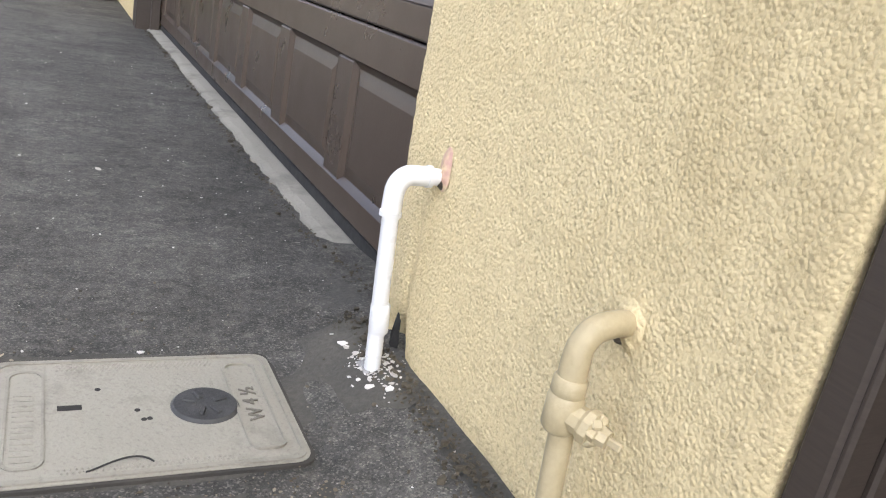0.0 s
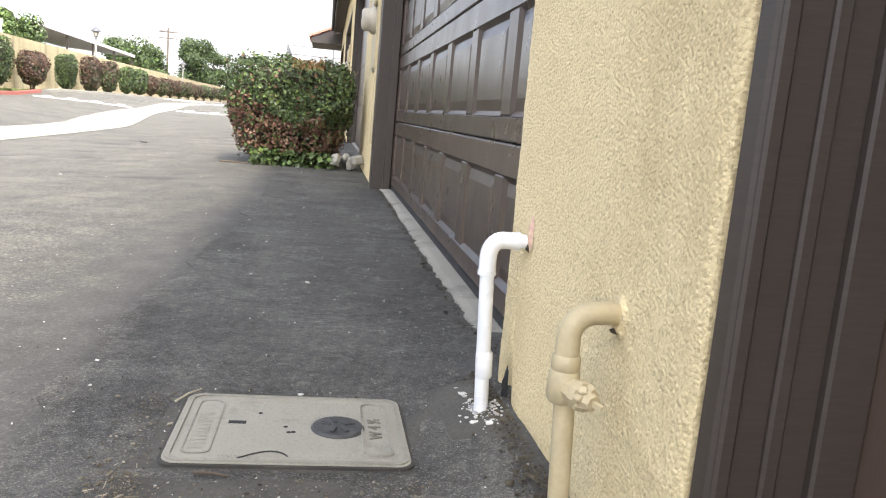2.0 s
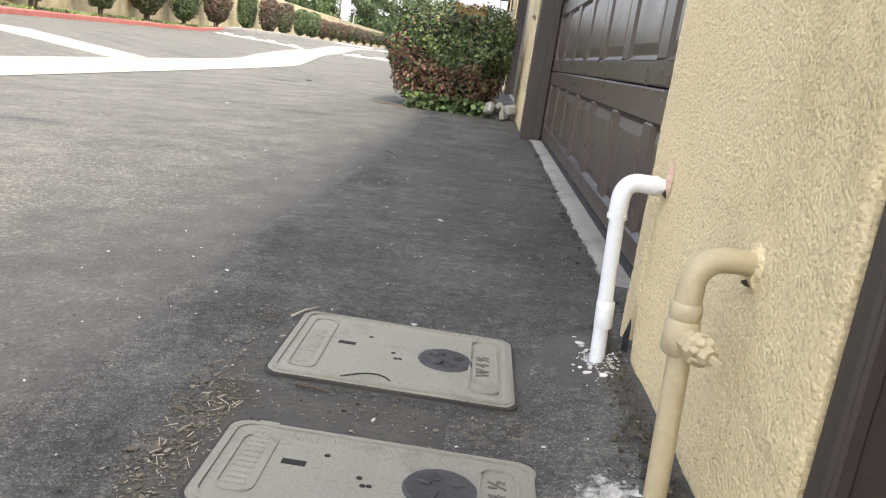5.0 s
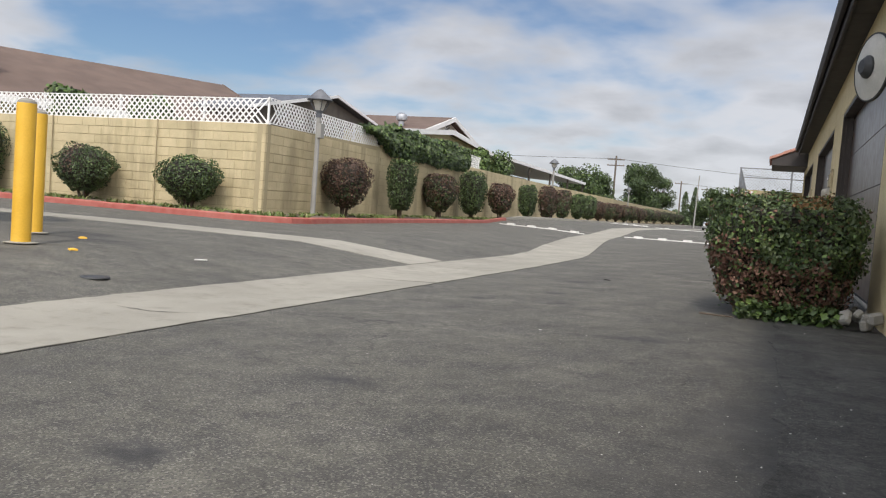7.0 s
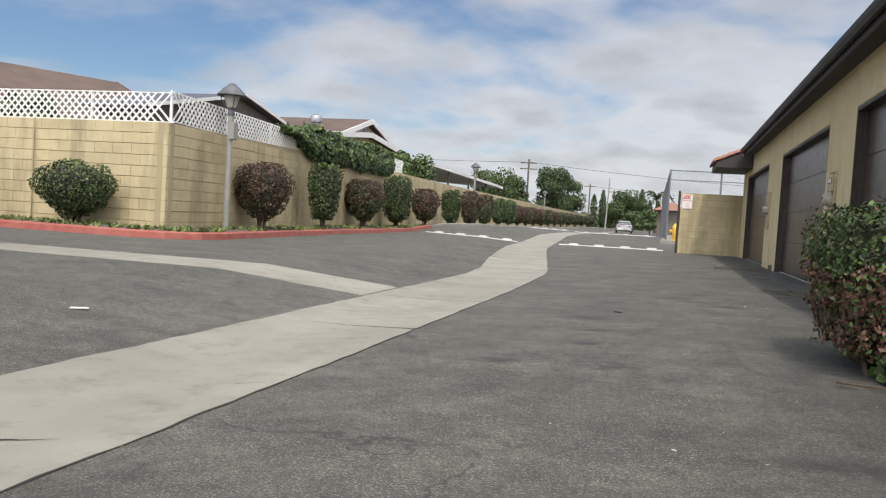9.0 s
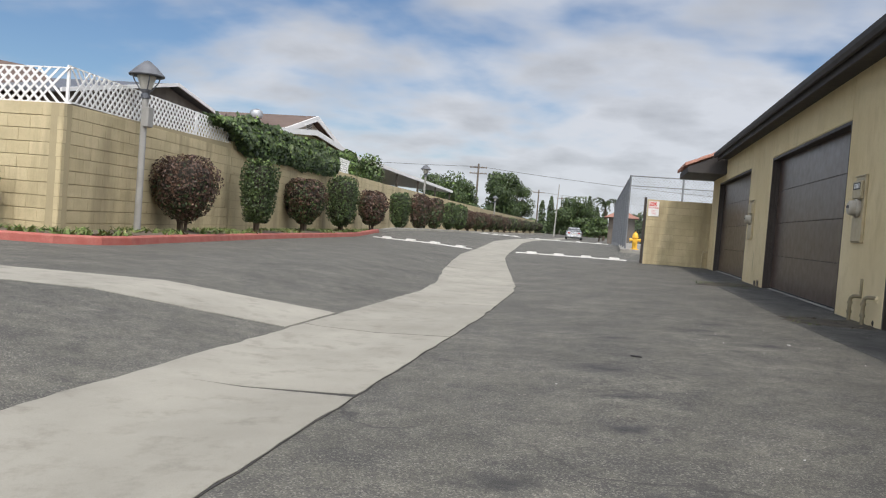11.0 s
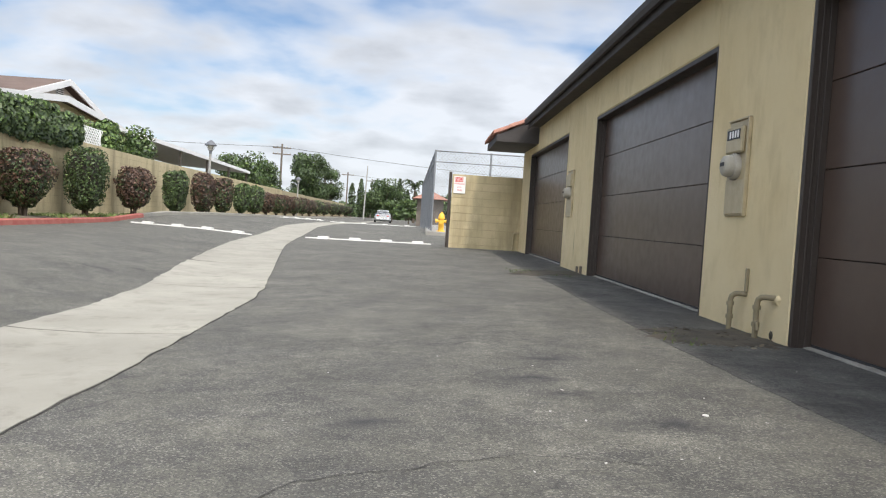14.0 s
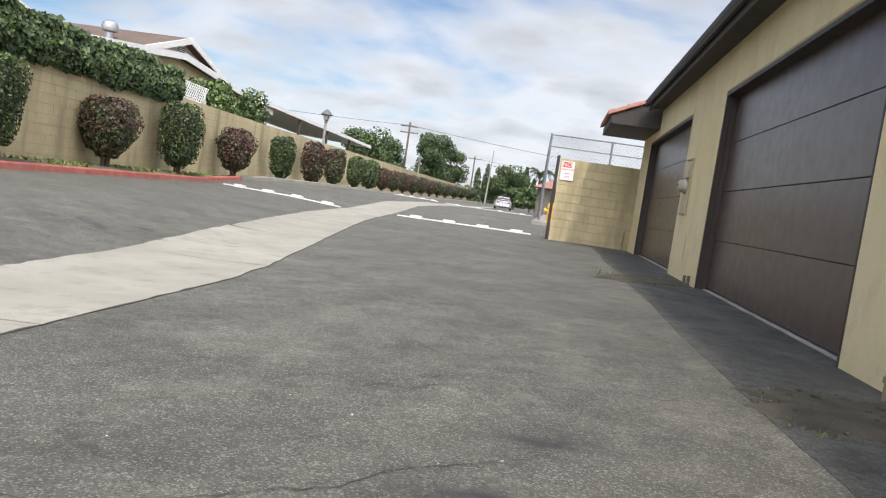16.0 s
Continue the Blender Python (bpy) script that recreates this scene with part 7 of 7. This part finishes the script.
scatter("pale_grit", 700, lambda r: (r.uniform(-0.35, 0.58), r.uniform(0.50, 2.2)), 0.0009, M["litter"], "pale grit strewn over the apron", "debris", 0.6)
scatter("dry_litter", 520, lambda r: (0.345 + r.normal(0, 0.045), 0.996 + r.normal(0, 0.011)), 0.0012, M["litter"], "dry leaf scraps along the meter box edge", "leaf litter", 0.2, 2.2)
scatter("dry_litter", 900, lambda r: (0.012 + r.normal(0, 0.022), r.uniform(1.00, 1.34)), 0.0011, M["litter"], "dry straw and leaf crumbs beside the meter box", "leaf litter", 0.25, 2.0)
g = Geo()
for i in range(46):
    x, y = (rng.normal(0.018, 0.022), rng.uniform(0.99, 1.36)) if i % 3 else (rng.normal(0.34, 0.05), rng.normal(0.997, 0.01))
    a, ln = rng.uniform(0, math.pi), rng.uniform(0.006, 0.018)
    z = ground_z(x, y) + 0.0075
    g.tube([(x - ln / 2 * math.cos(a), y - ln / 2 * math.sin(a), z), (x + ln / 2 * math.cos(a), y + ln / 2 * math.sin(a), z + 0.003)], 0.0005, 4)
solo("straw_litter", g, M["pale_wood"], "pale dry straw beside the meter boxes", "leaf litter", kind="stuff")
g = Geo()
for i in range(50):
    x, y = min(0.72, 0.68 - abs(rng.normal(0, 0.05))), rng.uniform(0.38, 0.84)
    a, ln = rng.uniform(0, math.pi), rng.uniform(0.008, 0.03)
    z = ground_z(x, y) + 0.008
    g.tube([(x - ln / 2 * math.cos(a), y - ln / 2 * math.sin(a), z), (x + ln / 2 * math.cos(a), y + ln / 2 * math.sin(a), z + 0.004)], 0.0006, 4)
solo("twig_litter", g, M["bark"], "thin dry twigs among the leaf litter", "leaf litter", kind="stuff")
scatter("dry_litter", 420, lambda r: (r.uniform(-0.25, 0.5), r.uniform(13.3, 14.2)), 0.0048, M["litter"], "dry leaf crumbs on the dirt patch", "leaf litter", 0.25, 1.8)
scatter("soil_clods", 320, lambda r: (0.14 + r.normal(0, 0.14), 13.82 + r.normal(0, 0.18)), 0.006, M["dirt_dark"], "dark soil clods on the dirt patch", "dirt", 0.7)
pts = [(rng.uniform(-0.28, 0.0), rng.uniform(13.3, 14.0), 0.0) for i in range(45)] + [(rng.uniform(-0.6, 0.45), 20.0 + rng.uniform(-0.6, 0.7), 0.0) for i in range(200)]
tufts("weeds", pts, 0.03, rng, "small green weeds on the dirt patches", width=0.004)


def twig(pts, r, label="thin dry twig lying on the asphalt", mat="bark"):
    return solo("twig", Geo().tube(pts, [r, r * 0.85, r * 0.6][:len(pts)], 6), M[mat], label, "twig", group="twigs")


twig([(0.418, 0.877, 0.010), (0.455, 0.842, 0.013), (0.490, 0.812, 0.018)], 0.0026, "thin dark stick lying on the asphalt", "black_tar")
solo("dirt_clod", Geo().lathe([(0, 0.009), (0.005, 0.008), (0.0075, 0.004), (0.006, 0)], 8, pose(0.431, 0.834, 0.006)), M["dirt_dark"], "small black clod of dirt on the asphalt", "dirt")
twig([(0.028, 1.60, 0.012), (0.045, 1.63, 0.016), (0.062, 1.665, 0.012)], 0.0022, "pale dry stick beside the meter box", "pale_wood")
twig([(0.10, 1.335, 0.010), (0.125, 1.33, 0.012), (0.15, 1.325, 0.010)], 0.0028, "thick dark twig between the meter boxes")
twig([(-0.62, 7.22, 0.012), (-0.5, 7.15, 0.016), (-0.38, 7.18, 0.012)], 0.008, "dark fallen twig beside the hedge")
twig([(0.58, 0.75, 0.045), (0.61, 0.70, 0.052), (0.66, 0.66, 0.052)], 0.0018)
twig([(0.57, 0.69, 0.045), (0.60, 0.72, 0.054), (0.63, 0.76, 0.052)], 0.0015)
wire = [(0.19 + 0.038 * math.cos(a), 1.385 + 0.012 * math.sin(2 * a) * 0.6 + 0.010 * math.sin(a), 0.010 + 0.006 * math.sin(a) ** 2) for a in np.linspace(0.3, math.pi * 1.02, 16)]
solo("wire_loop", Geo().tube(wire, 0.0012, 6), M["rubber"], "bent black wire loop lying on the meter lid", "wire")
solo("flat_scrap", Geo().box((-0.038, -0.013, 0), (0.038, 0.013, 0.009), bevel=0.003, m=pose(-1.893, 10.30, ground_z(-1.893, 10.30) + 0.002, 0, 4, 12)), M["rubber"], "flat black rubber scrap on the asphalt", "debris")
solo("flat_scrap", Geo().lathe([(0, 0.005), (0.012, 0.004), (0.014, 0.0)], 9, pose(-0.69, 11.46, ground_z(-0.69, 11.46) + 0.002)), M["road_paint"], "flat pale scrap on the asphalt", "debris")
solo("flat_scrap", Geo().box((-0.06, -0.025, 0), (0.06, 0.025, 0.01), bevel=0.003, m=pose(-5.3, 7.3, ground_z(-5.3, 7.3) + 0.004, 0, 0, 30)), M["road_paint"], "flat pale scrap on the asphalt", "debris")

# ---- electric meters on the piers ----


def meter_panel(y_lo, y_hi, z_lo, z_hi, numbered=True):
    t = thing("electric_meter", "tan-painted electric meter panel with a round grey meter", "electric meter", group="electric meters")
    part("back_plate", Geo().box((WALL_X - 0.018, y_lo, z_lo), (WALL_X + 0.01, y_hi, z_hi), bevel=0.006), M["tan_paint"], t)
    h = z_hi - z_lo
    part("lower_cover", Geo().box((WALL_X - 0.030, y_lo + 0.02, z_lo + 0.015), (WALL_X - 0.016, y_hi - 0.015, z_lo + h * 0.38), bevel=0.005), M["tan_paint"], t)
    up_ = part("upper_box", Geo().box((WALL_X - 0.055, y_lo + 0.06, z_lo + h * 0.66), (WALL_X - 0.016, y_hi - 0.02, z_hi - 0.05), bevel=0.012), M["tan_paint"], t)
    part("frame_strip", Geo().box((WALL_X - 0.034, y_lo - 0.008, z_lo), (WALL_X - 0.004, y_lo + 0.012, z_hi + 0.012), bevel=0.004), M["tan_paint"], t)
    part("frame_strip", Geo().box((WALL_X - 0.034, y_lo - 0.008, z_hi), (WALL_X - 0.004, y_hi, z_hi + 0.014), bevel=0.004), M["tan_paint"], t)
    cy, cz = (y_lo + y_hi) / 2 + 0.01, z_lo + h * 0.52
    part("meter_ring", Geo().lathe([(0.105, 0), (0.108, 0.03), (0.098, 0.05), (0.0, 0.05)], 28, pose(WALL_X - 0.016, cy, cz, 0, -90, 0)), M["meter_grey"], t, "grey steel ring", smooth=True)
    mt = part("meter_dome", Geo().lathe([(0.088, 0.035), (0.086, 0.085), (0.078, 0.105), (0.06, 0.116), (0.0, 0.119)], 28, pose(WALL_X - 0.016, cy, cz, 0, -90, 0)), M["meter_grey"], t, "grey meter dome", smooth=True)
    part("dial", Geo().box((WALL_X - 0.139, cy - 0.04, cz - 0.005), (WALL_X - 0.133, cy + 0.04, cz + 0.025)), M["grey_iron"], mt, "dark dial strip")
    if numbered:
        pl = part("plate", Geo().box((WALL_X - 0.060, y_lo + 0.09, z_lo + h * 0.80), (WALL_X - 0.054, y_hi - 0.06, z_hi - 0.075)), M["number_black"], up_, "black plate")
        w = (y_hi - y_lo - 0.19) / 4
        for i in range(4):
            part("bar", Geo().box((WALL_X - 0.0625, y_lo + 0.105 + i * w, z_lo + h * 0.815), (WALL_X - 0.059, y_lo + 0.105 + i * w + w * 0.5, z_hi - 0.085)), M["white"], pl, "white bar")
    return t


meter_panel(14.40, 14.80, 0.875, 1.63)
meter_panel(21.62, 22.12, 0.88, 1.66, False)
meter_panel(6.22, 6.72, 0.84, 1.56, False)


def wall_pipe(y, ztop, x, strip=0.0, tap=True, run_y=0.20):
    t = thing("standpipe", "tan-painted bent pipe rising into the garage wall", "pipe", group="pier pipes")
    part("riser", Geo().tube([(x, y, -0.03), (x, y, ztop - 0.05), (x + 0.005, y - 0.008, ztop - 0.018), (x + 0.02, y - 0.03, ztop), (x + 0.035, y - run_y * 0.5, ztop + 0.004), (WALL_X + 0.02, y - run_y, ztop + 0.004)], 0.020, 12), M["pipe_dull"], t, smooth=True)
    for z in (0.09, ztop - 0.09):
        part("collar", Geo().tube([(x, y, z), (x, y, z + 0.03)], 0.028, 12), M["pipe_dull"], t, smooth=True)
    if tap:
        part("tap_body", Geo().tube([(x, y, 0.12), (x - 0.01, y - 0.05, 0.115), (x - 0.012, y - 0.065, 0.07)], [0.015, 0.014, 0.011], 9), M["pipe_dull"], t)
    if strip:
        part("strip", Geo().box((WALL_X - 0.024, y - 0.10, ztop + 0.02), (WALL_X, y - 0.075, ztop + strip), bevel=0.003), M["pipe_dull"], t)
    return t


wall_pipe(14.34, 0.28, 0.51, 0.20, False, 0.08)
wall_pipe(13.86, 0.30, 0.51, 0.0, True, 0.13)
blob("stucco_patch", 13.74, 0.29, 0.05, 0.04, M["stucco"], "lumpy stucco repair behind the pipe", "patch", 21.0, 0.02)
blob("wall_hole", 13.80, 0.04, 0.025, 0.035, M["dirt_dark"], "dark hole at the foot of the wall", "hole", 22.0, 0.012)
for (y, h) in ((20.45, 0.12), (20.75, 0.10)):
    solo("pipe_stub", Geo().tube([(0.57, y, -0.02), (0.57, y, h)], 0.02, 10), M["timber"], "short rusty pipe stub at the wall foot", "pipe", group="pipe stubs", smooth=True)
blob("wall_crack", 21.3, 0.42, 0.02, 0.20, M["mortar"], "dark crack stain in the stucco pier", "stain", 30.0, 0.004)

# conduit and small box on the pier by the hedge
cd = thing("conduit", "thin painted conduit with a small dark box", "conduit")
part("tube", Geo().tube([(0.585, 6.12, 0.3), (0.585, 6.12, 1.75), (0.585, 6.3, 1.80)], 0.013, 8), M["tan_paint"], cd)
part("switch_box", Geo().box((0.545, 6.06, 1.52), (0.60, 6.17, 1.78), bevel=0.006), M["brown_trim"], cd, "dark brown box")

# round reflector lamp over the hedge
rl = thing("reflector_lamp", "round pale reflector lamp on a wall bracket", "lamp", pose(0.41, 7.75, 1.93, 0, -90, 22))
part("reflector", Geo().lathe([(0.085, 0.02), (0.235, 0.0), (0.245, 0.006), (0.245, 0.018), (0.23, 0.022), (0.08, 0.045)], 36), M["cream"], rl, "weathered cream reflector", smooth=True)
part("rim", Geo().lathe([(0.244, -0.004), (0.254, 0.0), (0.254, 0.02), (0.244, 0.024)], 36), M["grey_iron"], rl, "dark metal rim", smooth=True)
part("socket", Geo().lathe([(0, 0.10), (0.05, 0.098), (0.085, 0.06), (0.088, -0.06), (0.0, -0.06)], 22), M["grey_iron"], rl, "dark lamp socket", smooth=True)
part("bracket", Geo().tube([(0, 0, -0.05), (0, -0.10, -0.12), (0, -0.16, -0.20)], 0.014, 8), M["grey_iron"], rl)
# ---- wall blocks, each a piece of its own near the corner ----
BL, BH, JT, JV = 0.40, 0.20, 0.010, 0.003


def block_mesh(w, h, d, e=0.004):
    return Geo().box((0, 0, 0), (w, d, h), bevel=e).mesh("block", M["block"])


full, halfb, fullc = block_mesh(BL - JV, BH - JT, 0.05), block_mesh(BL / 2 - JV, BH - JT, 0.05), block_mesh(BL - JV, 0.15, 0.05)


def block_face(a, b, z0, z1, parent, near, flip=1, seed=0):
    """Running-bond blocks on the face of a wall from a to b; near(p) picks those that are parts."""
    a, b = Vector((*a, 0)), Vector((*b, 0))
    ln = (b - a).length
    d = (b - a) / ln
    ang = math.atan2(d.y, d.x)
    r = random.Random(seed)
    rest = Geo()
    rows = int(round((z1 - z0) / BH))
    for j in range(rows):
        s = 0.0 if j % 2 == 0 else -BL / 2
        while s < ln - 0.02:
            s0, s1 = max(s, 0), min(s + BL, ln)
            w = s1 - s0
            p = a + d * s0
            m = Matrix.Translation((p.x, p.y, z0 + j * BH + JT / 2)) @ Matrix.Rotation(ang, 4, "Z") @ pose(JV / 2, -0.007 - r.random() * 0.0025, 0)
            if near(p) and (abs(w - BL) < 1e-3 or abs(w - BL / 2) < 1e-3):
                part("block", full if w > 0.3 else halfb, None, parent, at=m)
            elif w > 0.05:
                rest.box((0, 0, 0), (w - JV, 0.05, BH - JT), m=m)
            s += BL
    if rest.v:
        ob = part("block_courses", rest, M["block"], parent)
        ob["kind"] = "stuff"


block_face((-24.0, 15.12), (-10.25, 15.20), 0.07, 2.07, pwall, lambda p: p.x > -15.3, seed=1)
for (a, b) in zip(WALL[1:7], WALL[2:8]):
    block_face(a, b, 0.07, 2.27 if a[1] > 20 else 2.07, pwall, lambda p: p.y < 22, seed=2)
block_face((-1.21, 28.905), (0.79, 28.905), -0.11, 1.89, bwall, lambda p: True, seed=3)
# upright control joints in the long wall
for x in (-13.1, -16.3, -19.2):
    part("joint_strip", Geo().box((x - 0.012, 15.10, 0.1), (x + 0.012, 15.125, 2.07)), M["mortar"], pwall)

# ---- cracks in the paving ----
def crack(points, width, seed, mat="black_tar", lift=0.0035):
    """A ragged dark crack along a line of (x, y) on the ground."""
    line = refine(points, 0.03)
    g = Geo()
    for i, (x, y) in enumerate(line):
        a, b = line[max(i - 1, 0)], line[min(i + 1, len(line) - 1)]
        d = Vector((b[0] - a[0], b[1] - a[1])).normalized()
        o = 0.035 * noise.noise((x * 5, y * 5, seed)) + 0.02 * noise.noise((x * 21, y * 21, seed))
        w = width * (0.45 + 0.9 * abs(noise.noise((x * 9, y * 9, seed + 4)))) * min(1.0, 4 * (i + 0.2) / len(line), 4 * (len(line) - 0.8 - i) / len(line))
        for sgn in (-1, 1):
            px, py = x - d.y * (o + sgn * w), y + d.x * (o + sgn * w)
            g.v.append((px, py, ground_z(px, py) + lift))
    g.f = [(2 * i, 2 * i + 1, 2 * i + 3, 2 * i + 2) for i in range(len(line) - 1)]
    g.s = [0] * len(g.f)
    return solo("crack", g, M[mat], "ragged dark crack running across the paving", "crack", kind="structure")


crack([(-2.15, 13.03), (-1.86, 13.13), (-1.52, 13.47), (-1.15, 13.79), (-0.73, 13.95), (-0.34, 14.15)], 0.0038, 1.0)
crack([(-2.9, 11.6), (-2.27, 11.77), (-2.1, 11.81), (-1.95, 11.9), (-1.70, 12.06), (-1.37, 12.39), (-0.98, 12.65)], 0.0034, 2.0)
crack([(-4.13, 5.02), (-3.80, 5.0), (-3.48, 5.12)], 0.009, 5.0, lift=0.0095)
crack([(-3.46, 6.14), (-3.32, 6.27)], 0.006, 6.0, lift=0.0095)
crack([(-0.50, 4.35), (-0.46, 4.6), (-0.50, 4.9)], 0.003, 7.0)
crack([(-2.6, 9.5), (-2.2, 10.6), (-1.5, 10.9), (-0.6, 10.7)], 0.0035, 8.0)
